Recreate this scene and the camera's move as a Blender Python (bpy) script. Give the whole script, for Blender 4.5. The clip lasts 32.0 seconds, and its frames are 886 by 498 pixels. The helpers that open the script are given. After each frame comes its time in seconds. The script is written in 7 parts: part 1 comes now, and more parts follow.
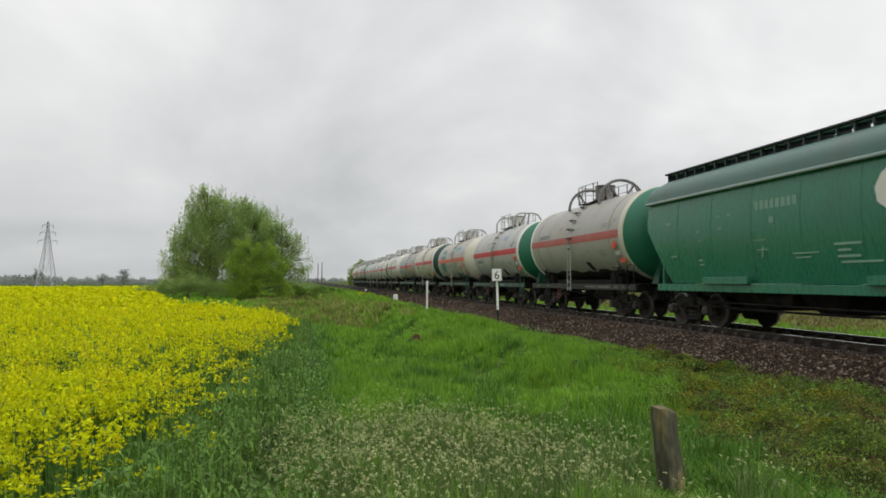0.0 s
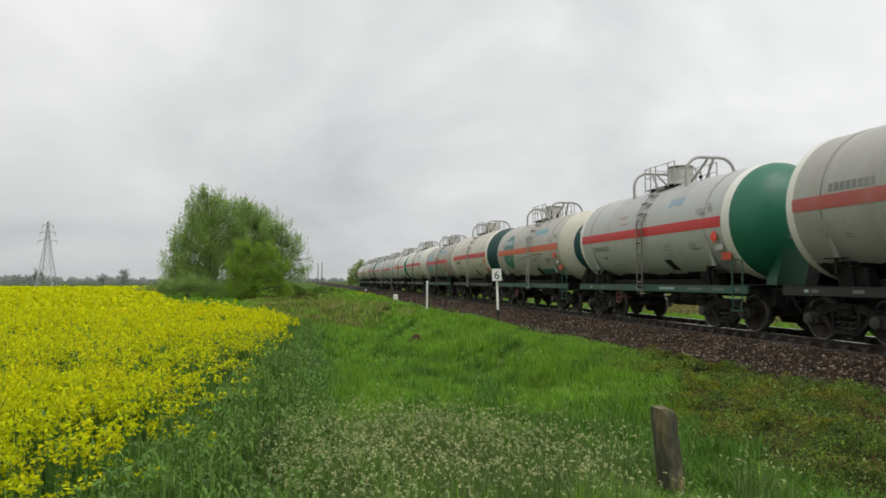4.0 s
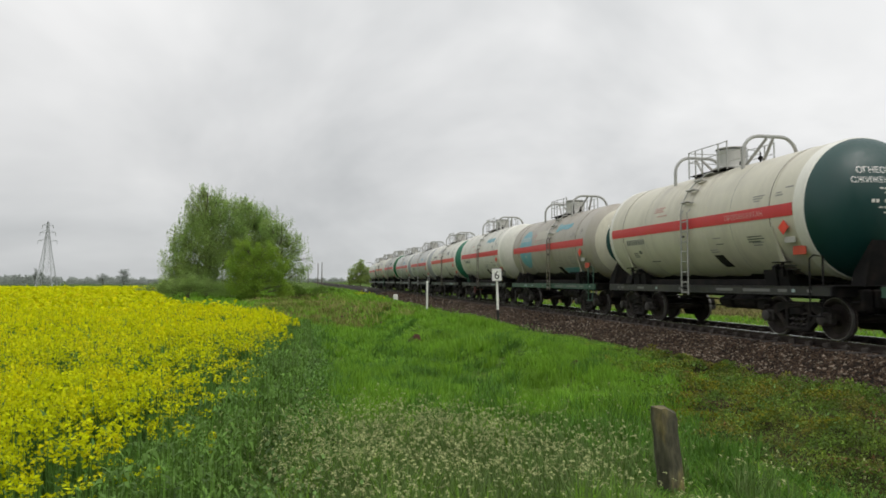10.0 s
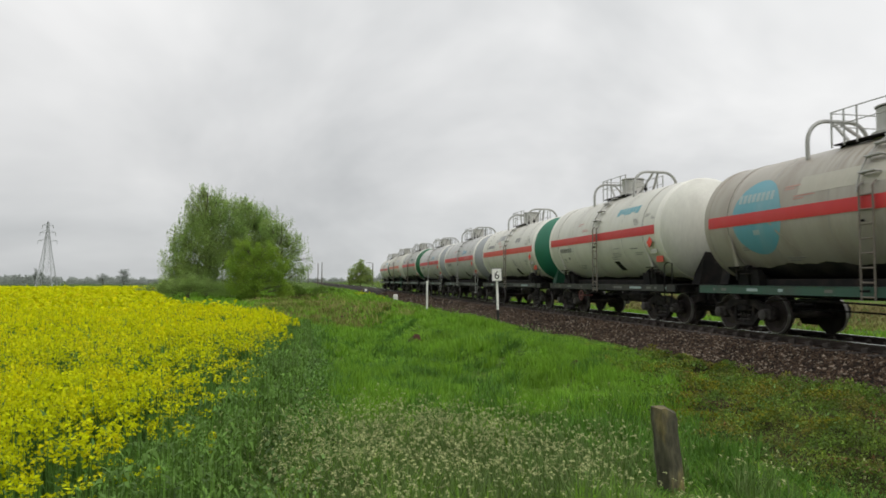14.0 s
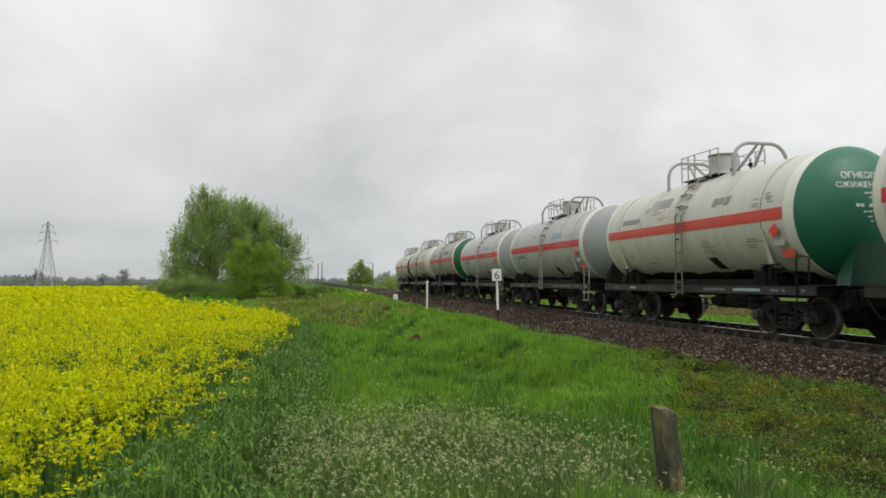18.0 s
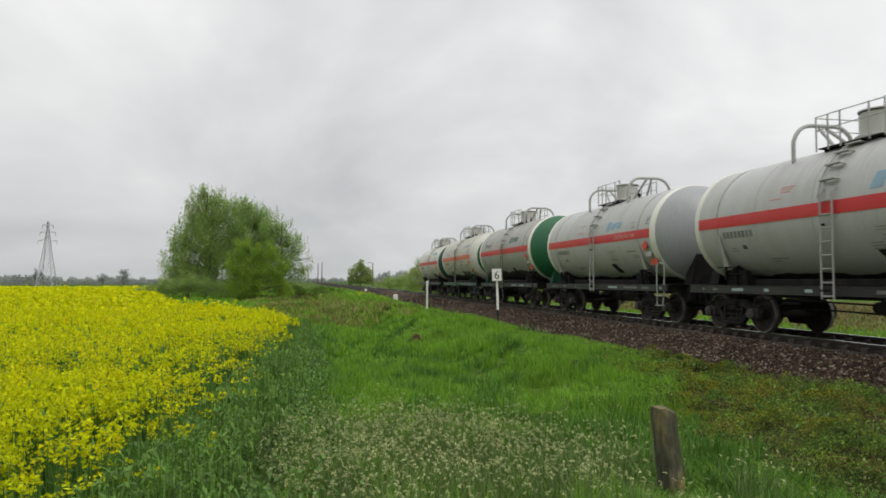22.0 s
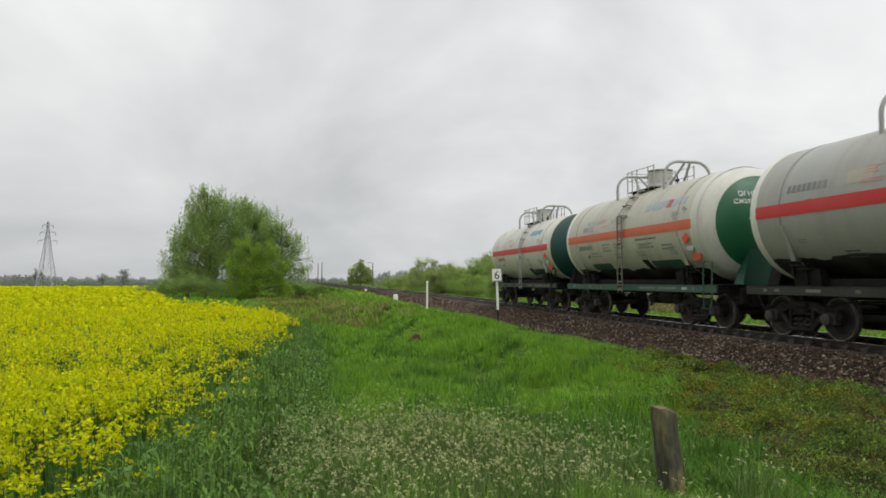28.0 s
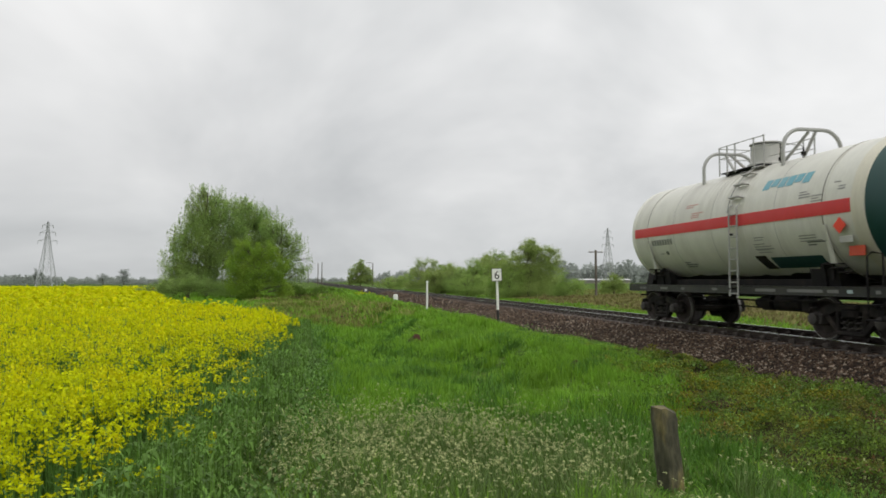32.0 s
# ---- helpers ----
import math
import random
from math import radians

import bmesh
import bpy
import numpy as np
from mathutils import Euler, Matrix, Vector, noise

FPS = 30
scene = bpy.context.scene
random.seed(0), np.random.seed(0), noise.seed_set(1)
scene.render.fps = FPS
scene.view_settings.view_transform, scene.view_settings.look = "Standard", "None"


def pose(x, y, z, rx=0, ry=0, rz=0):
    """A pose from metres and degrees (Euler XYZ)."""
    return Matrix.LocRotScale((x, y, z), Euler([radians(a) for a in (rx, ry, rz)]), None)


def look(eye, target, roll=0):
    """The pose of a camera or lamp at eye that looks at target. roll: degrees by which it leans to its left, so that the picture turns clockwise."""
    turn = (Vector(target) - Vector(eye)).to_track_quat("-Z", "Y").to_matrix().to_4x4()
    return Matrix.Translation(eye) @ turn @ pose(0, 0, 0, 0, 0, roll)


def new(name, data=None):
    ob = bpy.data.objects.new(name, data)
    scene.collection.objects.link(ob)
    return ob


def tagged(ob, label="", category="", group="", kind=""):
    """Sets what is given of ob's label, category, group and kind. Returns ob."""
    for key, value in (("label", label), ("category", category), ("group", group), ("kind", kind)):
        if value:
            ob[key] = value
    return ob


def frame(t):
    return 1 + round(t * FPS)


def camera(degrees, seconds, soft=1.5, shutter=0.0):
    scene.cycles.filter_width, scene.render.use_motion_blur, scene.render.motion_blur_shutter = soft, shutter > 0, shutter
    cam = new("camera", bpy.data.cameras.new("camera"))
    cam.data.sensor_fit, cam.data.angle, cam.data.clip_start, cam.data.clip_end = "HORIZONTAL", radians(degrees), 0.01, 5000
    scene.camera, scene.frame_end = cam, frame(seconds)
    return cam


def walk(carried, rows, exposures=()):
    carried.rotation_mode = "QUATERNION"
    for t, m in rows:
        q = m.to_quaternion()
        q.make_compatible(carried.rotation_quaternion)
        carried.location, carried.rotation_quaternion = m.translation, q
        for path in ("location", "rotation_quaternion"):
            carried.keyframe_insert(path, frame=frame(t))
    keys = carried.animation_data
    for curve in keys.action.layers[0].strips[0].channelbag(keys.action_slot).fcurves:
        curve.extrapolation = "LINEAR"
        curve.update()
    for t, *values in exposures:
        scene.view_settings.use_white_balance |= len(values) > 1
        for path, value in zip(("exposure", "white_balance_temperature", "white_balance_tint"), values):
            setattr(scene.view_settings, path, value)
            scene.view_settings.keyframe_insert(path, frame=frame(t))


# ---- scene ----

# ---- camera: stands still beside the line; x across the track, y along it, rail tops at z = 0 ----
EYE = Vector((0.0, 0.0, 1.33))
YAW, TILT = radians(11.45), radians(2.686)
VIEW = Vector((math.sin(YAW) * math.cos(TILT), math.cos(YAW) * math.cos(TILT), math.sin(TILT)))
cam = camera(66.5, 32.0, soft=1.7, shutter=0.3)
walk(cam, [(0.0, look(EYE, EYE + VIEW * 50)), (32.0, look(EYE, EYE + VIEW * 50))], exposures=[(0.0, 0.0), (32.0, 0.0)])

TRACK = 12.42      # centre of the track across
PITCH = 12.02      # coupler to coupler of a tank car


def rear_at(n, t):
    """Rear coupler of tank car n at t seconds, along the track."""
    return 32.32 + PITCH * n - 4.4523 * t + 0.000965 * (t - 16) ** 2


# ---- world, sun ----
world = bpy.data.worlds.new("overcast_sky")
scene.world = world
world.use_nodes = True
wt = world.node_tree
wt.nodes.clear()


def wnode(kind, **props):
    n = wt.nodes.new(kind)
    for k, v in props.items():
        if k == "blend_type":
            n.blend_type = v
        elif k == "data_type":
            n.data_type = v
        elif k == "operation":
            n.operation = v
    return n


SUN_EL, SUN_AZ = radians(48), radians(150)
out = wnode("ShaderNodeOutputWorld")
bg = wnode("ShaderNodeBackground")
sky = wnode("ShaderNodeTexSky")
sky.sky_type, sky.sun_disc, sky.sun_elevation, sky.sun_rotation = "NISHITA", False, SUN_EL, SUN_AZ
tc = wnode("ShaderNodeTexCoord")
sep = wnode("ShaderNodeSeparateXYZ")
wt.links.new(tc.outputs["Generated"], sep.inputs[0])
# clouds lie on a flat layer: divide by the height, so that they crowd together towards the horizon
zz = wnode("ShaderNodeMath", operation="ADD")
wt.links.new(sep.outputs[2], zz.inputs[0])
zz.inputs[1].default_value = 0.5
zc = wnode("ShaderNodeMath", operation="MAXIMUM")
wt.links.new(zz.outputs[0], zc.inputs[0])
zc.inputs[1].default_value = 0.2
dx = wnode("ShaderNodeMath", operation="DIVIDE")
dy = wnode("ShaderNodeMath", operation="DIVIDE")
for d, i in ((dx, 0), (dy, 1)):
    wt.links.new(sep.outputs[i], d.inputs[0])
    wt.links.new(zc.outputs[0], d.inputs[1])
com = wnode("ShaderNodeCombineXYZ")
wt.links.new(dx.outputs[0], com.inputs[0])
wt.links.new(dy.outputs[0], com.inputs[1])
com.inputs[2].default_value = 22.668
n1 = wnode("ShaderNodeTexNoise")
n1.inputs["Scale"].default_value, n1.inputs["Detail"].default_value, n1.inputs["Roughness"].default_value = 1.399, 5.0, 0.52
n1.inputs["Distortion"].default_value = 0.35
wt.links.new(com.outputs[0], n1.inputs["Vector"])
ramp = wnode("ShaderNodeValToRGB")
wt.links.new(n1.outputs["Fac"], ramp.inputs[0])
ramp.color_ramp.elements[0].position, ramp.color_ramp.elements[0].color = 0.40, (0.64, 0.65, 0.655, 1)
ramp.color_ramp.elements[1].position, ramp.color_ramp.elements[1].color = 0.675, (0.93, 0.928, 0.922, 1)
# an overcast sky brightens towards the zenith
grad = wnode("ShaderNodeValToRGB")
wt.links.new(sep.outputs[2], grad.inputs[0])
ge = grad.color_ramp.elements
ge[0].position, ge[0].color = 0.0, (0.75, 0.77, 0.785, 1)
ge[1].position, ge[1].color = 1.0, (2.0, 2.0, 2.0, 1)
g2 = ge.new(0.14)
g2.color = (0.89, 0.895, 0.90, 1)
g3 = ge.new(0.40)
g3.color = (1.12, 1.12, 1.12, 1)
mul = wnode("ShaderNodeMix", data_type="RGBA", blend_type="MULTIPLY")
mul.inputs["Factor"].default_value = 1.0
wt.links.new(ramp.outputs[0], mul.inputs["A"])
wt.links.new(grad.outputs[0], mul.inputs["B"])
side = wnode("ShaderNodeMapRange")
wt.links.new(sep.outputs[0], side.inputs["Value"])
side.inputs["From Min"].default_value, side.inputs["From Max"].default_value = -0.6, 0.8
side.inputs["To Min"].default_value, side.inputs["To Max"].default_value = 0.87, 1.06
lit = wnode("ShaderNodeMix", data_type="RGBA", blend_type="MULTIPLY")
lit.inputs["Factor"].default_value = 1.0
wt.links.new(mul.outputs["Result"], lit.inputs["A"])
wt.links.new(side.outputs[0], lit.inputs["B"])
sk = wnode("ShaderNodeMix", data_type="RGBA", blend_type="MULTIPLY")
sk.inputs["Factor"].default_value = 1.0
wt.links.new(sky.outputs[0], sk.inputs["A"])
sk.inputs["B"].default_value = (0.1, 0.1, 0.1, 1)
mixs = wnode("ShaderNodeMix", data_type="RGBA", blend_type="MIX")
mixs.inputs["Factor"].default_value = 0.97
wt.links.new(sk.outputs["Result"], mixs.inputs["A"])
wt.links.new(lit.outputs["Result"], mixs.inputs["B"])
wt.links.new(mixs.outputs["Result"], bg.inputs["Color"])
bg.inputs["Strength"].default_value = 1.0
wt.links.new(bg.outputs[0], out.inputs["Surface"])

sun = new("sun", bpy.data.lights.new("sun", "SUN"))
sun.data.energy, sun.data.angle, sun.data.color = 0.9, radians(25), (1.0, 0.97, 0.93)
sun_dir = Vector((math.sin(SUN_AZ) * math.cos(SUN_EL), math.cos(SUN_AZ) * math.cos(SUN_EL), math.sin(SUN_EL)))
sun.matrix_world = look(sun_dir * 60, (0, 0, 0))


# ---- materials ----
def mat(name, color, rough=0.6, metal=0.0, var=0.25, scale=3.0, fine=40.0, bump=0.0, tint=None, amount=0.5, island=0.0,
        per_object=0.0, stretch=(1, 1, 1), spec=0.5, transl=0.0, tint_lo=0.45, tint_hi=0.68):
    """A node material: base colour with variation at two scales, an optional second tint in patches, and fine relief."""
    m = bpy.data.materials.new(name)
    m.use_nodes = True
    nt = m.node_tree
    N, L = nt.nodes, nt.links
    b = N["Principled BSDF"]
    b.inputs["Roughness"].default_value = rough
    b.inputs["Metallic"].default_value = metal
    b.inputs["Specular IOR Level"].default_value = spec
    co = N.new("ShaderNodeTexCoord")
    mp = N.new("ShaderNodeMapping")
    mp.inputs["Scale"].default_value = stretch
    L.new(co.outputs["Object"], mp.inputs["Vector"])

    def noise_at(s, detail=4.0):
        n = N.new("ShaderNodeTexNoise")
        n.inputs["Scale"].default_value, n.inputs["Detail"].default_value = s, detail
        L.new(mp.outputs[0], n.inputs["Vector"])
        return n

    def mixer(kind, fac, a, bb):
        x = N.new("ShaderNodeMix")
        x.data_type, x.blend_type = "RGBA", kind
        if isinstance(fac, float):
            x.inputs["Factor"].default_value = fac
        else:
            L.new(fac, x.inputs["Factor"])
        for key, val in (("A", a), ("B", bb)):
            if isinstance(val, tuple):
                x.inputs[key].default_value = (*val, 1)
            else:
                L.new(val, x.inputs[key])
        return x.outputs["Result"]

    def spread(src, lo, hi, a, bb):
        r = N.new("ShaderNodeMapRange")
        L.new(src, r.inputs["Value"])
        r.inputs["From Min"].default_value, r.inputs["From Max"].default_value = lo, hi
        r.inputs["To Min"].default_value, r.inputs["To Max"].default_value = a, bb
        return r.outputs[0]

    big, small = noise_at(scale), noise_at(fine, 2.0)
    col = color
    if tint:
        col = mixer("MIX", spread(big.outputs["Fac"], tint_lo, tint_hi, 0.0, amount), color, tint)
    v1 = spread(big.outputs["Fac"], 0.3, 0.7, 1 - var, 1 + var)
    v2 = spread(small.outputs["Fac"], 0.3, 0.7, 1 - var * 0.7, 1 + var * 0.7)
    mm = N.new("ShaderNodeMath")
    mm.operation = "MULTIPLY"
    L.new(v1, mm.inputs[0])
    L.new(v2, mm.inputs[1])
    fac = mm.outputs[0]
    for src, amt in (("island", island), ("object", per_object)):
        if amt:
            if src == "island":
                g = N.new("ShaderNodeNewGeometry").outputs["Random Per Island"]
            else:
                g = N.new("ShaderNodeObjectInfo").outputs["Random"]
            v3 = spread(g, 0.0, 1.0, 1 - amt, 1 + amt)
            m3 = N.new("ShaderNodeMath")
            m3.operation = "MULTIPLY"
            L.new(fac, m3.inputs[0])
            L.new(v3, m3.inputs[1])
            fac = m3.outputs[0]
    hs = N.new("ShaderNodeHueSaturation")
    L.new(fac, hs.inputs["Value"])
    if isinstance(col, tuple):
        hs.inputs["Color"].default_value = (*col, 1)
    else:
        L.new(col, hs.inputs["Color"])
    L.new(hs.outputs[0], b.inputs["Base Color"])
    rr = spread(small.outputs["Fac"], 0.3, 0.7, max(0.05, rough - 0.1), min(1, rough + 0.1))
    L.new(rr, b.inputs["Roughness"])
    if bump:
        bp = N.new("ShaderNodeBump")
        bp.inputs["Strength"].default_value, bp.inputs["Distance"].default_value = bump, 0.02
        L.new(small.outputs["Fac"], bp.inputs["Height"])
        L.new(bp.outputs[0], b.inputs["Normal"])
    if transl:
        tr = N.new("ShaderNodeBsdfTranslucent")
        L.new(hs.outputs[0], tr.inputs["Color"])
        ms = N.new("ShaderNodeMixShader")
        ms.inputs[0].default_value = transl
        L.new(b.outputs[0], ms.inputs[1])
        L.new(tr.outputs[0], ms.inputs[2])
        L.new(ms.outputs[0], N["Material Output"].inputs["Surface"])
    return m


SOIL = mat("soil", (0.065, 0.12, 0.02), 0.95, spec=0.03, var=0.35, scale=0.35, fine=9.0, bump=0.6, tint=(0.085, 0.06, 0.035), amount=0.45)
BALLAST = mat("ballast_bed", (0.024, 0.019, 0.016), 0.95, spec=0.1, var=0.35, scale=1.0, fine=16.0, bump=1.0)
STONE = mat("crushed_stone", (0.064, 0.041, 0.026), 0.9, var=0.3, scale=0.8, fine=60.0, island=0.85, spec=0.3)
PALESTONE = mat("pale_stone", (0.25, 0.20, 0.15), 0.9, var=0.2, scale=2.0, fine=60.0, island=0.4)
RAIL = mat("rail_steel", (0.05, 0.038, 0.032), 0.6, 0.6, var=0.3, scale=4.0, fine=60)
RAILTOP = mat("rail_head", (0.72, 0.72, 0.72), 0.24, 0.95, var=0.15, scale=4.0, fine=60)
SLEEPER = mat("sleeper_concrete", (0.06, 0.05, 0.043), 0.9, var=0.2, scale=4.0, fine=60, per_object=0.15)
GRASS = mat("grass_blades", (0.185, 0.36, 0.030), 0.65, var=0.3, scale=0.4, fine=1.8, island=0.18, tint=(0.115, 0.23, 0.03), amount=0.65, transl=0.4, spec=0.2)
BLUEGRASS = mat("dark_grass_blades", (0.10, 0.225, 0.030), 0.65, var=0.3, scale=0.6, fine=2.2, island=0.3, tint=(0.07, 0.15, 0.03), amount=0.8, transl=0.35, spec=0.2)
RAPE_GREEN = mat("rape_leaves", (0.10, 0.205, 0.038), 0.6, var=0.3, scale=1.6, fine=6.0, island=0.35, transl=0.35, spec=0.25)
SKIRT = mat("dark_crop_leaves", (0.11, 0.21, 0.034), 0.6, var=0.35, scale=1.6, fine=6.0, island=0.4, transl=0.3, spec=0.25)
RAPE_FLOWER = mat("rape_petals", (0.58, 0.635, 0.006), 0.7, var=0.12, scale=2.4, fine=9.0, island=0.25, tint=(0.66, 0.54, 0.008), amount=0.6, transl=0.42, spec=0.1)
LEAF = mat("leaves", (0.11, 0.19, 0.03), 0.7, var=0.2, scale=0.35, fine=2.0, island=0.3, tint=(0.16, 0.22, 0.04), amount=0.7, transl=0.45, spec=0.2)
LEAF_LIGHT = mat("young_leaves", (0.25, 0.39, 0.055), 0.7, var=0.18, scale=0.5, fine=2.0, island=0.25, tint=(0.26, 0.33, 0.05), amount=0.6, transl=0.55, spec=0.2)
BARK = mat("bark", (0.10, 0.08, 0.06), 0.9, var=0.35, scale=3.0, fine=20.0, bump=0.5)
BLACK = mat("black_underframe", (0.013, 0.0125, 0.0125), 0.75, var=0.3, scale=3.0, fine=25.0, tint=(0.035, 0.025, 0.02), amount=0.4, spec=0.15)
WHEEL = mat("wheel_steel", (0.04, 0.032, 0.029), 0.65, 0.3, spec=0.25, var=0.3, scale=5.0, fine=40.0)
WHITE = mat("white_paint", (0.78, 0.78, 0.74), 0.55, var=0.08, scale=4.0, fine=40.0)


# ---- geometry helpers ----
class Geo:
    """Collects vertices and faces of one mesh."""

    def __init__(self):
        self.v, self.f = [], []

    def add(self, verts, faces):
        o = len(self.v)
        self.v += [tuple(p) for p in verts]
        self.f += [tuple(i + o for i in f) for f in faces]
        return self

    def box(self, c, s, bevel=0.0, rot=None):
        x, y, z = (k / 2 for k in s)
        b = min(bevel, x * 0.9, y * 0.9, z * 0.9)
        if b <= 0:
            vs = [(i, j, k) for k in (-z, z) for j in (-y, y) for i in (-x, x)]
            fs = [(0, 2, 3, 1), (4, 5, 7, 6), (0, 1, 5, 4), (2, 6, 7, 3), (0, 4, 6, 2), (1, 3, 7, 5)]
        else:
            ring = lambda w, d: [(-w + b, -d), (w - b, -d), (w, -d + b), (w, d - b), (w - b, d), (-w + b, d), (-w, d - b), (-w, -d + b)]
            vs = [(p, q, -z) for p, q in ring(x - b, y - b)] + [(p, q, -z + b) for p, q in ring(x, y)]
            vs += [(p, q, z - b) for p, q in ring(x, y)] + [(p, q, z) for p, q in ring(x - b, y - b)]
            fs = [tuple(reversed(range(8))), tuple(range(24, 32))]
            for r in range(3):
                fs += [(r * 8 + i, r * 8 + (i + 1) % 8, r * 8 + 8 + (i + 1) % 8, r * 8 + 8 + i) for i in range(8)]
        C = Vector(c)
        if rot is None:
            return self.add([C + Vector(p) for p in vs], fs)
        R = Euler([radians(a) for a in rot]).to_matrix()
        return self.add([C + R @ Vector(p) for p in vs], fs)

    def tube(self, pts, r, seg=8, caps=True, closed=False):
        pts = [Vector(p) for p in pts]
        n = len(pts)
        rr = r if isinstance(r, (list, tuple)) else [r] * n
        vs, side = [], None
        for i, p in enumerate(pts):
            a = pts[(i - 1) % n] if closed or i else p
            c = pts[(i + 1) % n] if closed or i < n - 1 else p
            t = (c - a).normalized()
            if side is None:
                side = t.orthogonal().normalized()
            side = (side - t * side.dot(t)).normalized()
            up = t.cross(side)
            vs += [p + (side * math.cos(k * math.tau / seg) + up * math.sin(k * math.tau / seg)) * rr[i] for k in range(seg)]
        fs = []
        for i in range(n if closed else n - 1):
            j = (i + 1) % n
            fs += [(i * seg + k, i * seg + (k + 1) % seg, j * seg + (k + 1) % seg, j * seg + k) for k in range(seg)]
        if caps and not closed:
            fs += [tuple(reversed(range(seg))), tuple(range((n - 1) * seg, n * seg))]
        return self.add(vs, fs)

    def lathe(self, prof, axis="y", seg=32, c=(0, 0, 0), a0=0.0, a1=math.tau):
        """prof: (along, radius) pairs round an axis through c."""
        full = abs(a1 - a0 - math.tau) < 1e-6
        m = seg if full else seg + 1
        vs = []
        for h, r in prof:
            for k in range(m):
                a = a0 + (a1 - a0) * k / seg
                p, q = r * math.cos(a), r * math.sin(a)
                vs.append({"y": (p, h, q), "x": (h, p, q), "z": (p, q, h)}[axis])
        fs = []
        for i in range(len(prof) - 1):
            for k in range(seg):
                k2 = (k + 1) % m
                fs.append((i * m + k, i * m + k2, (i + 1) * m + k2, (i + 1) * m + k))
        C = Vector(c)
        return self.add([C + Vector(p) for p in vs], fs)

    def plate(self, pts, n, th):
        """A flat outline given a thickness along n."""
        n = Vector(n) * th
        k = len(pts)
        vs = [Vector(p) for p in pts] + [Vector(p) + n for p in pts]
        fs = [tuple(reversed(range(k))), tuple(range(k, 2 * k))]
        fs += [(i, (i + 1) % k, k + (i + 1) % k, k + i) for i in range(k)]
        return self.add(vs, fs)

    def mesh(self, name, smooth=35.0):
        me = bpy.data.meshes.new(name)
        me.from_pydata(self.v, [], self.f)
        if smooth:
            me.polygons.foreach_set("use_smooth", [True] * len(me.polygons))
            me.set_sharp_from_angle(angle=radians(smooth))
        return me


def part(name, geo, material, parent=None, label="", at=None, smooth=35.0):
    """Links a Geo, or a mesh that is shared, as one object under its thing."""
    me = geo.mesh(name, smooth) if isinstance(geo, Geo) else geo
    if not me.materials:
        me.materials.append(material)
    ob = new(name, me)
    if parent is not None:
        ob.parent = parent
    if at is not None:
        ob.matrix_basis = at if isinstance(at, Matrix) else Matrix.Translation(at)
    if label:
        ob["label"] = label
    return ob


def thing(name, m, label, category, group=""):
    e = new(name)
    e.empty_display_size = 0.2
    e.matrix_basis = m
    return tagged(e, label, category, group)


def stuff(name, verts, faces, material, label, category):
    """One object out of numpy arrays: vertices (n, 3) and triangles or quads (m, 3 or 4)."""
    me = bpy.data.meshes.new(name)
    verts, faces = np.asarray(verts, np.float32), np.asarray(faces, np.int32)
    k = faces.shape[1]
    me.vertices.add(len(verts))
    me.vertices.foreach_set("co", verts.ravel())
    me.loops.add(faces.size)
    me.loops.foreach_set("vertex_index", faces.ravel())
    me.polygons.add(len(faces))
    me.polygons.foreach_set("loop_start", np.arange(len(faces), dtype=np.int32) * k)
    me.update(calc_edges=True)
    me.materials.append(material)
    return tagged(new(name, me), label, category, "", "stuff")


def scatter(tv, tf, pos, rot_z, size, tilt=None):
    """Copies of a template (verts, faces) at many places, as arrays."""
    tv, tf = np.asarray(tv, float), np.asarray(tf, int)
    n, k = len(pos), len(tv)
    size = np.broadcast_to(np.asarray(size, float).reshape(n, -1) if np.ndim(size) else np.full((n, 1), size), (n, 3))
    p = tv[None] * size[:, None]
    if tilt is not None:
        ct, st = np.cos(tilt)[:, None], np.sin(tilt)[:, None]
        y, z = p[..., 1] * ct - p[..., 2] * st, p[..., 1] * st + p[..., 2] * ct
        p = np.stack([p[..., 0], y, z], -1)
    c, s = np.cos(rot_z)[:, None], np.sin(rot_z)[:, None]
    q = np.stack([p[..., 0] * c - p[..., 1] * s, p[..., 0] * s + p[..., 1] * c, p[..., 2]], -1) + np.asarray(pos)[:, None]
    f = tf[None] + (np.arange(n) * k)[:, None, None]
    return q.reshape(-1, 3), f.reshape(-1, tf.shape[1])


def smoothstep(a, b, x):
    t = np.clip((np.asarray(x, float) - a) / (b - a), 0, 1)
    return t * t * (3 - 2 * t)


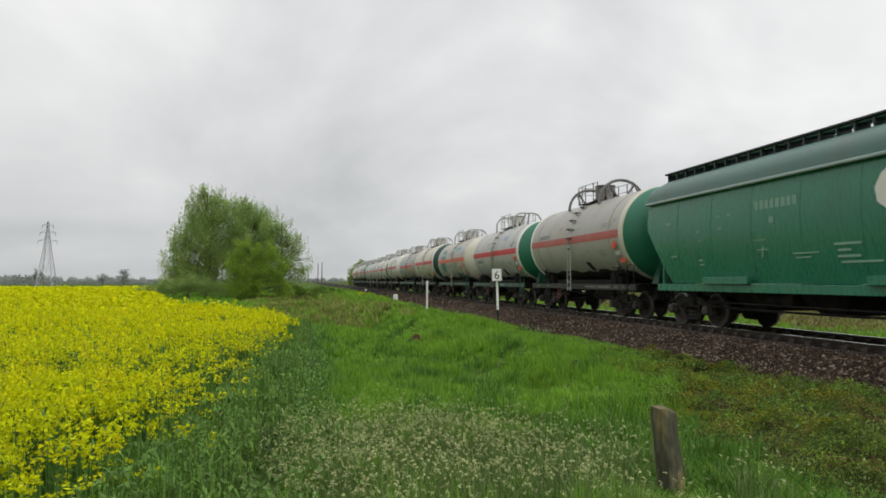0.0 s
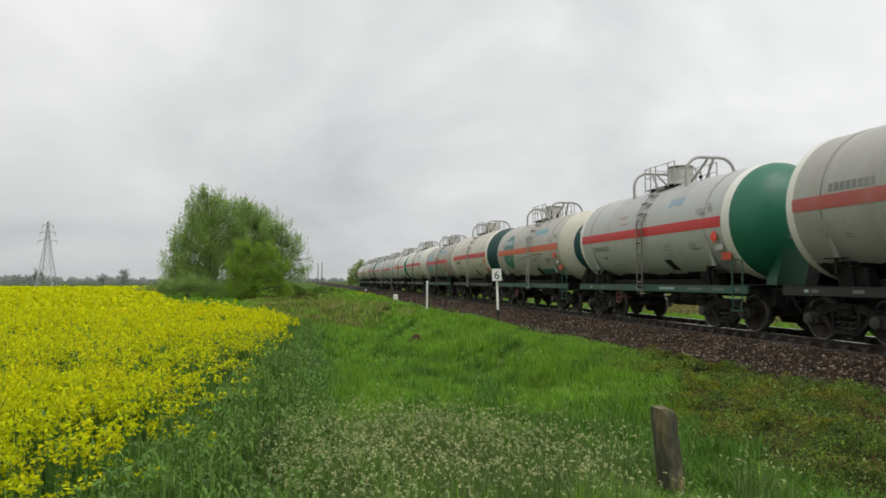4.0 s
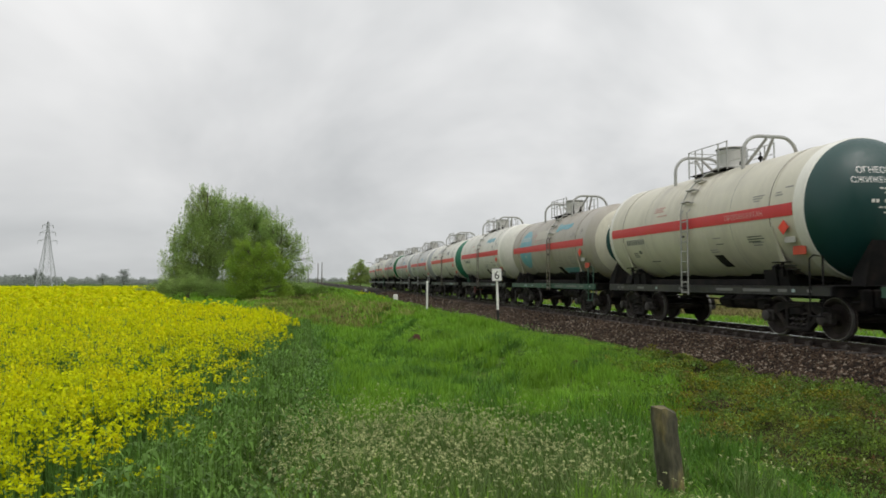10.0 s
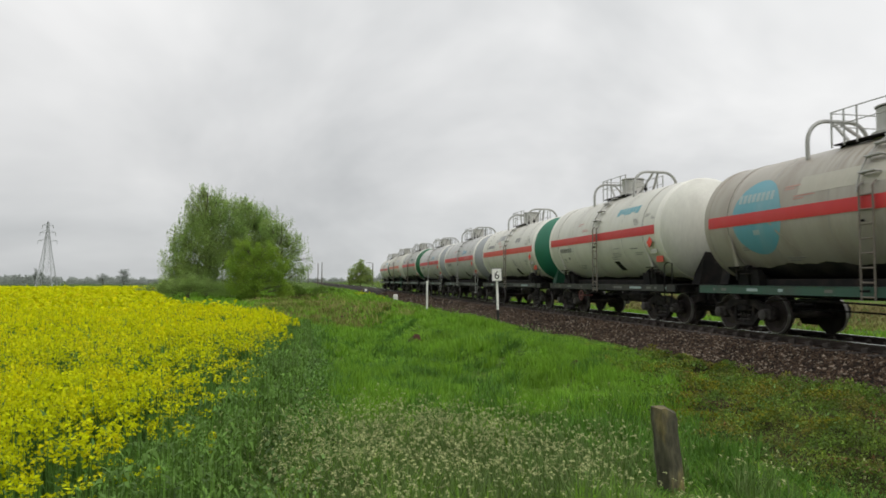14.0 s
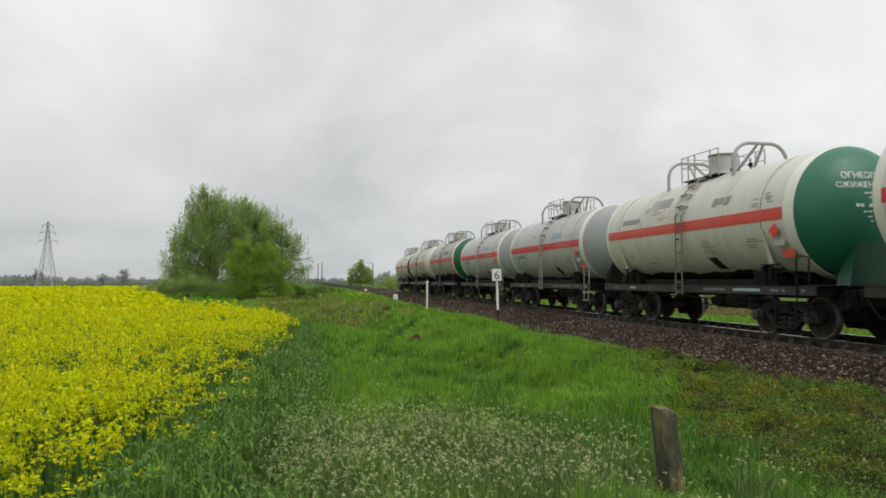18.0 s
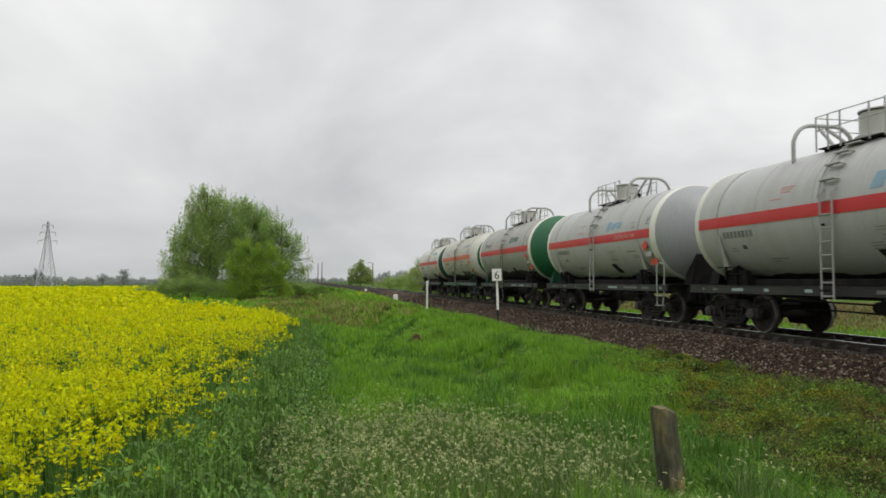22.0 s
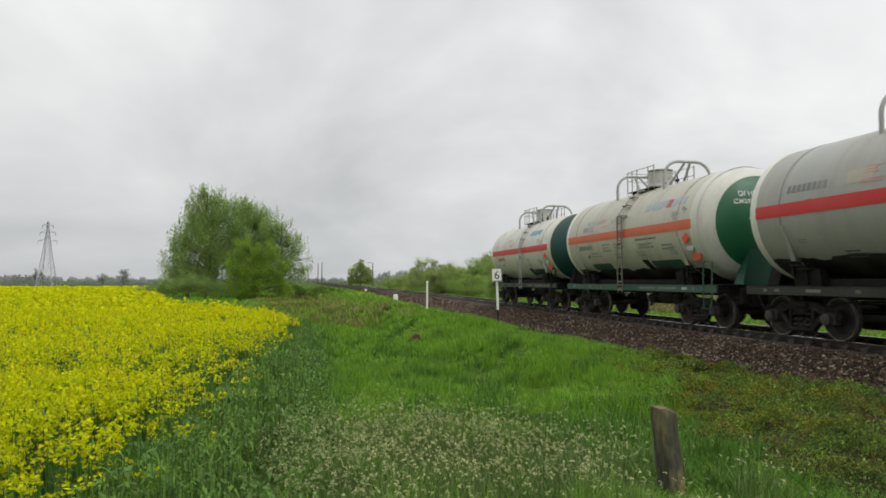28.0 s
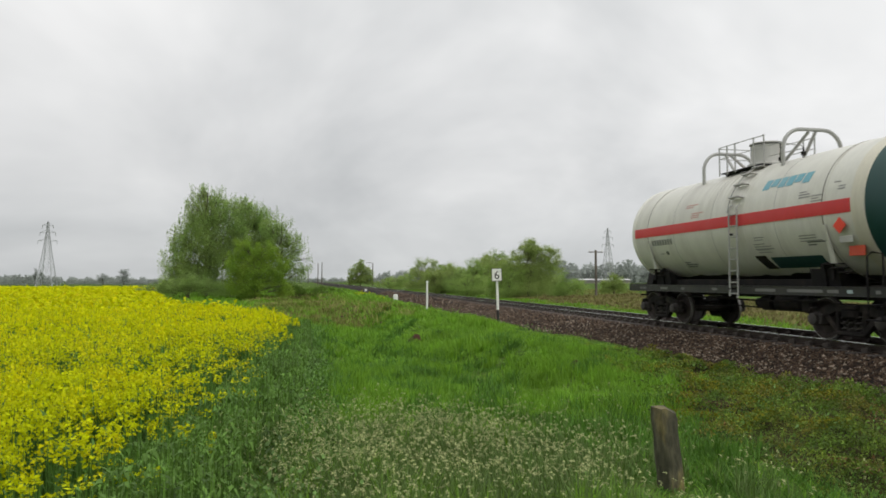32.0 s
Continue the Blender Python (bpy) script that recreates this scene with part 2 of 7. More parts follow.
def ground_z(x, y):
    """Height of the ground: a low verge beside the ballast, a ditch further out, the field beyond it."""
    x, y = np.asarray(x, float), np.asarray(y, float)
    z = -0.62 - 0.25 * smoothstep(4, -3, x) * smoothstep(6, 14, y)
    z = z + 0.22 * smoothstep(7, 2, y) * smoothstep(6, 1, x)
    z = z - 0.13 * smoothstep(7.2, 8.8, x) * smoothstep(90, 45, y) * smoothstep(10, 24, y)
    d = x - 4.5 + 0.047 * y
    run = smoothstep(9, 17, y) * smoothstep(95, 70, y)
    z = z - 0.52 * run * np.exp(-(d / np.where(d < 0, 2.4, 0.95)) ** 2) + 0.17 * run * np.exp(-((d - 2.2) / 1.1) ** 2)
    rough = smoothstep(9, 14, y) * smoothstep(9.3, 7.5, x)
    z = z + (0.05 + 0.05 * rough) * np.sin(x * 0.9 + y * 0.23) + (0.05 + 0.05 * rough) * np.sin(y * 0.51 - x * 0.4 + 1.3) + 0.07 * rough * np.sin(x * 1.7 - y * 0.33) * np.sin(y * 0.21)
    z = z - 0.4 * smoothstep(120, 400, np.hypot(x, y))
    return z

# ---- the train ----
MESH = {}


def shared(key, make, smooth=35.0):
    """A mesh that alike parts share, made once."""
    if key not in MESH:
        MESH[key] = make().mesh(str(key[0]), smooth)
    return MESH[key]


def sub(name, key, make, material, parent, at=None, label="", smooth=35.0):
    me = shared((name, key, material.name), make, smooth)
    return part(name, me, material, parent, label, at)


def paint(name, c, dirt=(0.20, 0.18, 0.15), amount=0.5, rough=0.42, var=0.07, stain=0.0):
    m = mat(name, c, rough, var=var, scale=0.9, fine=14.0, tint=dirt, amount=amount, stretch=(1.0, 1.6, 0.28), tint_lo=0.48, tint_hi=0.75)
    # thin runs of dirt down the plates, and small blotches of touched-up paint
    N, L = m.node_tree.nodes, m.node_tree.links
    hs = [q for q in N if q.type == "HUE_SAT"][0]
    co = [q for q in N if q.type == "TEX_COORD"][0]
    last = hs.outputs[0]
    for stretch, size, lo, hi, share in (((0.3, 3.2, 0.35), 1.1, 0.52, 0.80, 0.12), ((1.0, 0.7, 0.8), 1.1, 0.54, 0.72, 0.22)):
        mp = N.new("ShaderNodeMapping")
        mp.inputs["Scale"].default_value = stretch
        L.new(co.outputs["Object"], mp.inputs["Vector"])
        nz = N.new("ShaderNodeTexNoise")
        nz.inputs["Scale"].default_value, nz.inputs["Detail"].default_value = size, 5.0
        L.new(mp.outputs[0], nz.inputs["Vector"])
        mr = N.new("ShaderNodeMapRange")
        mr.inputs["From Min"].default_value, mr.inputs["From Max"].default_value, mr.inputs["To Max"].default_value = lo, hi, share * min(1.0, amount * 2)
        L.new(nz.outputs["Fac"], mr.inputs["Value"])
        mx = N.new("ShaderNodeMix")
        mx.data_type = "RGBA"
        L.new(mr.outputs[0], mx.inputs["Factor"])
        L.new(last, mx.inputs["A"])
        mx.inputs["B"].default_value = (*dirt, 1)
        last = mx.outputs["Result"]
    if stain:
        # brown spills that run down from the filling dome
        sp = N.new("ShaderNodeSeparateXYZ")
        L.new(co.outputs["Object"], sp.inputs[0])

        def ramp_of(src, a, b):
            q = N.new("ShaderNodeMapRange")
            q.inputs["From Min"].default_value, q.inputs["From Max"].default_value = a, b
            L.new(src, q.inputs["Value"])
            return q.outputs[0]

        def times(a, b):
            q = N.new("ShaderNodeMath")
            q.operation = "MULTIPLY"
            L.new(a, q.inputs[0])
            if isinstance(b, float):
                q.inputs[1].default_value = b
            else:
                L.new(b, q.inputs[1])
            return q.outputs[0]

        mp = N.new("ShaderNodeMapping")
        mp.inputs["Scale"].default_value = (0.6, 4.0, 0.7)
        L.new(co.outputs["Object"], mp.inputs["Vector"])
        nz = N.new("ShaderNodeTexNoise")
        nz.inputs["Scale"].default_value, nz.inputs["Detail"].default_value = 1.6, 6.0
        L.new(mp.outputs[0], nz.inputs["Vector"])
        near = times(ramp_of(sp.outputs[1], -1.5, -0.5), ramp_of(sp.outputs[1], 1.5, 0.4))
        fac = times(times(near, ramp_of(sp.outputs[2], 0.1, 1.35)), times(ramp_of(nz.outputs["Fac"], 0.42, 0.68), stain))
        mx = N.new("ShaderNodeMix")
        mx.data_type = "RGBA"
        L.new(fac, mx.inputs["Factor"])
        L.new(last, mx.inputs["A"])
        mx.inputs["B"].default_value = (0.15, 0.115, 0.07, 1)
        last = mx.outputs["Result"]
    L.new(last, N["Principled BSDF"].inputs["Base Color"])
    return m


CREAM = paint("cream_tank_paint", (0.57, 0.545, 0.44), stain=0.75)
OFFWHITE = paint("white_tank_paint", (0.595, 0.59, 0.525), amount=0.45, stain=0.6)
GREYWHITE = paint("pale_grey_tank_paint", (0.44, 0.445, 0.43), amount=0.45, stain=0.55)
BEIGE = paint("dirty_beige_tank_paint", (0.36, 0.335, 0.285), (0.16, 0.125, 0.085), amount=0.7, stain=0.9)
PALE = paint("faded_grey_tank_paint", (0.41, 0.395, 0.35), amount=0.55, stain=0.6)
HEADGREY = paint("grey_head_paint", (0.31, 0.325, 0.33), amount=0.4)
RINGWHITE = paint("white_ring_paint", (0.72, 0.71, 0.64), amount=0.3)
GREEN = paint("green_head_paint", (0.014, 0.14, 0.08), (0.02, 0.10, 0.06), 0.5)
DARKGREEN = paint("dark_green_head_paint", (0.005, 0.046, 0.041), (0.012, 0.03, 0.027), 0.5)
KCREAM = paint("dull_cream_tank_paint", (0.48, 0.47, 0.39), (0.22, 0.20, 0.15), 0.6, stain=0.8)
AGREY = paint("dull_grey_tank_paint", (0.365, 0.355, 0.32), amount=0.55, stain=0.6)
JGREY = paint("weathered_grey_tank_paint", (0.34, 0.345, 0.315), (0.22, 0.20, 0.16), 0.6, stain=0.7)
TAN = paint("tan_touch_up", (0.40, 0.36, 0.27), (0.33, 0.32, 0.28), 0.7)
MIDGREEN = paint("mid_green_head_paint", (0.012, 0.105, 0.042), (0.02, 0.07, 0.03), 0.5)
# head green with dirt, darkened for the shade between the cars
SUPPORTGREEN = paint("dirty_shaded_green_paint", (0.009, 0.065, 0.036), (0.02, 0.03, 0.022), 0.7)
SILLGREEN = paint("green_sill_paint", (0.025, 0.085, 0.058), (0.04, 0.042, 0.036), 0.8)
SILLBLACK = paint("black_sill_paint", (0.012, 0.012, 0.013), (0.045, 0.038, 0.032), 0.5)
STRIPE_RED = paint("red_stripe_paint", (0.56, 0.024, 0.026), (0.40, 0.08, 0.07), 0.3)
STRIPE_BRIGHT = paint("scarlet_stripe_paint", (0.62, 0.06, 0.038), (0.45, 0.12, 0.09), 0.45)
STRIPE_FADED = paint("faded_red_stripe_paint", (0.42, 0.085, 0.07), (0.36, 0.17, 0.14), 0.6)
STRIPE_ORANGE = paint("orange_stripe_paint", (0.60, 0.11, 0.045), (0.45, 0.17, 0.11), 0.6)
STEELGREY = paint("grey_pipe_paint", (0.36, 0.36, 0.34), (0.16, 0.13, 0.10), 0.6)
DOMEGREY = paint("grey_dome_paint", (0.43, 0.43, 0.40), (0.25, 0.23, 0.2), 0.6)
FADEDPINK = paint("faded_stripe_lettering", (0.62, 0.36, 0.33), (0.6, 0.2, 0.18), 0.6)
DARKGREY = paint("dark_grey_pipe_paint", (0.13, 0.125, 0.12), (0.08, 0.06, 0.05), 0.6)
TEAL = paint("teal_emblem_paint", (0.02, 0.15, 0.13), (0.10, 0.18, 0.16), 0.5)
SKYBLUE = paint("blue_emblem_paint", (0.11, 0.33, 0.40), (0.24, 0.34, 0.36), 0.6)
LOGOBLUE = paint("blue_lettering_paint", (0.20, 0.33, 0.43), (0.36, 0.40, 0.42), 0.6)
LOGOFADED = paint("faded_blue_lettering", (0.33, 0.39, 0.43), (0.45, 0.45, 0.42), 0.6)
# one black for the tar coating and the shade under the tank
BELLY = mat("black_coat_and_shade", (0.016, 0.015, 0.015), 0.55, var=0.4, scale=1.5, fine=14.0, tint=(0.06, 0.053, 0.045), amount=0.55, spec=0.3)
LADDERDARK = paint("rusty_dark_ladder", (0.17, 0.145, 0.12), (0.10, 0.06, 0.04), 0.7)
NUMDARK = paint("worn_number_paint", (0.17, 0.17, 0.165), (0.3, 0.3, 0.28), 0.6)
NUMPALE = paint("pale_number_paint", (0.33, 0.42, 0.42), (0.2, 0.3, 0.3), 0.5)
SILLMARK = paint("worn_sill_marking", (0.15, 0.15, 0.145), (0.06, 0.06, 0.06), 0.7)
SEAM = mat("dark_seam", (0.13, 0.12, 0.10), 0.9, var=0.3, scale=3.0, fine=20.0)
FADEDPATCH = paint("faded_grey_patch", (0.33, 0.325, 0.30), (0.40, 0.39, 0.35), 0.9)
PALEPATCH = paint("pale_beige_patch", (0.42, 0.40, 0.33), (0.34, 0.31, 0.26), 0.9)
OVERPAINT = paint("overpainted_grey", (0.25, 0.255, 0.25), (0.42, 0.42, 0.39), 0.8)
GEAR = mat("dusty_bogie_steel", (0.017, 0.015, 0.014), 0.75, 0.1, var=0.35, scale=3.0, fine=25.0, tint=(0.045, 0.036, 0.03), amount=0.5, spec=0.2)
DULLRED = paint("dull_red_lettering", (0.50, 0.22, 0.18), (0.4, 0.3, 0.26), 0.6)
INK = paint("dark_lettering", (0.07, 0.075, 0.075), (0.2, 0.2, 0.19), 0.5)
FADEDINK = paint("faded_lettering", (0.22, 0.22, 0.21), (0.35, 0.35, 0.33), 0.5)
PLATEWHITE = paint("dirty_white_plate", (0.42, 0.42, 0.39), (0.2, 0.19, 0.17), 0.6)
SIGNRED = mat("hazard_sign_red", (0.72, 0.05, 0.02), 0.5, var=0.08)
SIGNORANGE = mat("hazard_sign_orange", (0.52, 0.06, 0.025), 0.5, var=0.1)
HANDRED = mat("handwheel_red", (0.16, 0.05, 0.045), 0.6, var=0.2)
SHINE = mat("worn_steel_edge", (0.22, 0.21, 0.20), 0.45, 0.7, var=0.2)
AXLEBOX = mat("dusty_axle_box", (0.06, 0.054, 0.05), 0.7, 0.2, var=0.3, scale=6.0, fine=30)

CYL, DISH = 4.72, 0.78      # half length of the straight tank, depth of its dished ends


def head_profile(R, r0, r1, off=0.0, n=10):
    rs = [r0 + (r1 - r0) * (1 - (1 - i / n) ** 1.6) for i in range(n + 1)]
    return [(-(CYL + DISH * math.sqrt(max(0.0, 1 - (r / R) ** 2))) - off, r + (off if r > R * 0.9 else 0)) for r in rs]


def shell_patch(R, y0, y1, z0, z1, off=0.006, n=6, side=-1, skew=0.0, round_ends=0):
    """A curved patch of paint on the tank's side; z counts from the tank's axis."""
    g = Geo()
    a0, a1 = math.asin(max(-1, min(1, z0 / R))), math.asin(max(-1, min(1, z1 / R)))
    vs = []
    for i in range(n + 1):
        a = a0 + (a1 - a0) * i / n
        for y in (y0, y1):
            vs.append((side * (R + off) * math.cos(a), y + skew * i / n, (R + off) * math.sin(a)))
    fs = [(2 * i, 2 * i + 1, 2 * i + 3, 2 * i + 2) for i in range(n)]
    if side < 0:
        fs = [tuple(reversed(f)) for f in fs]
    vi = [(p[0] * (R - 0.01) / (R + off), p[1], p[2] * (R - 0.01) / (R + off)) for p in vs]
    k = len(vs)
    edge = [(2 * i, 2 * i + 2, k + 2 * i + 2, k + 2 * i) for i in range(n)] + [(2 * i + 1, k + 2 * i + 1, k + 2 * i + 3, 2 * i + 3) for i in range(n)]
    edge += [(0, k, k + 1, 1), (2 * n, 2 * n + 1, k + 2 * n + 1, k + 2 * n)]
    return g.add(vs + vi, fs + edge)


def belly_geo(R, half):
    """Black underside of the tank: coating plus painted-in shade; its upper edge wavers."""
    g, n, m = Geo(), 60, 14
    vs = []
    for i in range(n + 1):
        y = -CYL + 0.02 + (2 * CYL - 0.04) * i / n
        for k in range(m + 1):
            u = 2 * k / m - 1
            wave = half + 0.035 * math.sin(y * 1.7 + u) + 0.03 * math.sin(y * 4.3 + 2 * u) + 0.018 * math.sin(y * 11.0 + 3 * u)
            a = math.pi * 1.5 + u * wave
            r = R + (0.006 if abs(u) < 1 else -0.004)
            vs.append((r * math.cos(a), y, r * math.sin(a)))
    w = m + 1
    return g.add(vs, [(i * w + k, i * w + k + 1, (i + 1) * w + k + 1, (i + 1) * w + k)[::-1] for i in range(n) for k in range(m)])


def shell_disc(R, yc, zc, rad, off=0.006, n=36):
    """A round emblem painted on the tank's near side."""
    g = Geo()
    vs, fs = [], []
    rings = 7
    for i in range(rings + 1):
        r = rad * i / rings
        for k in range(n):
            a = k * math.tau / n
            z = zc + r * math.sin(a)
            vs.append((-(R + off) * math.sqrt(max(0.01, 1 - (z / R) ** 2)), yc + r * math.cos(a), z * (R + off) / R))
    for i in range(rings):
        for k in range(n):
            k2 = (k + 1) % n
            fs.append((i * n + k, (i + 1) * n + k, (i + 1) * n + k2, i * n + k2))
    return g.add(vs, fs)


def letters(text, size, place_vertex):
    """Text in the built-in font as a mesh, every vertex laid onto a surface by place_vertex(u, v)."""
    cu = bpy.data.curves.new("lettering", "FONT")
    cu.body, cu.size, cu.align_x, cu.resolution_u = text, size, "CENTER", 2
    ob = new("lettering", cu)
    me = bpy.data.meshes.new_from_object(ob.evaluated_get(bpy.context.evaluated_depsgraph_get()))
    bpy.data.objects.remove(ob)
    bpy.data.curves.remove(cu)
    me.materials.clear()
    for v in me.vertices:
        v.co = place_vertex(v.co.x, v.co.y)
    me.update()
    return me


def side_frame_geo():
    """A cast bogie side frame, along y, with its spring opening and the horns over the axle boxes."""
    g = Geo()
    t = 0.13
    top = [(-1.20, 0.46), (-1.22, 0.60), (-1.12, 0.70), (-0.78, 0.72), (-0.46, 0.84), (0.46, 0.84), (0.78, 0.72), (1.12, 0.70), (1.22, 0.60), (1.20, 0.46)]
    low = [(-1.20, 0.46), (-1.0, 0.50), (-0.70, 0.52), (-0.40, 0.67), (0.40, 0.67), (0.70, 0.52), (1.0, 0.50), (1.20, 0.46)]
    g.plate([(-t / 2, y, z) for y, z in top] + [(-t / 2, y, z) for y, z in reversed(low[1:-1])], (1, 0, 0), t)
    for s in (-1, 1):
        g.plate([(-t / 2, s * 0.74, 0.54), (-t / 2, s * 0.62, 0.60), (-t / 2, s * 0.30, 0.26), (-t / 2, s * 0.34, 0.16)][::s], (1, 0, 0), t)
        g.box((0, s * 0.36, 0.45), (t * 1.1, 0.09, 0.5), 0.02)
        g.tube([(-0.10, s * 1.16, 0.58), (-0.10, s * 1.08, 0.70), (-0.10, s * 0.86, 0.72)], 0.035, 6)
    g.box((0, 0, 0.20), (t * 1.4, 0.78, 0.1), 0.025)
    g.box((0.12, 0, 0.45), (0.08, 0.66, 0.46), 0.02)
    g.box((-0.02, 0, 0.76), (0.2, 0.5, 0.1), 0.02)
    return g


def spring_geo():
    g = Geo()
    for dy in (-0.19, 0.0, 0.19):
        pts = [(0.075 * math.cos(a * math.tau / 8), dy + 0.075 * math.sin(a * math.tau / 8), 0.25 + a * 0.36 / 24) for a in range(25)]
        g.tube(pts, 0.02, 5)
    return g


def wheel_geo():
    return Geo().lathe([(-0.065, 0.03), (-0.10, 0.10), (-0.09, 0.14), (-0.02, 0.16), (-0.01, 0.33), (-0.065, 0.40), (-0.065, 0.465), (0.01, 0.47),
                        (0.035, 0.478), (0.045, 0.503), (0.065, 0.503), (0.065, 0.40), (0.03, 0.33), (0.02, 0.16), (0.09, 0.13), (0.09, 0.03)], axis="x", seg=30)


def running_gear(car, axles, keyed):
    """Bogies under a car: axles in pairs along y."""
    for i in range(0, len(axles), 2):
        yc = (axles[i] + axles[i + 1]) / 2
        sub("bolster", "a", lambda: Geo().box((0, 0, 0.62), (2.3, 0.44, 0.22), 0.05).box((0, 0, 0.8), (0.6, 0.5, 0.2), 0.04), BLACK, car, (0, yc, 0))
        for s in (-1, 1):
            fr = sub("side_frame", "a", side_frame_geo, GEAR, car, pose(s * 1.02, yc, 0, 0, 0, 0 if s < 0 else 180))
            sub("spring_set", "a", spring_geo, AXLEBOX, fr)
            for k in (-1, 1):
                sub("axle_box", "a", lambda: Geo().box((-0.02, 0, 0), (0.26, 0.30, 0.30), 0.05).lathe([(-0.24, 0.01), (-0.24, 0.10), (-0.22, 0.135), (-0.12, 0.14)], axis="x", seg=16), AXLEBOX, fr, (0, k * 0.925, 0.475), "dusty round axle box cover")
                sub("brake_shoe", "a", lambda: Geo().box((0, 0, 0), (0.09, 0.06, 0.34), 0.02), BLACK, fr, (0.27, k * 0.40, 0.47))
    for y in axles:
        ws = sub("wheelset", "axle", lambda: Geo().lathe([(-1.05, 0.01), (-1.05, 0.065), (-0.9, 0.065), (-0.85, 0.09), (0.85, 0.09), (0.9, 0.065), (1.05, 0.065), (1.05, 0.01)], axis="x", seg=12), WHEEL, car, (0, y, 0.475))
        for s in (-1, 1):
            sub("wheel", "a", wheel_geo, WHEEL, ws, pose(s * 0.797, 0, 0, 0, 0, 0 if s < 0 else 180))
            sub("tyre", "a", lambda: Geo().lathe([(-0.067, 0.455), (-0.069, 0.468), (-0.066, 0.472), (0.012, 0.4765)], axis="x", seg=40), SHINE, ws, pose(s * 0.797, 0, 0, 0, 0, 0 if s < 0 else 180), "bright worn wheel tread")
        keyed.append((ws, y))


def couplers(car, half):
    for s in (-1, 1):
        sub("coupler", "a", lambda: Geo().box((0, -0.3, 0), (0.16, 0.5, 0.2), 0.03).box((0.04, 0.02, 0), (0.34, 0.26, 0.34), 0.06).box((-0.12, 0.16, 0), (0.1, 0.16, 0.3), 0.03), BLACK, car, pose(0, s * (half - 0.18), 1.05, 0, 0, 0 if s > 0 else 180))
        sub("draft_box", "a", lambda: Geo().box((0, -0.75, -0.12), (0.9, 0.9, 0.42), 0.04).box((0.62, -0.5, -0.15), (0.3, 0.3, 0.5), 0.04).box((-0.66, -0.55, -0.22), (0.26, 0.34, 0.62), 0.04).tube([(-1.0, -0.42, -0.2), (1.0, -0.42, -0.2)], 0.03, 6), BLACK, car, pose(0, s * (half - 0.18), 1.05, 0, 0, 0 if s > 0 else 180))
        sub("air_hose", "a", lambda: Geo().tube([(0.28, -0.35, 0.0), (0.3, -0.15, -0.05), (0.3, -0.02, -0.25), (0.27, 0.1, -0.42), (0.22, 0.22, -0.46)], 0.03, 7), BLACK, car, pose(0, s * (half - 0.3), 0.95, 0, 0, 0 if s > 0 else 180))


def hoop_geo(w, h, z0, rad, curl):
    """A pipe arch across the tank: curl 1 gives a half round, 0.3 rounded corners."""
    pts = []
    r = min(w, h) * curl
    n = 8
    pts.append((-w, 0, z0))
    for i in range(n + 1):
        a = math.pi - i * math.pi / 2 / n
        pts.append((-w + r + r * math.cos(a), 0, z0 + h - r + r * math.sin(a)))
    for i in range(n + 1):
        a = math.pi / 2 - i * math.pi / 2 / n
        pts.append((w - r + r * math.cos(a), 0, z0 + h - r + r * math.sin(a)))
    pts.append((w, 0, z0))
    return Geo().tube(pts, rad, 9)


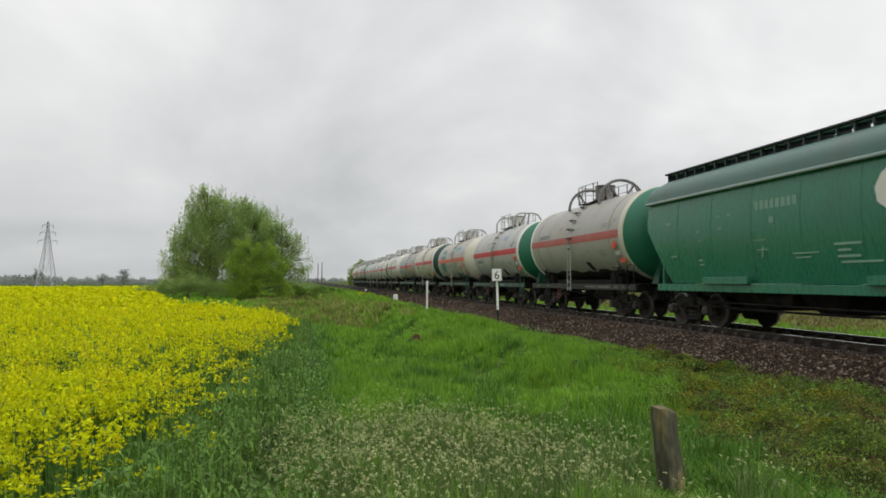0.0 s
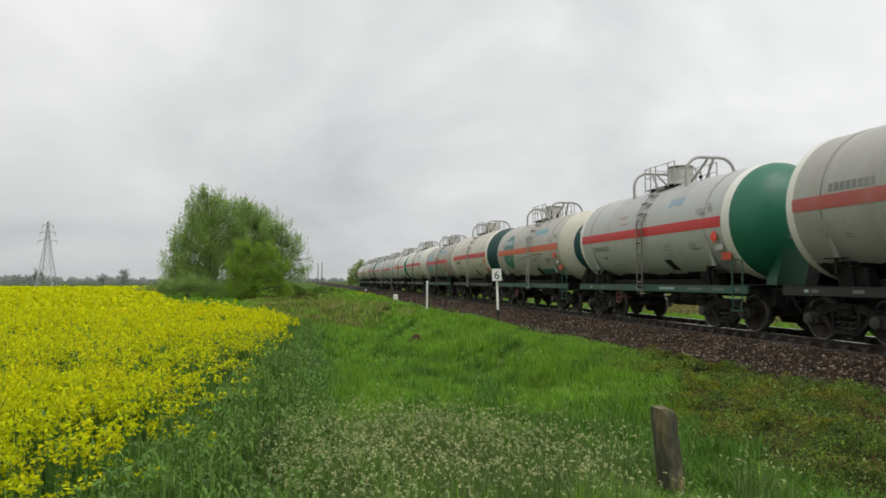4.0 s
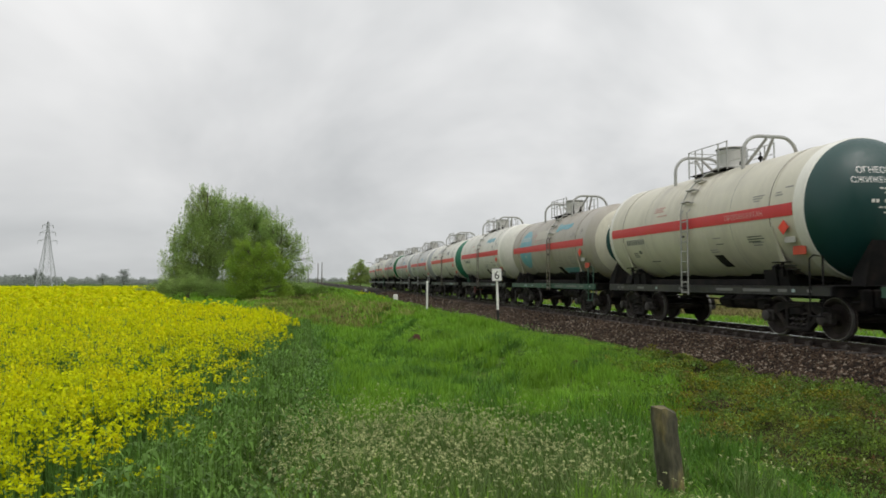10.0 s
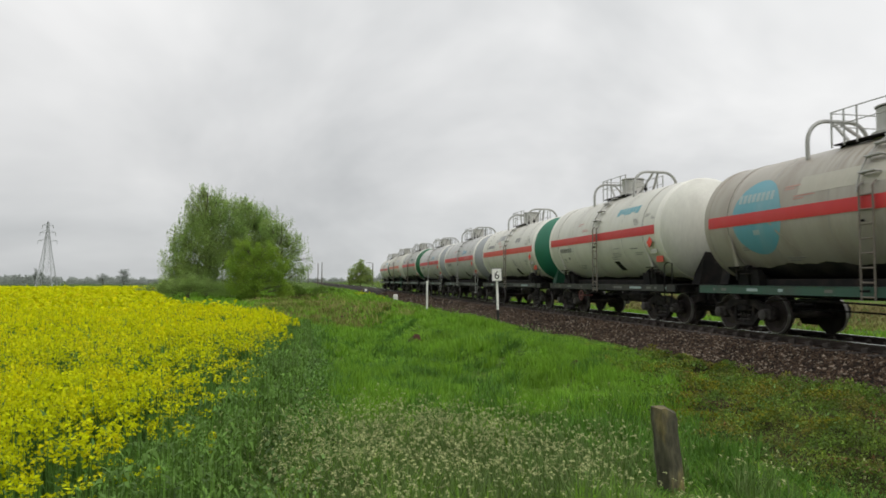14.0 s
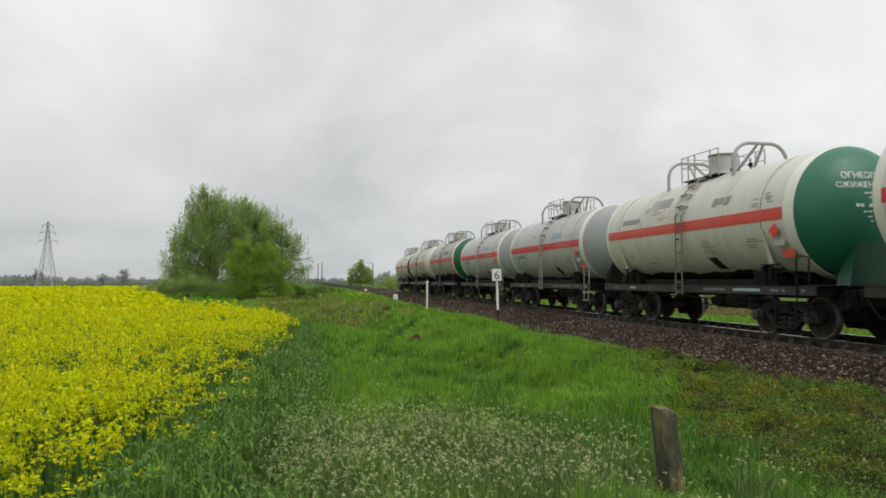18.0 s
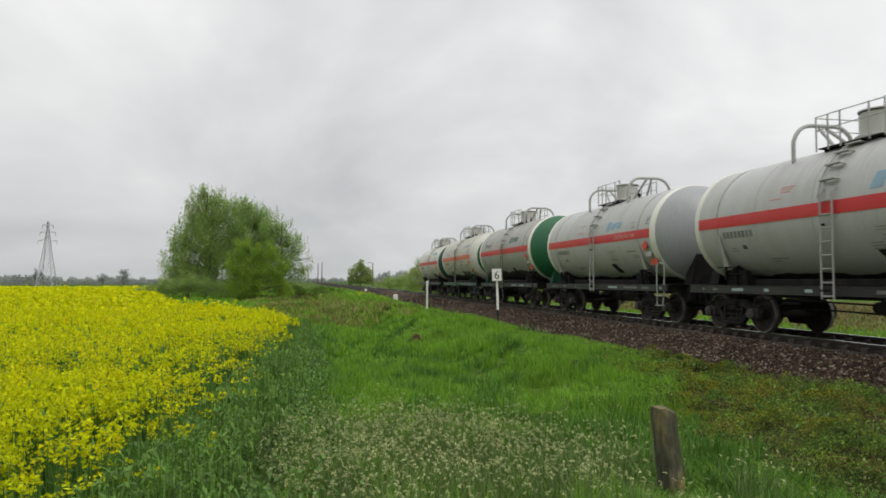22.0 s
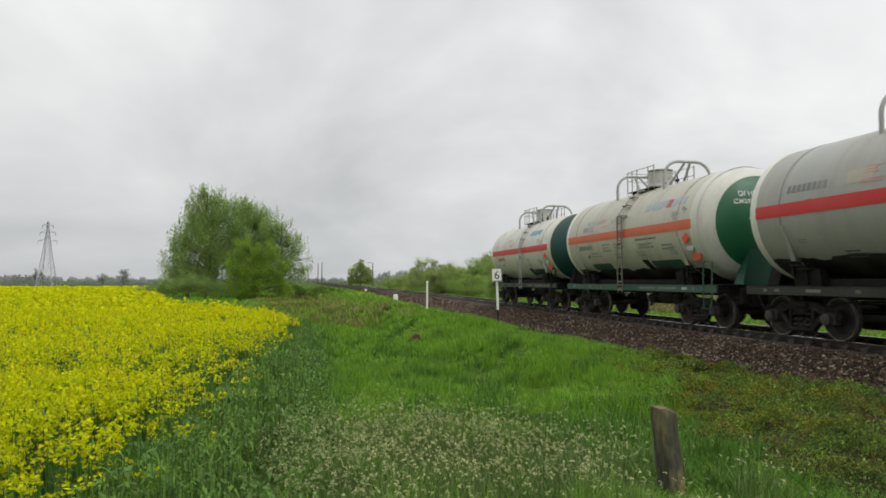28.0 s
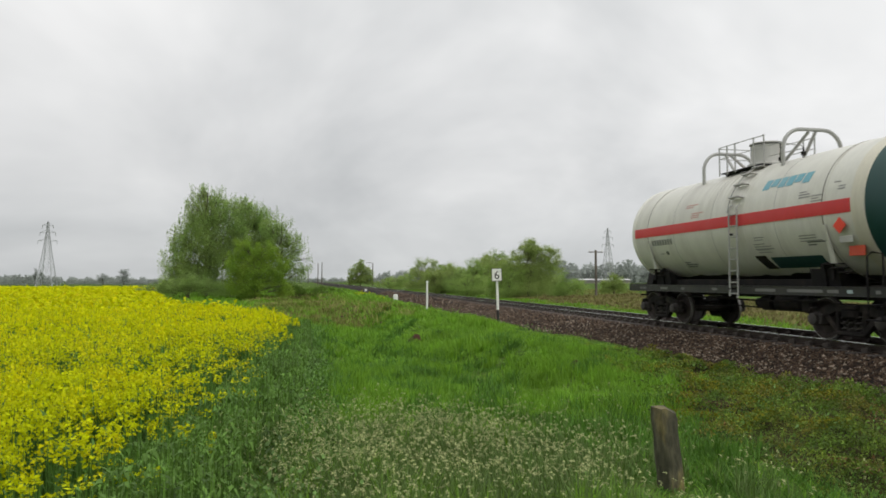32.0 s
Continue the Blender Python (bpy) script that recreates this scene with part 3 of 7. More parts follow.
def tank_car(n, spec, keyed):
    R, zc = spec.get("R", 1.56), spec.get("zc", 2.88)
    body, ring, head, stripe, sill = spec["body"], spec["ring"], spec["head"], spec["stripe"], spec["sill"]
    car = thing("tank_car", Matrix.Translation((TRACK, rear_at(n, 0) - PITCH / 2, 0)), spec["label"], "tank car", "tank cars of the train")
    pipe = DARKGREY if spec.get("round") else STEELGREY
    axis = (0, 0, zc)
    tank = sub("tank_shell", R, lambda: Geo().lathe([(CYL, R), (2.2, R), (2.195, R - 0.004), (2.18, R), (-1.0, R), (-1.005, R - 0.004), (-1.02, R), (-CYL + 0.01, R)], seg=72), body, car, axis)
    rear = sub("tank_head", (R, "rear"), lambda: Geo().lathe([(-a, r) for a, r in reversed(head_profile(R, 0.0, R))], seg=72), body, car, axis, "domed end of the tank")
    sub("rim", (R, "r"), lambda: Geo().lathe([(CYL + 0.16, R - 0.008), (CYL + 0.15, R + 0.012), (CYL, R + 0.016), (CYL - 0.05, R + 0.012), (CYL - 0.06, R - 0.01)], seg=72), RINGWHITE if spec.get("rear_ring", True) else body, rear, label="pale painted rim")
    if spec["style"] == "full":
        hd = sub("tank_head", (R, "full"), lambda: Geo().lathe(head_profile(R, 0.0, R), seg=72), head, car, axis, "painted domed end")
        sub("rim", (R, "wide"), lambda: Geo().lathe([(-CYL + 0.20, R - 0.01), (-CYL + 0.19, R + 0.006), (-CYL, R + 0.008), (-CYL - 0.10, R - 0.004), (-CYL - 0.12, R - 0.03)], seg=72), ring, hd, label="broad pale painted rim")
        disc_r = R
    else:
        disc_r = spec.get("disc", 1.12)
        hd = sub("tank_head", (R, "outer"), lambda: Geo().lathe(head_profile(R, 0.0, R), seg=72), spec.get("outer", body), car, axis, "domed end of the tank")
        if spec.get("outer_band"):
            sub("rim", (R, "band"), lambda: Geo().lathe([(-CYL + 0.30, R - 0.01), (-CYL + 0.29, R + 0.006), (-CYL, R + 0.008), (-CYL - 0.08, R - 0.002)], seg=72), spec["outer"], hd, label="broad white painted band")
        if spec.get("ring_r"):
            rr = spec["ring_r"]
            sub("ring", (R, rr), lambda: Geo().lathe(head_profile(R, disc_r - 0.02, rr, 0.004), seg=72), ring, hd, label="cream painted ring")
        sub("disc", (R, disc_r), lambda: Geo().lathe(head_profile(R, 0.0, disc_r, 0.008), seg=72), head, hd, label="dark green painted disc")
    on_head = lambda u, v: (u, -(CYL + DISH * math.sqrt(max(0.0, 1 - (u * u + v * v) / R ** 2))) - 0.014, v)
    if spec.get("writing"):
        for text, size, dz in (("ОГНЕОПАСНО", 0.20, 0.72), ("СЖИЖЕННЫЙ ГАЗ", 0.185, 0.50)):
            part("lettering", letters(text, size, lambda u, v: on_head(u, v + dz)), WHITE, hd, "white stencilled lettering")
        for dz, w, hh in ((0.36, 0.24, 0.035), (0.26, 0.14, 0.035), (0.06, 0.46, 0.075), (-0.06, 0.30, 0.035), (-0.17, 0.18, 0.03), (-0.27, 0.12, 0.03)):
            k = max(3, int(w / 0.05))
            for j in range(k):
                if (j * 7 + int(dz * 100)) % 5 == 0:
                    continue
                u0, u1 = -w + 2 * w * j / k, -w + 2 * w * (j + 0.72) / k
                part("stencil_bar", Geo().add([on_head(u0, dz), on_head(u1, dz), on_head(u1, dz + hh), on_head(u0, dz + hh)], [(0, 1, 2, 3)]), RINGWHITE, hd, "small white stencilled mark", smooth=0)
    else:
        part("stencil_bar", Geo().add([on_head(-0.3 + 0.1 * (j % 7), -0.5 + 0.06 * (j // 7)) for j in range(14)], [(j, j + 1, j + 8, j + 7) for j in range(6)]),
             INK if head in (OFFWHITE, HEADGREY) else FADEDINK, hd, "small stencilled line", smooth=0)
    # plate seams with hold-down straps
    for y in (-3.78, 3.78):
        st = sub("strap", R, lambda: Geo().lathe([(-0.035, R), (-0.03, R + 0.008), (0.03, R + 0.008), (0.035, R)], seg=72), body, car, (0, y, zc), "steel strap round the tank")
        sub("seam", (R, "s"), lambda: Geo().lathe([(0.034, R), (0.036, R + 0.0095), (0.058, R + 0.0095), (0.06, R)], seg=72), SEAM, st, label="dark edge of the strap")
        for s in (-1, 1):
            sub("strap_rod", (R, s), lambda: Geo().plate([(s * (R + 0.012), -0.03, -0.35), (s * (R + 0.012), 0.03, -0.35), (s * 1.32, 0.10, -1.18), (s * 1.32, -0.05, -1.18)][::s], (-s * 1.0, 0, 0), 0.03), body, st, label="flared foot of the strap")
            sub("strap_foot", s, lambda: Geo().box((s * 1.33, 0.05, -1.19), (0.10, 0.62, 0.03), 0.012).box((s * 1.31, -0.12, -1.28), (0.10, 0.5, 0.03), 0.012).box((s * 1.29, -0.28, -1.37), (0.10, 0.4, 0.03), 0.012).box((s * 1.27, 0.1, -1.36), (0.06, 0.08, 0.36), 0.012), GEAR, st, label="dark stepped bracket")
    for y in (-3.45, 3.45):
        for s in (-1, 1):
            sub("saddle", (R, s), lambda: Geo().plate([(s * 0.35, 0, 1.2), (s * 1.24, 0, 1.2), (s * 1.30, 0, 1.66), (s * 1.18, 0, 1.74), (s * 0.9, 0, 1.55), (s * 0.35, 0, 1.36)], (0, 1, 0), 0.12)
                .plate([(s * 0.9, -0.35, 1.2), (s * 1.18, -0.35, 1.2), (s * 1.24, -0.35, 1.6), (s * 1.1, -0.35, 1.6)], (0, 1, 0), 0.85), BLACK, car, (0, y, 0))
    belly_dark = spec.get("belly_dark", 0.5)
    sub("tank_belly", (R, belly_dark), lambda: belly_geo(R, belly_dark), BELLY, car, axis, "black underside of the tank, coating and painted shade, with a ragged edge")
    for y in (-2.2, 0.35, 2.3):
        sub("weld_seam", R, lambda: Geo().lathe([(-0.006, R), (-0.004, R + 0.0025), (0.004, R + 0.0025), (0.006, R)], seg=72), OVERPAINT, tank, (0, y, 0))
    # stripe, painted marks
    sub("stripe", (R, -1), lambda: shell_patch(R, -4.50, CYL, -0.145, 0.145, 0.0115), stripe, car, axis, "painted stripe along the tank")
    sub("stripe", (R, 1), lambda: shell_patch(R, -4.50, CYL, -0.145, 0.145, 0.0115, side=1), stripe, car, axis, "painted stripe along the tank")
    mark = lambda name, mtl, y0, y1, z0, z1, lab="", skew=0.0, off=0.007, par=None: sub(name, (R, y0, y1, z0, z1, skew), lambda: shell_patch(R, y0, y1, z0, z1, off, 3, -1, skew), mtl, par or car, axis if par is None else None, lab)
    rnd = random.Random(100 + n)
    for y0, y1, z0, z1, c in spec.get("patches", ()):
        mark("painted_panel", c, y0, y1, z0, z1, "faded painted panel", off=0.005)
    if spec.get("emblem"):
        em = sub("emblem", R, lambda: shell_disc(R, 2.72, 0.02, 0.92, 0.0035), spec["emblem"], car, axis, "large round painted emblem")
        for j in range(8):
            mark("number_bar", NUMPALE, 3.42 - j * 0.17, 3.30 - j * 0.17, 0.40, 0.62, "pale number mark", par=em)
        mark("number_bar", NUMPALE, 2.85, 2.62, -0.42, -0.30, "pale number mark", par=em)
        mark("diagonal_bar", body, 1.45, 1.52, -0.9, -0.15, "pale diagonal line", skew=0.75, par=em)
    else:
        nz = spec.get("number_z", -0.44)
        for j in range(8):
            mark("number_bar", NUMDARK, 3.62 - j * 0.155, 3.515 - j * 0.155, nz, nz + 0.17, "dark number mark")
        mark("number_bar", INK, 2.95, 2.8, nz - 0.3, nz - 0.2, "dark number mark")
    if spec.get("logo"):
        lz = spec.get("logo_z", 0.66)
        for j in range(spec.get("logo_n", 5)):
            y = -1.62 - j * 0.27
            red = spec.get("logo_red") == j
            mark("logo_shape", STRIPE_FADED if red else spec["logo"], y, y - (0.26 if red else 0.225), lz + (0.05 if j % 3 == 1 else 0.0), lz + 0.24, "plain coloured logo shape", skew=-0.05)
        if spec.get("logo_mark"):
            mark("logo_shape", spec["logo_mark"], -1.2, -1.5, lz - 0.04, lz + 0.3, "plain coloured logo shape", skew=-0.12)
    if spec.get("product"):
        part("lettering", letters("ПРОПАН-БУТАН", 0.19, lambda u, v: (-R - 0.0145, -2.75 - u, zc - 0.075 + v)), FADEDPINK, car, "pale lettering on the stripe")
    for (y, z, w) in ((1.55, 0.62, 0.75), (1.5, 0.36, 0.9), (-1.3, -0.5, 0.6), (-1.2, -0.66, 0.9), (-1.25, -0.8, 0.7), (-3.2, 0.42, 0.6), (-3.3, 0.3, 0.4), (3.3, -0.72, 0.4), (-2.9, -0.55, 0.9), (-2.9, -0.7, 0.7), (-4.0, 0.52, 0.35), (-4.0, 0.42, 0.3), (2.2, -1.02, 0.8)):
        y += rnd.uniform(-0.25, 0.25)
        c = rnd.choice((FADEDINK, FADEDINK, FADEDINK, FADEDINK, INK)) if z < 0.3 or y < 0 else DULLRED
        for k in range(rnd.choice((1, 2, 2, 3))):
            part("stencil_line", shell_patch(R, y, y - w * rnd.uniform(0.35, 0.8), z - 0.06 * k, z - 0.06 * k + 0.024, 0.007, 1), c, car, "small stencilled line", axis, smooth=0)
    if spec.get("extra"):
        # columns of small stencilled words below the stripe
        for y0, z0, rows, w in ((1.5, -0.34, 3, 0.5), (0.55, -0.36, 2, 0.6), (-1.1, -0.30, 1, 1.3), (-1.2, -0.46, 2, 0.9), (2.6, -0.62, 0 if spec.get("emblem") else 2, 0.6), (0.7, -0.72, 2, 0.5), (-2.7, -0.55, 2, 0.6)):
            for k in range(rows):
                y = y0
                while y > y0 - w:
                    word = rnd.uniform(0.07, 0.2)
                    part("stencil_line", shell_patch(R, y, y - word, z0 - 0.11 * k, z0 - 0.11 * k + 0.055, 0.007, 1), INK if rows == 1 else FADEDINK, car, "small stencilled word", axis, smooth=0)
                    y -= word + 0.05
    sub("dark_panel", R, lambda: shell_patch(R, -1.2, -1.58, -1.25, -0.93, 0.009, 4, -1, 0.12), BLACK, car, axis, "black slanted panel on the lower tank side")
    # hazard signs
    d = 0.175
    sub("hazard_sign", R, lambda: Geo().plate([(-R - 0.02, -4.22 + d, -0.40), (-R - 0.02, -4.22, -0.40 - d), (-R - 0.02, -4.22 - d, -0.40), (-R - 0.02, -4.22, -0.40 + d)], (1, 0, 0), 0.012), SIGNRED, car, axis, "red hazard sign", smooth=0)
    sub("sign_plate", R, lambda: Geo().box((-R * 0.90 - 0.05, -4.27, -0.69), (0.02, 0.36, 0.14), 0.006), PLATEWHITE, car, axis, "white plate", smooth=0)
    sub("code_plate", R, lambda: Geo().box((-R * 0.82 - 0.06, -4.42, -0.93), (0.02, 0.42, 0.21), 0.006), SIGNORANGE, car, axis, "orange hazard code plate", smooth=0)
    # underframe
    sub("centre_sill", "a", lambda: Geo().box((0, 0, 1.06), (0.56, 11.2, 0.34), 0.02), BLACK, car)
    for s in (-1, 1):
        ss = sub("side_sill", s, lambda: Geo().box((s * 1.42, 0, 1.10), (0.06, 10.72, 0.21), 0.012).box((s * 1.38, 0, 1.195), (0.16, 10.72, 0.02), 0.004).box((s * 1.38, 0, 1.005), (0.16, 10.72, 0.02), 0.004), sill, car)
        if s < 0:
            for y, w in ((4.6, 0.12), (4.2, 0.2), (3.1, 0.4), (1.9, 0.15), (0.5, 0.2), (-1.6, 0.9), (-2.9, 1.0), (-3.9, 0.35), (-4.3, 0.12), (-4.9, 0.14)):
                w2 = w * rnd.uniform(0.7, 1.2)
                part("stencil_bar", Geo().box((-1.454, y + rnd.uniform(-0.15, 0.15), 1.10), (0.006, w2, 0.07)), SILLMARK if rnd.random() < 0.8 else NUMPALE, ss, "pale stencilled line", smooth=0)
        for y in (-4.7, 4.7):
            sub("end_plate", (s, y), lambda: Geo().box((s * 0.9, 0, 1.1), (1.0, 0.06, 0.22), 0.01), BLACK, car, (0, y * 1.135, 0))
    for y in (-2.1, -0.7, 0.7, 2.1):
        sub("cross_beam", "a", lambda: Geo().box((0, 0, 1.1), (2.72, 0.16, 0.16), 0.02), BLACK, car, (0, y, 0))
    # the tank's ends stand on upright plates
    for s in (-1, 1):
        m = SUPPORTGREEN if s < 0 and head in (GREEN, MIDGREEN) else BLACK
        top = zc - 0.46 * R
        sup = sub("end_support", (R, s), lambda: Geo().plate([(-0.68, 0, 1.2), (0.68, 0, 1.2), (0.44, 0, top), (-0.44, 0, top)], (0, 1, 0), 0.03), m, car, (0, s * 5.45 - 0.015, 0), "upright plate under the tank end")
        sub("end_deck", s, lambda: Geo().box((0, s * 5.1, 1.215), (2.7, 0.75, 0.03), 0.008), BLACK, car)
        for x in (-1, 1):
            sub("support_rib", (R, s, x), lambda: Geo().plate([(x * 0.70, s * 0.06, 1.2), (x * 0.70, -s * 0.34, 1.2), (x * 0.60, -s * 0.34, 1.55), (x * 0.45, s * 0.02, top + 0.02)][::s * x], (x, 0, 0), 0.035), m, sup)
    # black boxes, part frame and part painted shade, that fill the space below the tank
    sub("belly_frame", "a", lambda: Geo().box((-0.95, 0, 1.27), (0.12, 6.2, 0.2), 0.02).box((0.95, 0, 1.27), (0.12, 6.2, 0.2), 0.02).box((0, 0, 1.24), (1.2, 6.2, 0.1), 0.02), BLACK, car)
    sub("air_reservoir", "a", lambda: Geo().lathe([(-0.5, 0.02), (-0.48, 0.14), (-0.42, 0.2), (0.42, 0.2), (0.48, 0.14), (0.5, 0.02)], axis="y", seg=20), BLACK, car, (-0.75, -1.75, 0.78))
    sub("brake_cylinder", "a", lambda: Geo().lathe([(-0.32, 0.02), (-0.32, 0.19), (0.05, 0.19), (0.12, 0.15), (0.3, 0.12), (0.3, 0.02)], axis="y", seg=18).box((0, 0, 0.2), (0.1, 0.5, 0.12), 0.02), BLACK, car, (-0.7, -0.75, 0.76))
    sub("brake_valve", "a", lambda: Geo().box((0, 0, 0), (0.3, 0.34, 0.34), 0.05).tube([(0, -0.2, -0.1), (0, -0.4, -0.1)], 0.05).tube([(0, 0, 0.1), (0, 0, 0.3)], 0.07), BLACK, car, (-0.9, -2.55, 0.75))
    for k, (x, z) in enumerate(((-0.25, 0.62), (-1.05, 0.86))):
        sub("brake_rod", k, lambda: Geo().tube([(x, -3.0, z), (x, -1.0, z - 0.04), (x, 0.8, z), (x, 3.0, z)], 0.022, 6), BLACK, car)
    if spec.get("wheel_brake"):
        hw = sub("handbrake_wheel", "a", lambda: Geo().tube([(0, 0.2 * math.cos(a * math.tau / 20), 0.2 * math.sin(a * math.tau / 20)) for a in range(20)], 0.022, 6, closed=True)
            .tube([(0, -0.2, 0), (0, 0.2, 0)], 0.015, 5).tube([(0, 0, -0.2), (0, 0, 0.2)], 0.015, 5).tube([(0, 0, 0), (0.5, 0, 0)], 0.025, 6), HANDRED, car, (-1.36, 2.0, 0.74), "dull red handbrake wheel")
    pale_rail = body is GREYWHITE
    # corner handrails and steps at the leading end, on both sides
    for s in (-1, 1):
        sub("corner_handrail", s, lambda: Geo().tube([(s * 1.46, -4.78, 0.55), (s * 1.46, -4.78, 1.82), (s * 1.40, -4.84, 1.9), (s * 1.36, -5.06, 1.86), (s * 1.40, -5.1, 0.9), (s * 1.46, -5.1, 0.55)], 0.021, 6)
            .box((s * 1.46, -4.94, 0.55), (0.16, 0.36, 0.03), 0.008).box((s * 1.46, -4.94, 0.85), (0.14, 0.34, 0.03), 0.008), sill if sill is SILLGREEN else (STEELGREY if pale_rail else BLACK), car)
    couplers(car, PITCH / 2)
    # top fittings
    topz = zc + R
    dome = sub("dome", R, lambda: Geo().lathe([(-0.16, 0.52), (0.08, 0.51), (0.10, 0.44), (0.18, 0.41), (0.58, 0.41), (0.62, 0.38), (0.64, 0.02)], axis="z", seg=32), spec.get("dome", DOMEGREY), car, (0, 0.05, topz), "round valve dome")
    sub("dome_lid", "a", lambda: Geo().lathe([(0.0, 0.435), (0.03, 0.435), (0.045, 0.39), (0.05, 0.02)], axis="z", seg=28).box((0, 0.43, 0.02), (0.12, 0.1, 0.08), 0.02), spec.get("dome", DOMEGREY), dome, (0, 0, 0.63))
    sub("platform", "a", lambda: Geo().box((-0.60, 0.1, 0), (0.30, 1.8, 0.03), 0.008).box((0.60, 0.1, 0), (0.30, 1.8, 0.03), 0.008).box((0, 0.85, 0), (0.9, 0.4, 0.035), 0.008)
        .box((-0.6, 0.9, -0.14), (0.06, 0.06, 0.26)).box((-0.6, -0.7, -0.14), (0.06, 0.06, 0.26)).box((0.6, 0.9, -0.14), (0.06, 0.06, 0.26)).box((0.6, -0.7, -0.14), (0.06, 0.06, 0.26)), BLACK, car, (0, 0.05, topz - 0.05), "dark walkway round the dome")
    for sx in (-1, 1):
        for y in (-0.85, -0.44, 0.36, 0.72, 1.08):
            sub("railing_post", "a", lambda: Geo().box((0, 0, 0.28), (0.034, 0.034, 0.82), 0.006), pipe, car, (sx * 0.76, y, topz + 0.02))
        sub("railing", sx, lambda: Geo().tube([(sx * 0.76, -0.85, 0.66), (sx * 0.76, 0.36, 0.68), (sx * 0.76, 1.08, 0.68)], 0.013, 5).tube([(sx * 0.76, -0.85, 0.36), (sx * 0.76, 1.08, 0.36)], 0.012, 5), pipe, car, (0, 0, topz + 0.02))
    sub("railing", "end", lambda: Geo().tube([(-0.76, 1.08, 0.66), (0.76, 1.08, 0.66)], 0.013, 5).tube([(-0.76, 1.08, 0.36), (0.76, 1.08, 0.36)], 0.012, 5), pipe, car, (0, 0, topz + 0.02))
    sub("railing", "front", lambda: Geo().tube([(-0.62, -0.85, 0.42), (-0.62, -1.3, 0.40), (-0.62, -2.1, 0.16)], 0.012, 5).tube([(-0.62, -0.85, 0.14), (-0.62, -2.1, 0.10)], 0.012, 5), pipe, car, (0, 0, topz + 0.0))
    for y, h in ((-1.3, 0.40), (-2.1, 0.17)):
        sub("railing_post", ("short", h), lambda: Geo().box((0, 0, h / 2 - 0.12), (0.03, 0.03, h + 0.26), 0.004).box((0, 0, 0.02), (0.09, 0.09, 0.1), 0.01), BLACK, car, (-0.62, y, topz - 0.04))
    if spec.get("round"):
        for y, h in ((1.62, 0.96), (-1.45, 0.98)):
            hp = sub("hoop", ("round", h), lambda: hoop_geo(0.98, h, 0.0, 0.06, 0.98), pipe, car, (0, y, topz - 0.28), "half-round pipe guard over the fittings")
            for s in (-1, 1):
                sub("hoop_brace", s, lambda: Geo().tube([(s * 0.55, 0, 0.78), (s * 0.1, 0.0, 0.2)], 0.045, 7).tube([(s * 0.6, 0, 0.74), (s * 0.62, -0.5, 0.1)], 0.04, 7), pipe, hp)
    else:
        for y, k in ((1.74, -1), (-1.66, 1)):
            hp = sub("hoop", (R, "square"), lambda: hoop_geo(0.84, 0.94, 0.0, 0.05, 0.62), pipe, car, (0, y, topz - 0.26), "pipe guard arch over the fittings")
            for s in (-1, 1):
                sub("hoop_brace", (s, k), lambda: Geo().tube([(s * 0.1, 0, 0.88), (s * 0.26, k * 0.72, 0.22)], 0.042, 7), pipe, hp)
    # ladder on both sides; the lower part hangs free, iron steps lead over the tank's shoulder
    steps = 6 if spec.get("round") else 4
    rail_m = spec.get("ladder", STEELGREY)
    ly = spec.get("ladder_y", -0.15)
    high = -0.1 if steps == 6 else spec.get("ladder_top", 0.32)
    for s in (-1, 1):
        lx = s * (R + 0.07)
        lad = sub("ladder", (s, R, high), lambda: Geo().tube([(lx, 0.17, 0.93), (lx, 0.17, zc + high), (s * (R - 0.02), 0.17, zc + high + 0.1)], 0.023, 6)
            .tube([(lx, -0.17, 0.93), (lx, -0.17, zc + high), (s * (R - 0.02), -0.17, zc + high + 0.1)], 0.023, 6), rail_m, car, (0, ly, 0), "narrow steel ladder")
        for k in range(int((zc + high - 1.0) / 0.29) + 1):
            sub("rung", s, lambda: Geo().tube([(0, -0.17, 0), (0, 0.17, 0)], 0.018, 6), rail_m, lad, (lx, 0, 1.0 + 0.29 * k))
        for z in (1.12, zc - 0.35):
            sub("ladder_bracket", (s, z > 2), lambda: Geo().box((-s * (0.1 if z < 2 else 0.05), 0, 0), (0.26 if z < 2 else 0.12, 0.04, 0.05), 0.008), BLACK, lad, (lx, 0.17, z))
        for j in range(steps):
            a = math.radians((22 if steps == 4 else 2) + j * (14.5 if steps == 4 else 13.5))
            sub("foot_iron", (s, R), lambda: Geo().tube([(0, -0.2, 0), (s * 0.15, -0.2, 0.03), (s * 0.15, 0.2, 0.03), (0, 0.2, 0)], 0.022, 6).box((s * 0.1, 0, 0.02), (0.14, 0.36, 0.02), 0.004), pipe, car, (s * R * math.cos(a), ly + 0.04 * j, zc + R * math.sin(a)))
    if not spec.get("round"):
        sub("step_rail", R, lambda: Geo().tube([(-(R + 0.07) * math.cos(a), 0.25, (R + 0.07) * math.sin(a)) for a in [math.radians(8 + 9 * i) for i in range(8)]], 0.018, 5), pipe, car, (0, ly, zc))
    running_gear(car, (-4.825, -2.975, 2.975, 4.825), keyed)
    return car


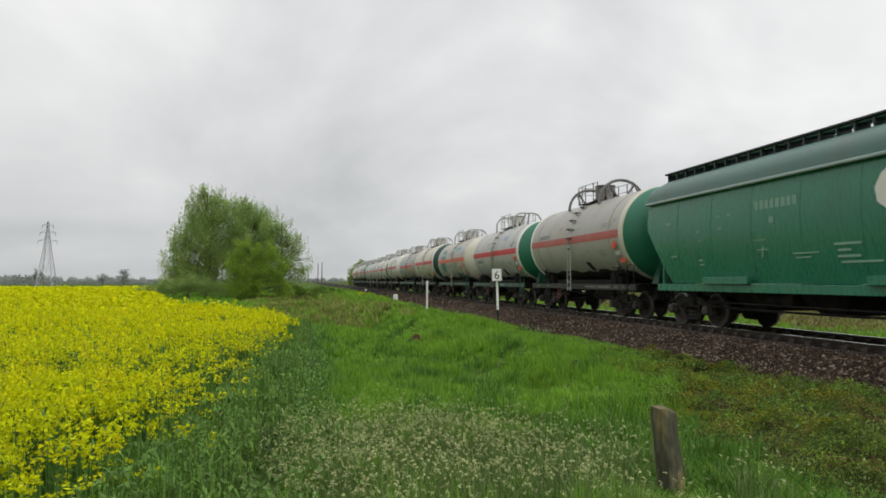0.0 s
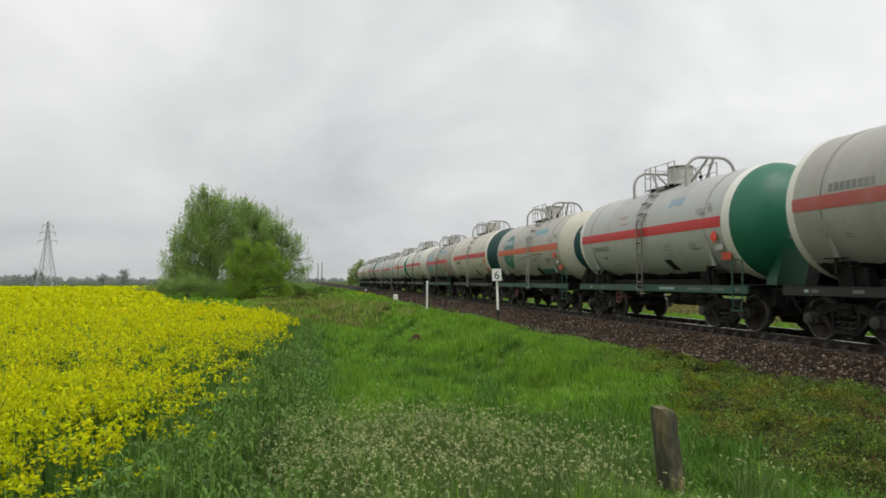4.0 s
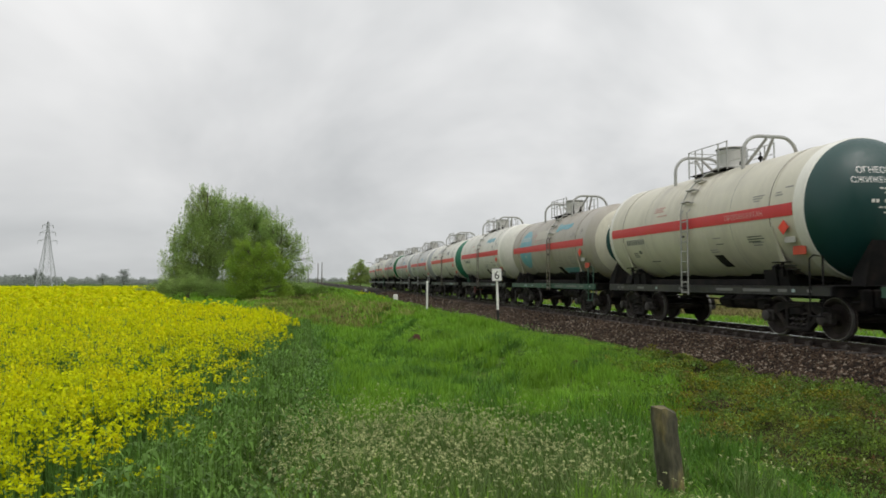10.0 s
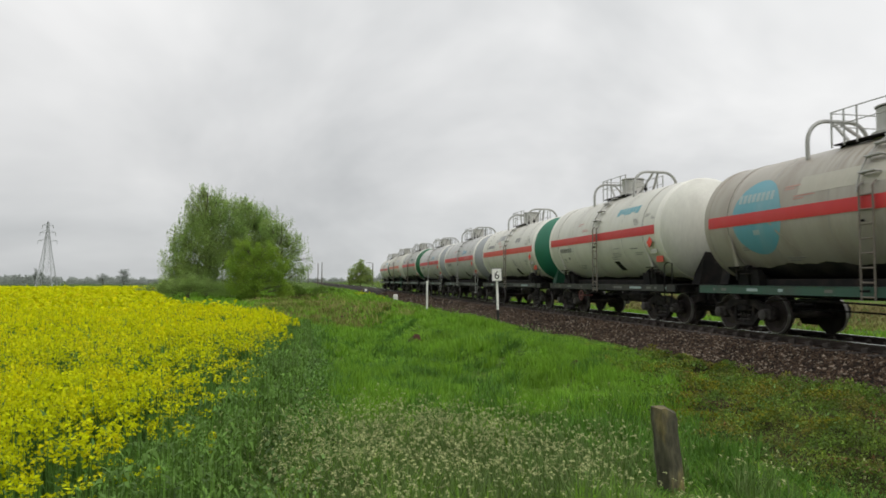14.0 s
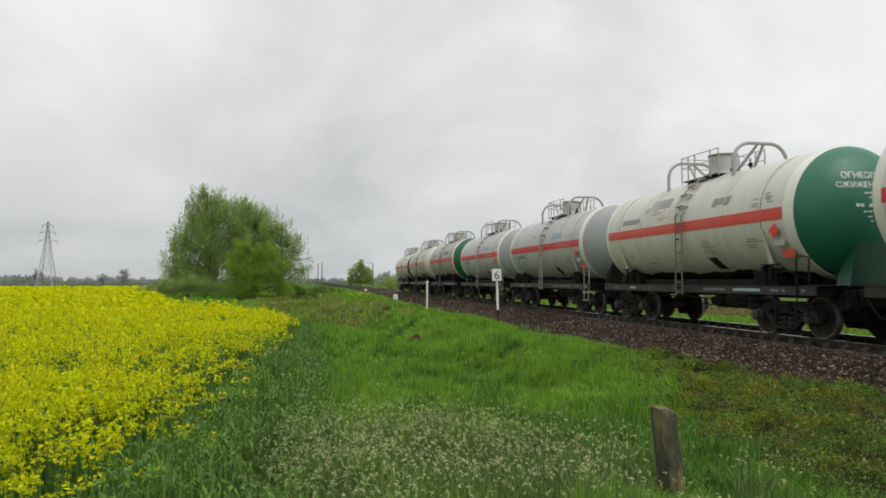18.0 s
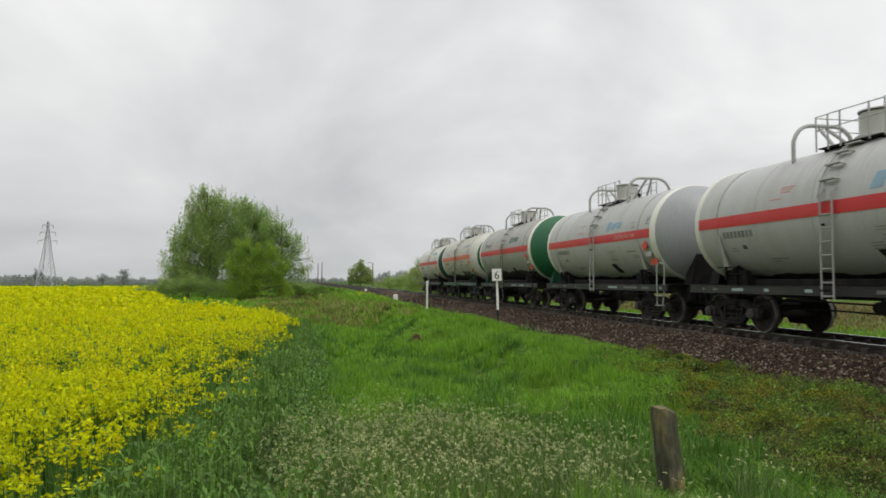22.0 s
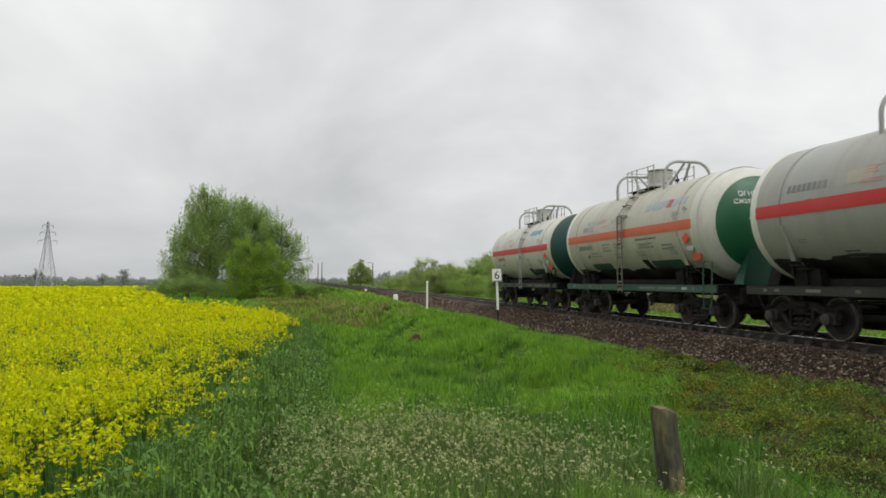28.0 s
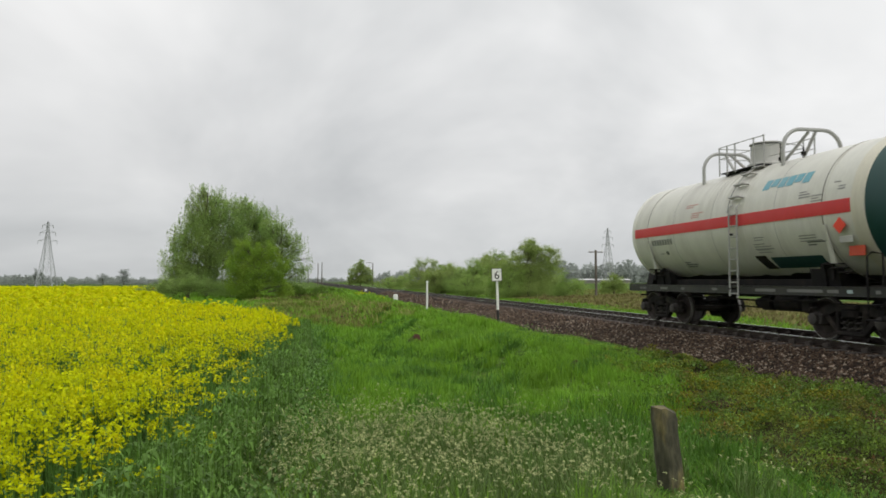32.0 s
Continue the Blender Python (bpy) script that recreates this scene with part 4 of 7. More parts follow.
HOPGREEN = paint("hopper_green_paint", (0.022, 0.175, 0.10), (0.03, 0.085, 0.055), 0.35, rough=0.3)
HOPROOF = paint("hopper_roof_paint", (0.055, 0.135, 0.11), (0.07, 0.085, 0.08), 0.6)
HOPEDGE = paint("hopper_eave_paint", (0.28, 0.36, 0.34), (0.16, 0.22, 0.2), 0.5)
HOPDARK = paint("dark_walkway_paint", (0.018, 0.035, 0.032), (0.03, 0.03, 0.03), 0.6)
HOPMARK = paint("pale_green_lettering", (0.17, 0.31, 0.23), (0.2, 0.3, 0.24), 0.4)


def hopper_car(y0, keyed):
    car = thing("hopper_car", Matrix.Translation((TRACK, y0, 0)), "green covered grain hopper car with a grey-green roof", "hopper car")
    half, eave, low = 6.9, 3.74, 1.26
    # side walls bulge out a little; the ends slope in to the hoppers below
    def bulge(z):
        t = (z - low) / (eave - low)
        return 1.30 + 0.30 * math.sin(math.pi * (0.12 + 0.62 * t))
    zs = [low + (eave - low) * i / 10 for i in range(11)]
    def end_y(z):
        return half if z > 3.0 else half - (3.0 - z) * 0.69
    for s in (-1, 1):
        g = Geo()
        vs = []
        for z in zs:
            e = end_y(z)
            for k in range(15):
                vs.append((s * bulge(z), -e + 2 * e * k / 14, z))
        fs = [(i * 15 + k, i * 15 + k + 1, (i + 1) * 15 + k + 1, (i + 1) * 15 + k) for i in range(10) for k in range(14)]
        if s < 0:
            fs = [tuple(reversed(f)) for f in fs]
        g.add(vs, fs)
        wall = part("side_wall", g, HOPGREEN, car, "green curved side wall")
        for y in (-5.1, -3.4, -1.7, 0, 1.7, 3.4, 5.1):
            r = Geo()
            r.tube([(s * (bulge(z) + 0.001), y, z) for z in zs], 0.009, 5)
            part("wall_seam", r, HOPGREEN, wall)
        part("eave", Geo().box((s * 1.60, 0, eave + 0.03), (0.10, 2 * half + 0.1, 0.08), 0.02), HOPEDGE, car, "pale eave moulding")
        part("side_sill", Geo().box((s * 1.50, 0, 1.13), (0.08, 12.8, 0.22), 0.015), HOPGREEN, car)
        for y in (2.8, -2.8):
            part("jacking_box", Geo().box((s * 1.58, y, 1.33), (0.14, 1.94, 0.2), 0.015), HOPGREEN, car)
    for s in (-1, 1):
        g = Geo()
        vs = []
        for z in zs:
            vs += [(-bulge(z), s * end_y(z), z), (bulge(z), s * end_y(z), z)]
        g.add(vs, [(2 * i, 2 * i + 1, 2 * i + 3, 2 * i + 2)[::-s] for i in range(10)])
        n = 16
        arc = [(1.56 * math.cos(math.pi - math.pi * i / n), s * half, eave + 0.05 + 0.84 * math.sin(math.pi * i / n)) for i in range(n + 1)]
        g.add(arc, [tuple(range(n + 1))[::-s]])
        part("end_wall", g, HOPGREEN, car, "sloping green end wall")
        for x in (-1.0, 1.0):
            part("end_post", Geo().box((x, s * (half + 0.0), 1.9), (0.1, 0.1, 1.6), 0.015), HOPGREEN, car)
    g = Geo()
    n, vs = 20, []
    ys = [-half - 0.02, -half + 0.35] + [-half + 0.35 + (2 * half - 0.7) * k / 14 for k in range(1, 14)] + [half - 0.35, half + 0.02]
    for j, y in enumerate(ys):
        hgt = 0.84 if 0 < j < len(ys) - 1 else 0.74
        vs += [(1.58 * math.cos(math.pi - math.pi * i / n), y, eave + 0.08 + hgt * math.sin(math.pi * i / n) ** 0.85) for i in range(n + 1)]
    m = n + 1
    g.add(vs, [(j * m + i, (j + 1) * m + i, (j + 1) * m + i + 1, j * m + i + 1)[::-1] for j in range(len(ys) - 1) for i in range(n)])
    part("roof", g, HOPROOF, car, "grey-green arched roof")
    for sx in (-1, 1):
        wk = part("roof_walkway", Geo().box((sx * 0.62, 0, 4.80), (0.5, 14.1, 0.05), 0.01), HOPDARK, car, "dark green roof walkway")
        part("walkway_beam", Geo().box((sx * 0.62, 0, 4.745), (0.3, 13.6, 0.05), 0.01), HOPROOF, wk)
        for k in range(28):
            part("walkway_leg", Geo().box((sx * 0.62, -6.9 + k * 0.511, 4.62), (0.42, 0.05, 0.30), 0.006), HOPDARK, wk)
    for k in range(4):
        part("roof_hatch", Geo().box((0, -4.5 + 3 * k, 4.62), (0.7, 1.3, 0.3), 0.05), HOPROOF, car)
    # pale marks on the side
    for y, z, w, h in ((5.6, 3.05, 0.45, 0.12), (3.05, 3.05, 0.22, 0.1), (2.6, 3.05, 0.25, 0.1), (3.0, 2.72, 0.3, 0.08), (4.0, 2.70, 0.2, 0.1), (3.95, 2.45, 0.2, 0.08), (5.35, 2.05, 0.4, 0.09), (4.0, 1.90, 0.22, 0.1), (3.95, 1.78, 0.25, 0.08), (0.95, 2.78, 0.22, 0.24), (1.33, 2.05, 0.06, 0.5), (1.33, 2.08, 0.5, 0.05), (1.4, 2.32, 0.5, 0.05), (-0.1, 1.95, 1.0, 0.06), (0.0, 1.85, 0.6, 0.05), (-1.3, 2.1, 0.9, 0.09), (-1.2, 1.97, 0.45, 0.09), (-1.3, 1.84, 0.75, 0.09), (-1.6, 1.72, 1.3, 0.08)):
        part("stencil_bar", Geo().box((-bulge(z) - 0.006, y, z), (0.014, w * 0.8, h * 0.6)), HOPMARK, car, "pale stencilled mark", smooth=0)
    for j in range(8):
        part("number_bar", Geo().box((-bulge(3.2) - 0.004, 1.5 - 0.19 * j, 3.17), (0.012, 0.14, 0.22)), HOPMARK, car, "pale number mark", smooth=0)
    g = Geo()
    leaf = [(0.0, -0.42), (0.30, -0.2), (0.36, 0.08), (0.2, 0.34), (0.0, 0.48), (-0.2, 0.34), (-0.36, 0.08), (-0.30, -0.2)]
    g.plate([(-1.622, -2.42 - a, 3.06 + b) for a, b in leaf], (1, 0, 0), 0.02)
    part("emblem", g, RINGWHITE, car, "pale leaf-shaped emblem", smooth=0)
    # chutes and frame below
    part("centre_sill", Geo().box((0, 0, 1.02), (0.5, 13.6, 0.34), 0.02), BLACK, car)
    for y in (-2.6, 0.0, 2.6):
        part("discharge_chute", Geo().add([(-1.2, y - 1.0, 1.2), (1.2, y - 1.0, 1.2), (1.2, y + 1.0, 1.2), (-1.2, y + 1.0, 1.2), (-0.8, y - 0.35, 0.55), (0.8, y - 0.35, 0.55), (0.8, y + 0.35, 0.55), (-0.8, y + 0.35, 0.55)],
             [(0, 1, 5, 4), (1, 2, 6, 5), (2, 3, 7, 6), (3, 0, 4, 7), (4, 5, 6, 7)]), BLACK, car)
    part("brake_rod", Geo().tube([(-1.2, 4.3, 0.62), (-1.25, 2.0, 0.58), (-1.25, -1.0, 0.58), (-1.2, -4.2, 0.62)], 0.03, 6).tube([(-1.35, 4.0, 0.74), (-1.35, -4.0, 0.7)], 0.02, 6), BLACK, car)
    part("air_reservoir", Geo().lathe([(-0.5, 0.02), (-0.46, 0.19), (0.46, 0.19), (0.5, 0.02)], axis="y", seg=16, c=(-0.9, 1.4, 0.85)), BLACK, car)
    couplers(car, 7.36)
    running_gear(car, (-6.175, -4.325, 4.325, 6.175), keyed)
    return car


SPECS = [
    dict(body=AGREY, ring=CREAM, head=GREEN, stripe=STRIPE_FADED, sill=SILLBLACK, belly_dark=0.78, style="full", R=1.68, zc=3.0, round=True, wheel_brake=True, number_z=0.2, dome=DARKGREY,
         label="pale grey tank car with a faded red stripe and green end"),
    dict(body=GREYWHITE, ring=RINGWHITE, head=GREEN, stripe=STRIPE_RED, sill=SILLGREEN, belly_dark=0.6, ladder=LADDERDARK, style="full", R=1.60, zc=2.92, number_z=-0.5, wheel_brake=True, logo=LOGOBLUE, logo_n=3,
         label="light grey tank car with red stripe and green sill"),
    dict(body=PALE, ring=CREAM, head=DARKGREEN, stripe=STRIPE_ORANGE, sill=SILLGREEN, ladder_y=-0.73, belly_dark=0.74, ladder_top=0.6, style="disc", R=1.60, zc=2.86, extra=True, disc=1.12, outer=CREAM, emblem=TEAL, logo=SKYBLUE, logo_mark=SKYBLUE, writing=True, wheel_brake=True, rear_ring=False,
         patches=((1.75, -0.1, 0.36, 0.62, FADEDPATCH), (0.9, -0.25, -0.52, -0.34, FADEDPATCH), (-1.62, -3.4, -1.22, -0.98, TEAL),), label="grey tank car with orange stripe and teal round emblem"),
    dict(body=CREAM, ring=RINGWHITE, head=DARKGREEN, stripe=STRIPE_RED, sill=SILLBLACK, belly_dark=0.46, style="full", writing=True, product=True, R=1.64, zc=2.96, label="cream tank car with red stripe and dark green end"),
    dict(body=BEIGE, ring=CREAM, head=DARKGREEN, stripe=STRIPE_RED, sill=SILLGREEN, ladder_y=-0.73, belly_dark=0.78, ladder=LADDERDARK, style="disc", disc=0.95, ring_r=1.32, emblem=SKYBLUE, logo=SKYBLUE, logo_mark=SKYBLUE, writing=True, rear_ring=False,
         patches=((1.3, -1.1, 0.40, 0.80, PALEPATCH), (-1.62, -3.4, -1.2, -0.98, SKYBLUE),), label="dirty beige tank car with blue round emblem and red stripe"),
    dict(body=OFFWHITE, ring=RINGWHITE, head=OFFWHITE, stripe=STRIPE_RED, sill=SILLBLACK, belly_dark=0.46, ladder=LADDERDARK, style="full", R=1.64, zc=2.96, logo=SKYBLUE, logo_n=6, number_z=-0.45, wheel_brake=True, label="white tank car with red stripe and plain white end"),
    dict(body=OFFWHITE, ring=RINGWHITE, head=GREEN, stripe=STRIPE_BRIGHT, sill=SILLBLACK, belly_dark=0.62, ladder=LADDERDARK, style="full", R=1.58, zc=2.91, writing=True, number_z=0.32, logo=FADEDINK, logo_n=3, logo_z=0.42, patches=((1.9, 0.7, 0.68, 0.98, OVERPAINT), (2.2, 1.9, 0.62, 0.78, OVERPAINT)), label="white tank car with orange-red stripe and green end"),
    dict(body=GREYWHITE, ring=RINGWHITE, head=HEADGREY, stripe=STRIPE_RED, sill=SILLBLACK, style="full", logo=LOGOBLUE, logo_n=3, logo_mark=LOGOBLUE, product=True, logo_z=0.3, label="light grey tank car with red stripe and grey end"),
    dict(body=GREYWHITE, ring=RINGWHITE, head=HEADGREY, stripe=STRIPE_RED, sill=SILLBLACK, style="full", logo=LOGOBLUE, logo_n=3, logo_mark=LOGOBLUE, product=True, logo_z=0.3, label="light grey tank car with red stripe and grey end"),
    dict(body=JGREY, ring=RINGWHITE, head=MIDGREEN, stripe=STRIPE_RED, sill=SILLBLACK, belly_dark=0.92, ladder=LADDERDARK, style="full", R=1.64, zc=2.96, writing=True, logo=SILLGREEN, logo_n=4, logo_mark=SILLGREEN, number_z=0.36, logo_z=0.42, patches=((1.9, 1.2, 0.34, 0.62, TAN),), label="grey tank car with red stripe and bright green end"),
    dict(body=KCREAM, ring=OFFWHITE, outer=OFFWHITE, outer_band=True, head=MIDGREEN, stripe=STRIPE_ORANGE, sill=SILLGREEN, belly_dark=0.82, ladder=LADDERDARK, ladder_top=0.6, style="disc", disc=1.32, writing=True, logo=LOGOFADED, logo_n=9, logo_red=5, logo_z=0.62, R=1.65, zc=2.96,
         extra=True, patches=((3.2, 2.3, 0.24, 0.44, OVERPAINT), (2.9, 1.6, 0.50, 0.66, FADEDPATCH), (0.8, -0.2, 0.42, 0.58, FADEDPATCH), (-1.62, -3.4, -1.24, -0.98, SILLGREEN), (3.0, 1.4, -1.2, -0.98, SILLGREEN)), label="cream tank car with orange stripe and green disc end"),
    dict(body=OFFWHITE, ring=CREAM, head=DARKGREEN, stripe=STRIPE_RED, sill=SILLBLACK, ladder_y=-0.73, belly_dark=0.48, style="full", logo=SKYBLUE, logo_n=6, writing=True, patches=((-1.62, -3.3, -1.24, -0.98, DARKGREEN),), label="off-white tank car with red stripe, last of the train"),
]
KEYED = []      # (car, wheelsets, function of time for its centre)
for i, sp in enumerate(SPECS):
    ws = []
    c = tank_car(i, sp, ws)
    KEYED.append((c, ws, lambda t, i=i: rear_at(i, t) - PITCH / 2))
ws = []
hop = hopper_car(rear_at(0, 0) - PITCH - 7.36, ws)
KEYED.append((hop, ws, lambda t: rear_at(0, t) - PITCH - 7.36))


def motions():
    """The train rolls past towards the viewer; every wheelset turns with it."""
    slow = [0.0, 1 / 30, 2 / 30] + [0.5 * i for i in range(1, 64)] + [32 - 2 / 30, 32 - 1 / 30, 32.0]
    fast = [0.1 * i for i in range(321)]
    for car, sets, centre in KEYED:
        walk(car, [(t, Matrix.Translation((TRACK, centre(t), 0))) for t in slow])
        start = centre(0.0)
        for ob, y in sets:
            walk(ob, [(t, pose(0, y, 0.475, math.degrees((start - centre(t)) / 0.475))) for t in fast])

# ---- land: ground, track, posts ----
def grid(xs, ys, zf):
    X, Y = np.meshgrid(xs, ys)
    v = np.stack([X, Y, zf(X, Y)], -1).reshape(-1, 3)
    w = len(xs)
    i = np.arange(len(ys) - 1)[:, None] * w + np.arange(w - 1)[None]
    return v, np.stack([i, i + 1, i + w + 1, i + w], -1).reshape(-1, 4)


def ground():
    xs = np.unique(np.concatenate([np.linspace(-3000, -200, 12), np.linspace(-200, -12, 30), np.arange(-12, 30, 0.6), np.linspace(30, 200, 25), np.linspace(200, 3000, 12)]))
    ys = np.unique(np.concatenate([np.linspace(-600, -30, 12), np.arange(-30, 0, 3.0), np.arange(0, 60, 0.6), np.linspace(60, 250, 60), np.linspace(250, 3500, 20)]))
    g = stuff("ground", *grid(xs, ys, ground_z), SOIL, "grassy ground with bare earth patches, out to the horizon", "ground")
    g["kind"] = "structure"


def track_bed():
    prof = [(8.9, -1.0), (9.4, -0.70), (10.85, -0.24), (11.1, -0.20), (13.74, -0.20), (14.0, -0.24), (15.4, -0.70), (15.9, -1.0)]
    g = Geo()
    ys = [-80 + 2.0 * i for i in range(240)] + [400 + 60 * i for i in range(24)]
    for y in ys:
        g.v += [(x, y, z) for x, z in prof]
    k = len(prof)
    g.f = [(i * k + j, i * k + j + 1, (i + 1) * k + j + 1, (i + 1) * k + j) for i in range(len(ys) - 1) for j in range(k - 1)]
    tagged(part("ballast_bed", g, BALLAST), "brown crushed stone ballast bed of the railway", "ballast", kind="structure")
    for side in (-1, 1):
        x = TRACK + side * 0.797
        rail = tagged(new("rail"), "dark steel rail with a polished head on the sleepers", "rail", "rails of the track", "structure")
        pr = [(-0.075, -0.16), (0.075, -0.16), (0.075, -0.15), (0.012, -0.13), (0.012, -0.045), (0.036, -0.035), (0.036, -0.004), (-0.036, -0.004), (-0.036, -0.035), (-0.012, -0.045), (-0.012, -0.13), (-0.075, -0.15)]
        b = Geo()
        for y in (-80, 60, 200, 1800):
            b.v += [(x + p, y, z) for p, z in pr]
        k = len(pr)
        b.f = [(i * k + j, i * k + (j + 1) % k, (i + 1) * k + (j + 1) % k, (i + 1) * k + j) for i in range(3) for j in range(k)]
        part("rail_web", b, RAIL, rail, smooth=0)
        part("rail_head", Geo().box((x, 860, -0.002), (0.066, 1880, 0.004)), RAILTOP, rail, "polished running surface", smooth=0)


ground()
track_bed()

NP = np.random.RandomState(7)


def stones():
    """Crushed stone on the near slope, the shoulder and between the rails."""
    a = NP.normal(size=(4, 6, 3)) * 0.22
    octa = np.array([(1, 0, 0), (-1, 0, 0), (0, 1, 0), (0, -1, 0), (0, 0, 1), (0, 0, -1)], float) * (1.0, 0.8, 0.7)
    tf = [(0, 2, 4), (2, 1, 4), (1, 3, 4), (3, 0, 4), (2, 0, 5), (1, 2, 5), (3, 1, 5), (0, 3, 5)]
    vs, fs, o = [], [], 0
    for x0, x1, y0, y1, per, s0, s1 in ((9.25, 11.6, 8, 24, 560, 0.021, 0.044), (9.25, 11.6, 24, 48, 230, 0.028, 0.055), (9.25, 11.6, 48, 95, 45, 0.05, 0.09), (11.7, 13.2, 8, 30, 160, 0.025, 0.05), (13.3, 15.2, 8, 40, 60, 0.03, 0.06)):
        n = int((x1 - x0) * (y1 - y0) * per)
        x, y = NP.uniform(x0, x1, n), NP.uniform(y0, y1, n)
        z = np.interp(x, [8.9, 9.4, 10.85, 11.1, 13.74, 14.0, 15.4], [-1.0, -0.70, -0.24, -0.20, -0.20, -0.24, -0.70]) + 0.004
        for k in range(4):
            m = np.arange(n) % 4 == k
            v, f = scatter(octa + a[k], tf, np.stack([x, y, z], -1)[m], NP.uniform(0, math.tau, m.sum()), NP.uniform(s0, s1, m.sum())[:, None], NP.uniform(-0.6, 0.6, m.sum()))
            vs.append(v)
            fs.append(f + o)
            o += len(v)
    V, F = np.concatenate(vs), np.concatenate(fs)
    pale = np.repeat(NP.uniform(0, 1, len(F) // 8) < 0.13, 8)
    stuff("ballast_stones", V, F[~pale], STONE, "brown and grey crushed stones of the track ballast", "gravel")
    stuff("pale_ballast_stones", V, F[pale], PALESTONE, "pale crushed stones among the track ballast", "gravel")


def sleepers():
    g = Geo().box((0, 0, 0), (2.7, 0.26, 0.18), 0.02)
    for side in (-1, 1):
        for off in (-0.13, 0.13):
            g.box((side * 0.797 + off, 0, 0.125), (0.10, 0.17, 0.09), 0.015).box((side * 0.797 + off * 0.75, 0, 0.15), (0.05, 0.07, 0.10), 0.01)
    me = g.mesh("sleeper")
    me.materials.append(SLEEPER)
    bed = bpy.data.objects["ballast_bed"]
    for i in range(230):
        ob = new("sleeper", me)
        ob.parent = bed
        ob.location = (TRACK, 4.0 + 0.545 * i, -0.252)


LICHEN = mat("lichened_concrete", (0.088, 0.083, 0.05), 0.95, var=0.5, scale=5.0, fine=22.0, bump=0.8, tint=(0.17, 0.13, 0.04), amount=0.8, stretch=(1, 1, 0.45), tint_lo=0.5, tint_hi=0.7)
POSTBLACK = mat("black_post_paint", (0.02, 0.02, 0.02), 0.6, var=0.2)
WOODPOLE = mat("weathered_pole", (0.13, 0.11, 0.09), 0.9, var=0.25, scale=3.0, fine=30.0, stretch=(1, 1, 0.2))
GALV = mat("galvanised_lattice", (0.42, 0.43, 0.44), 0.6, 0.3, var=0.1)


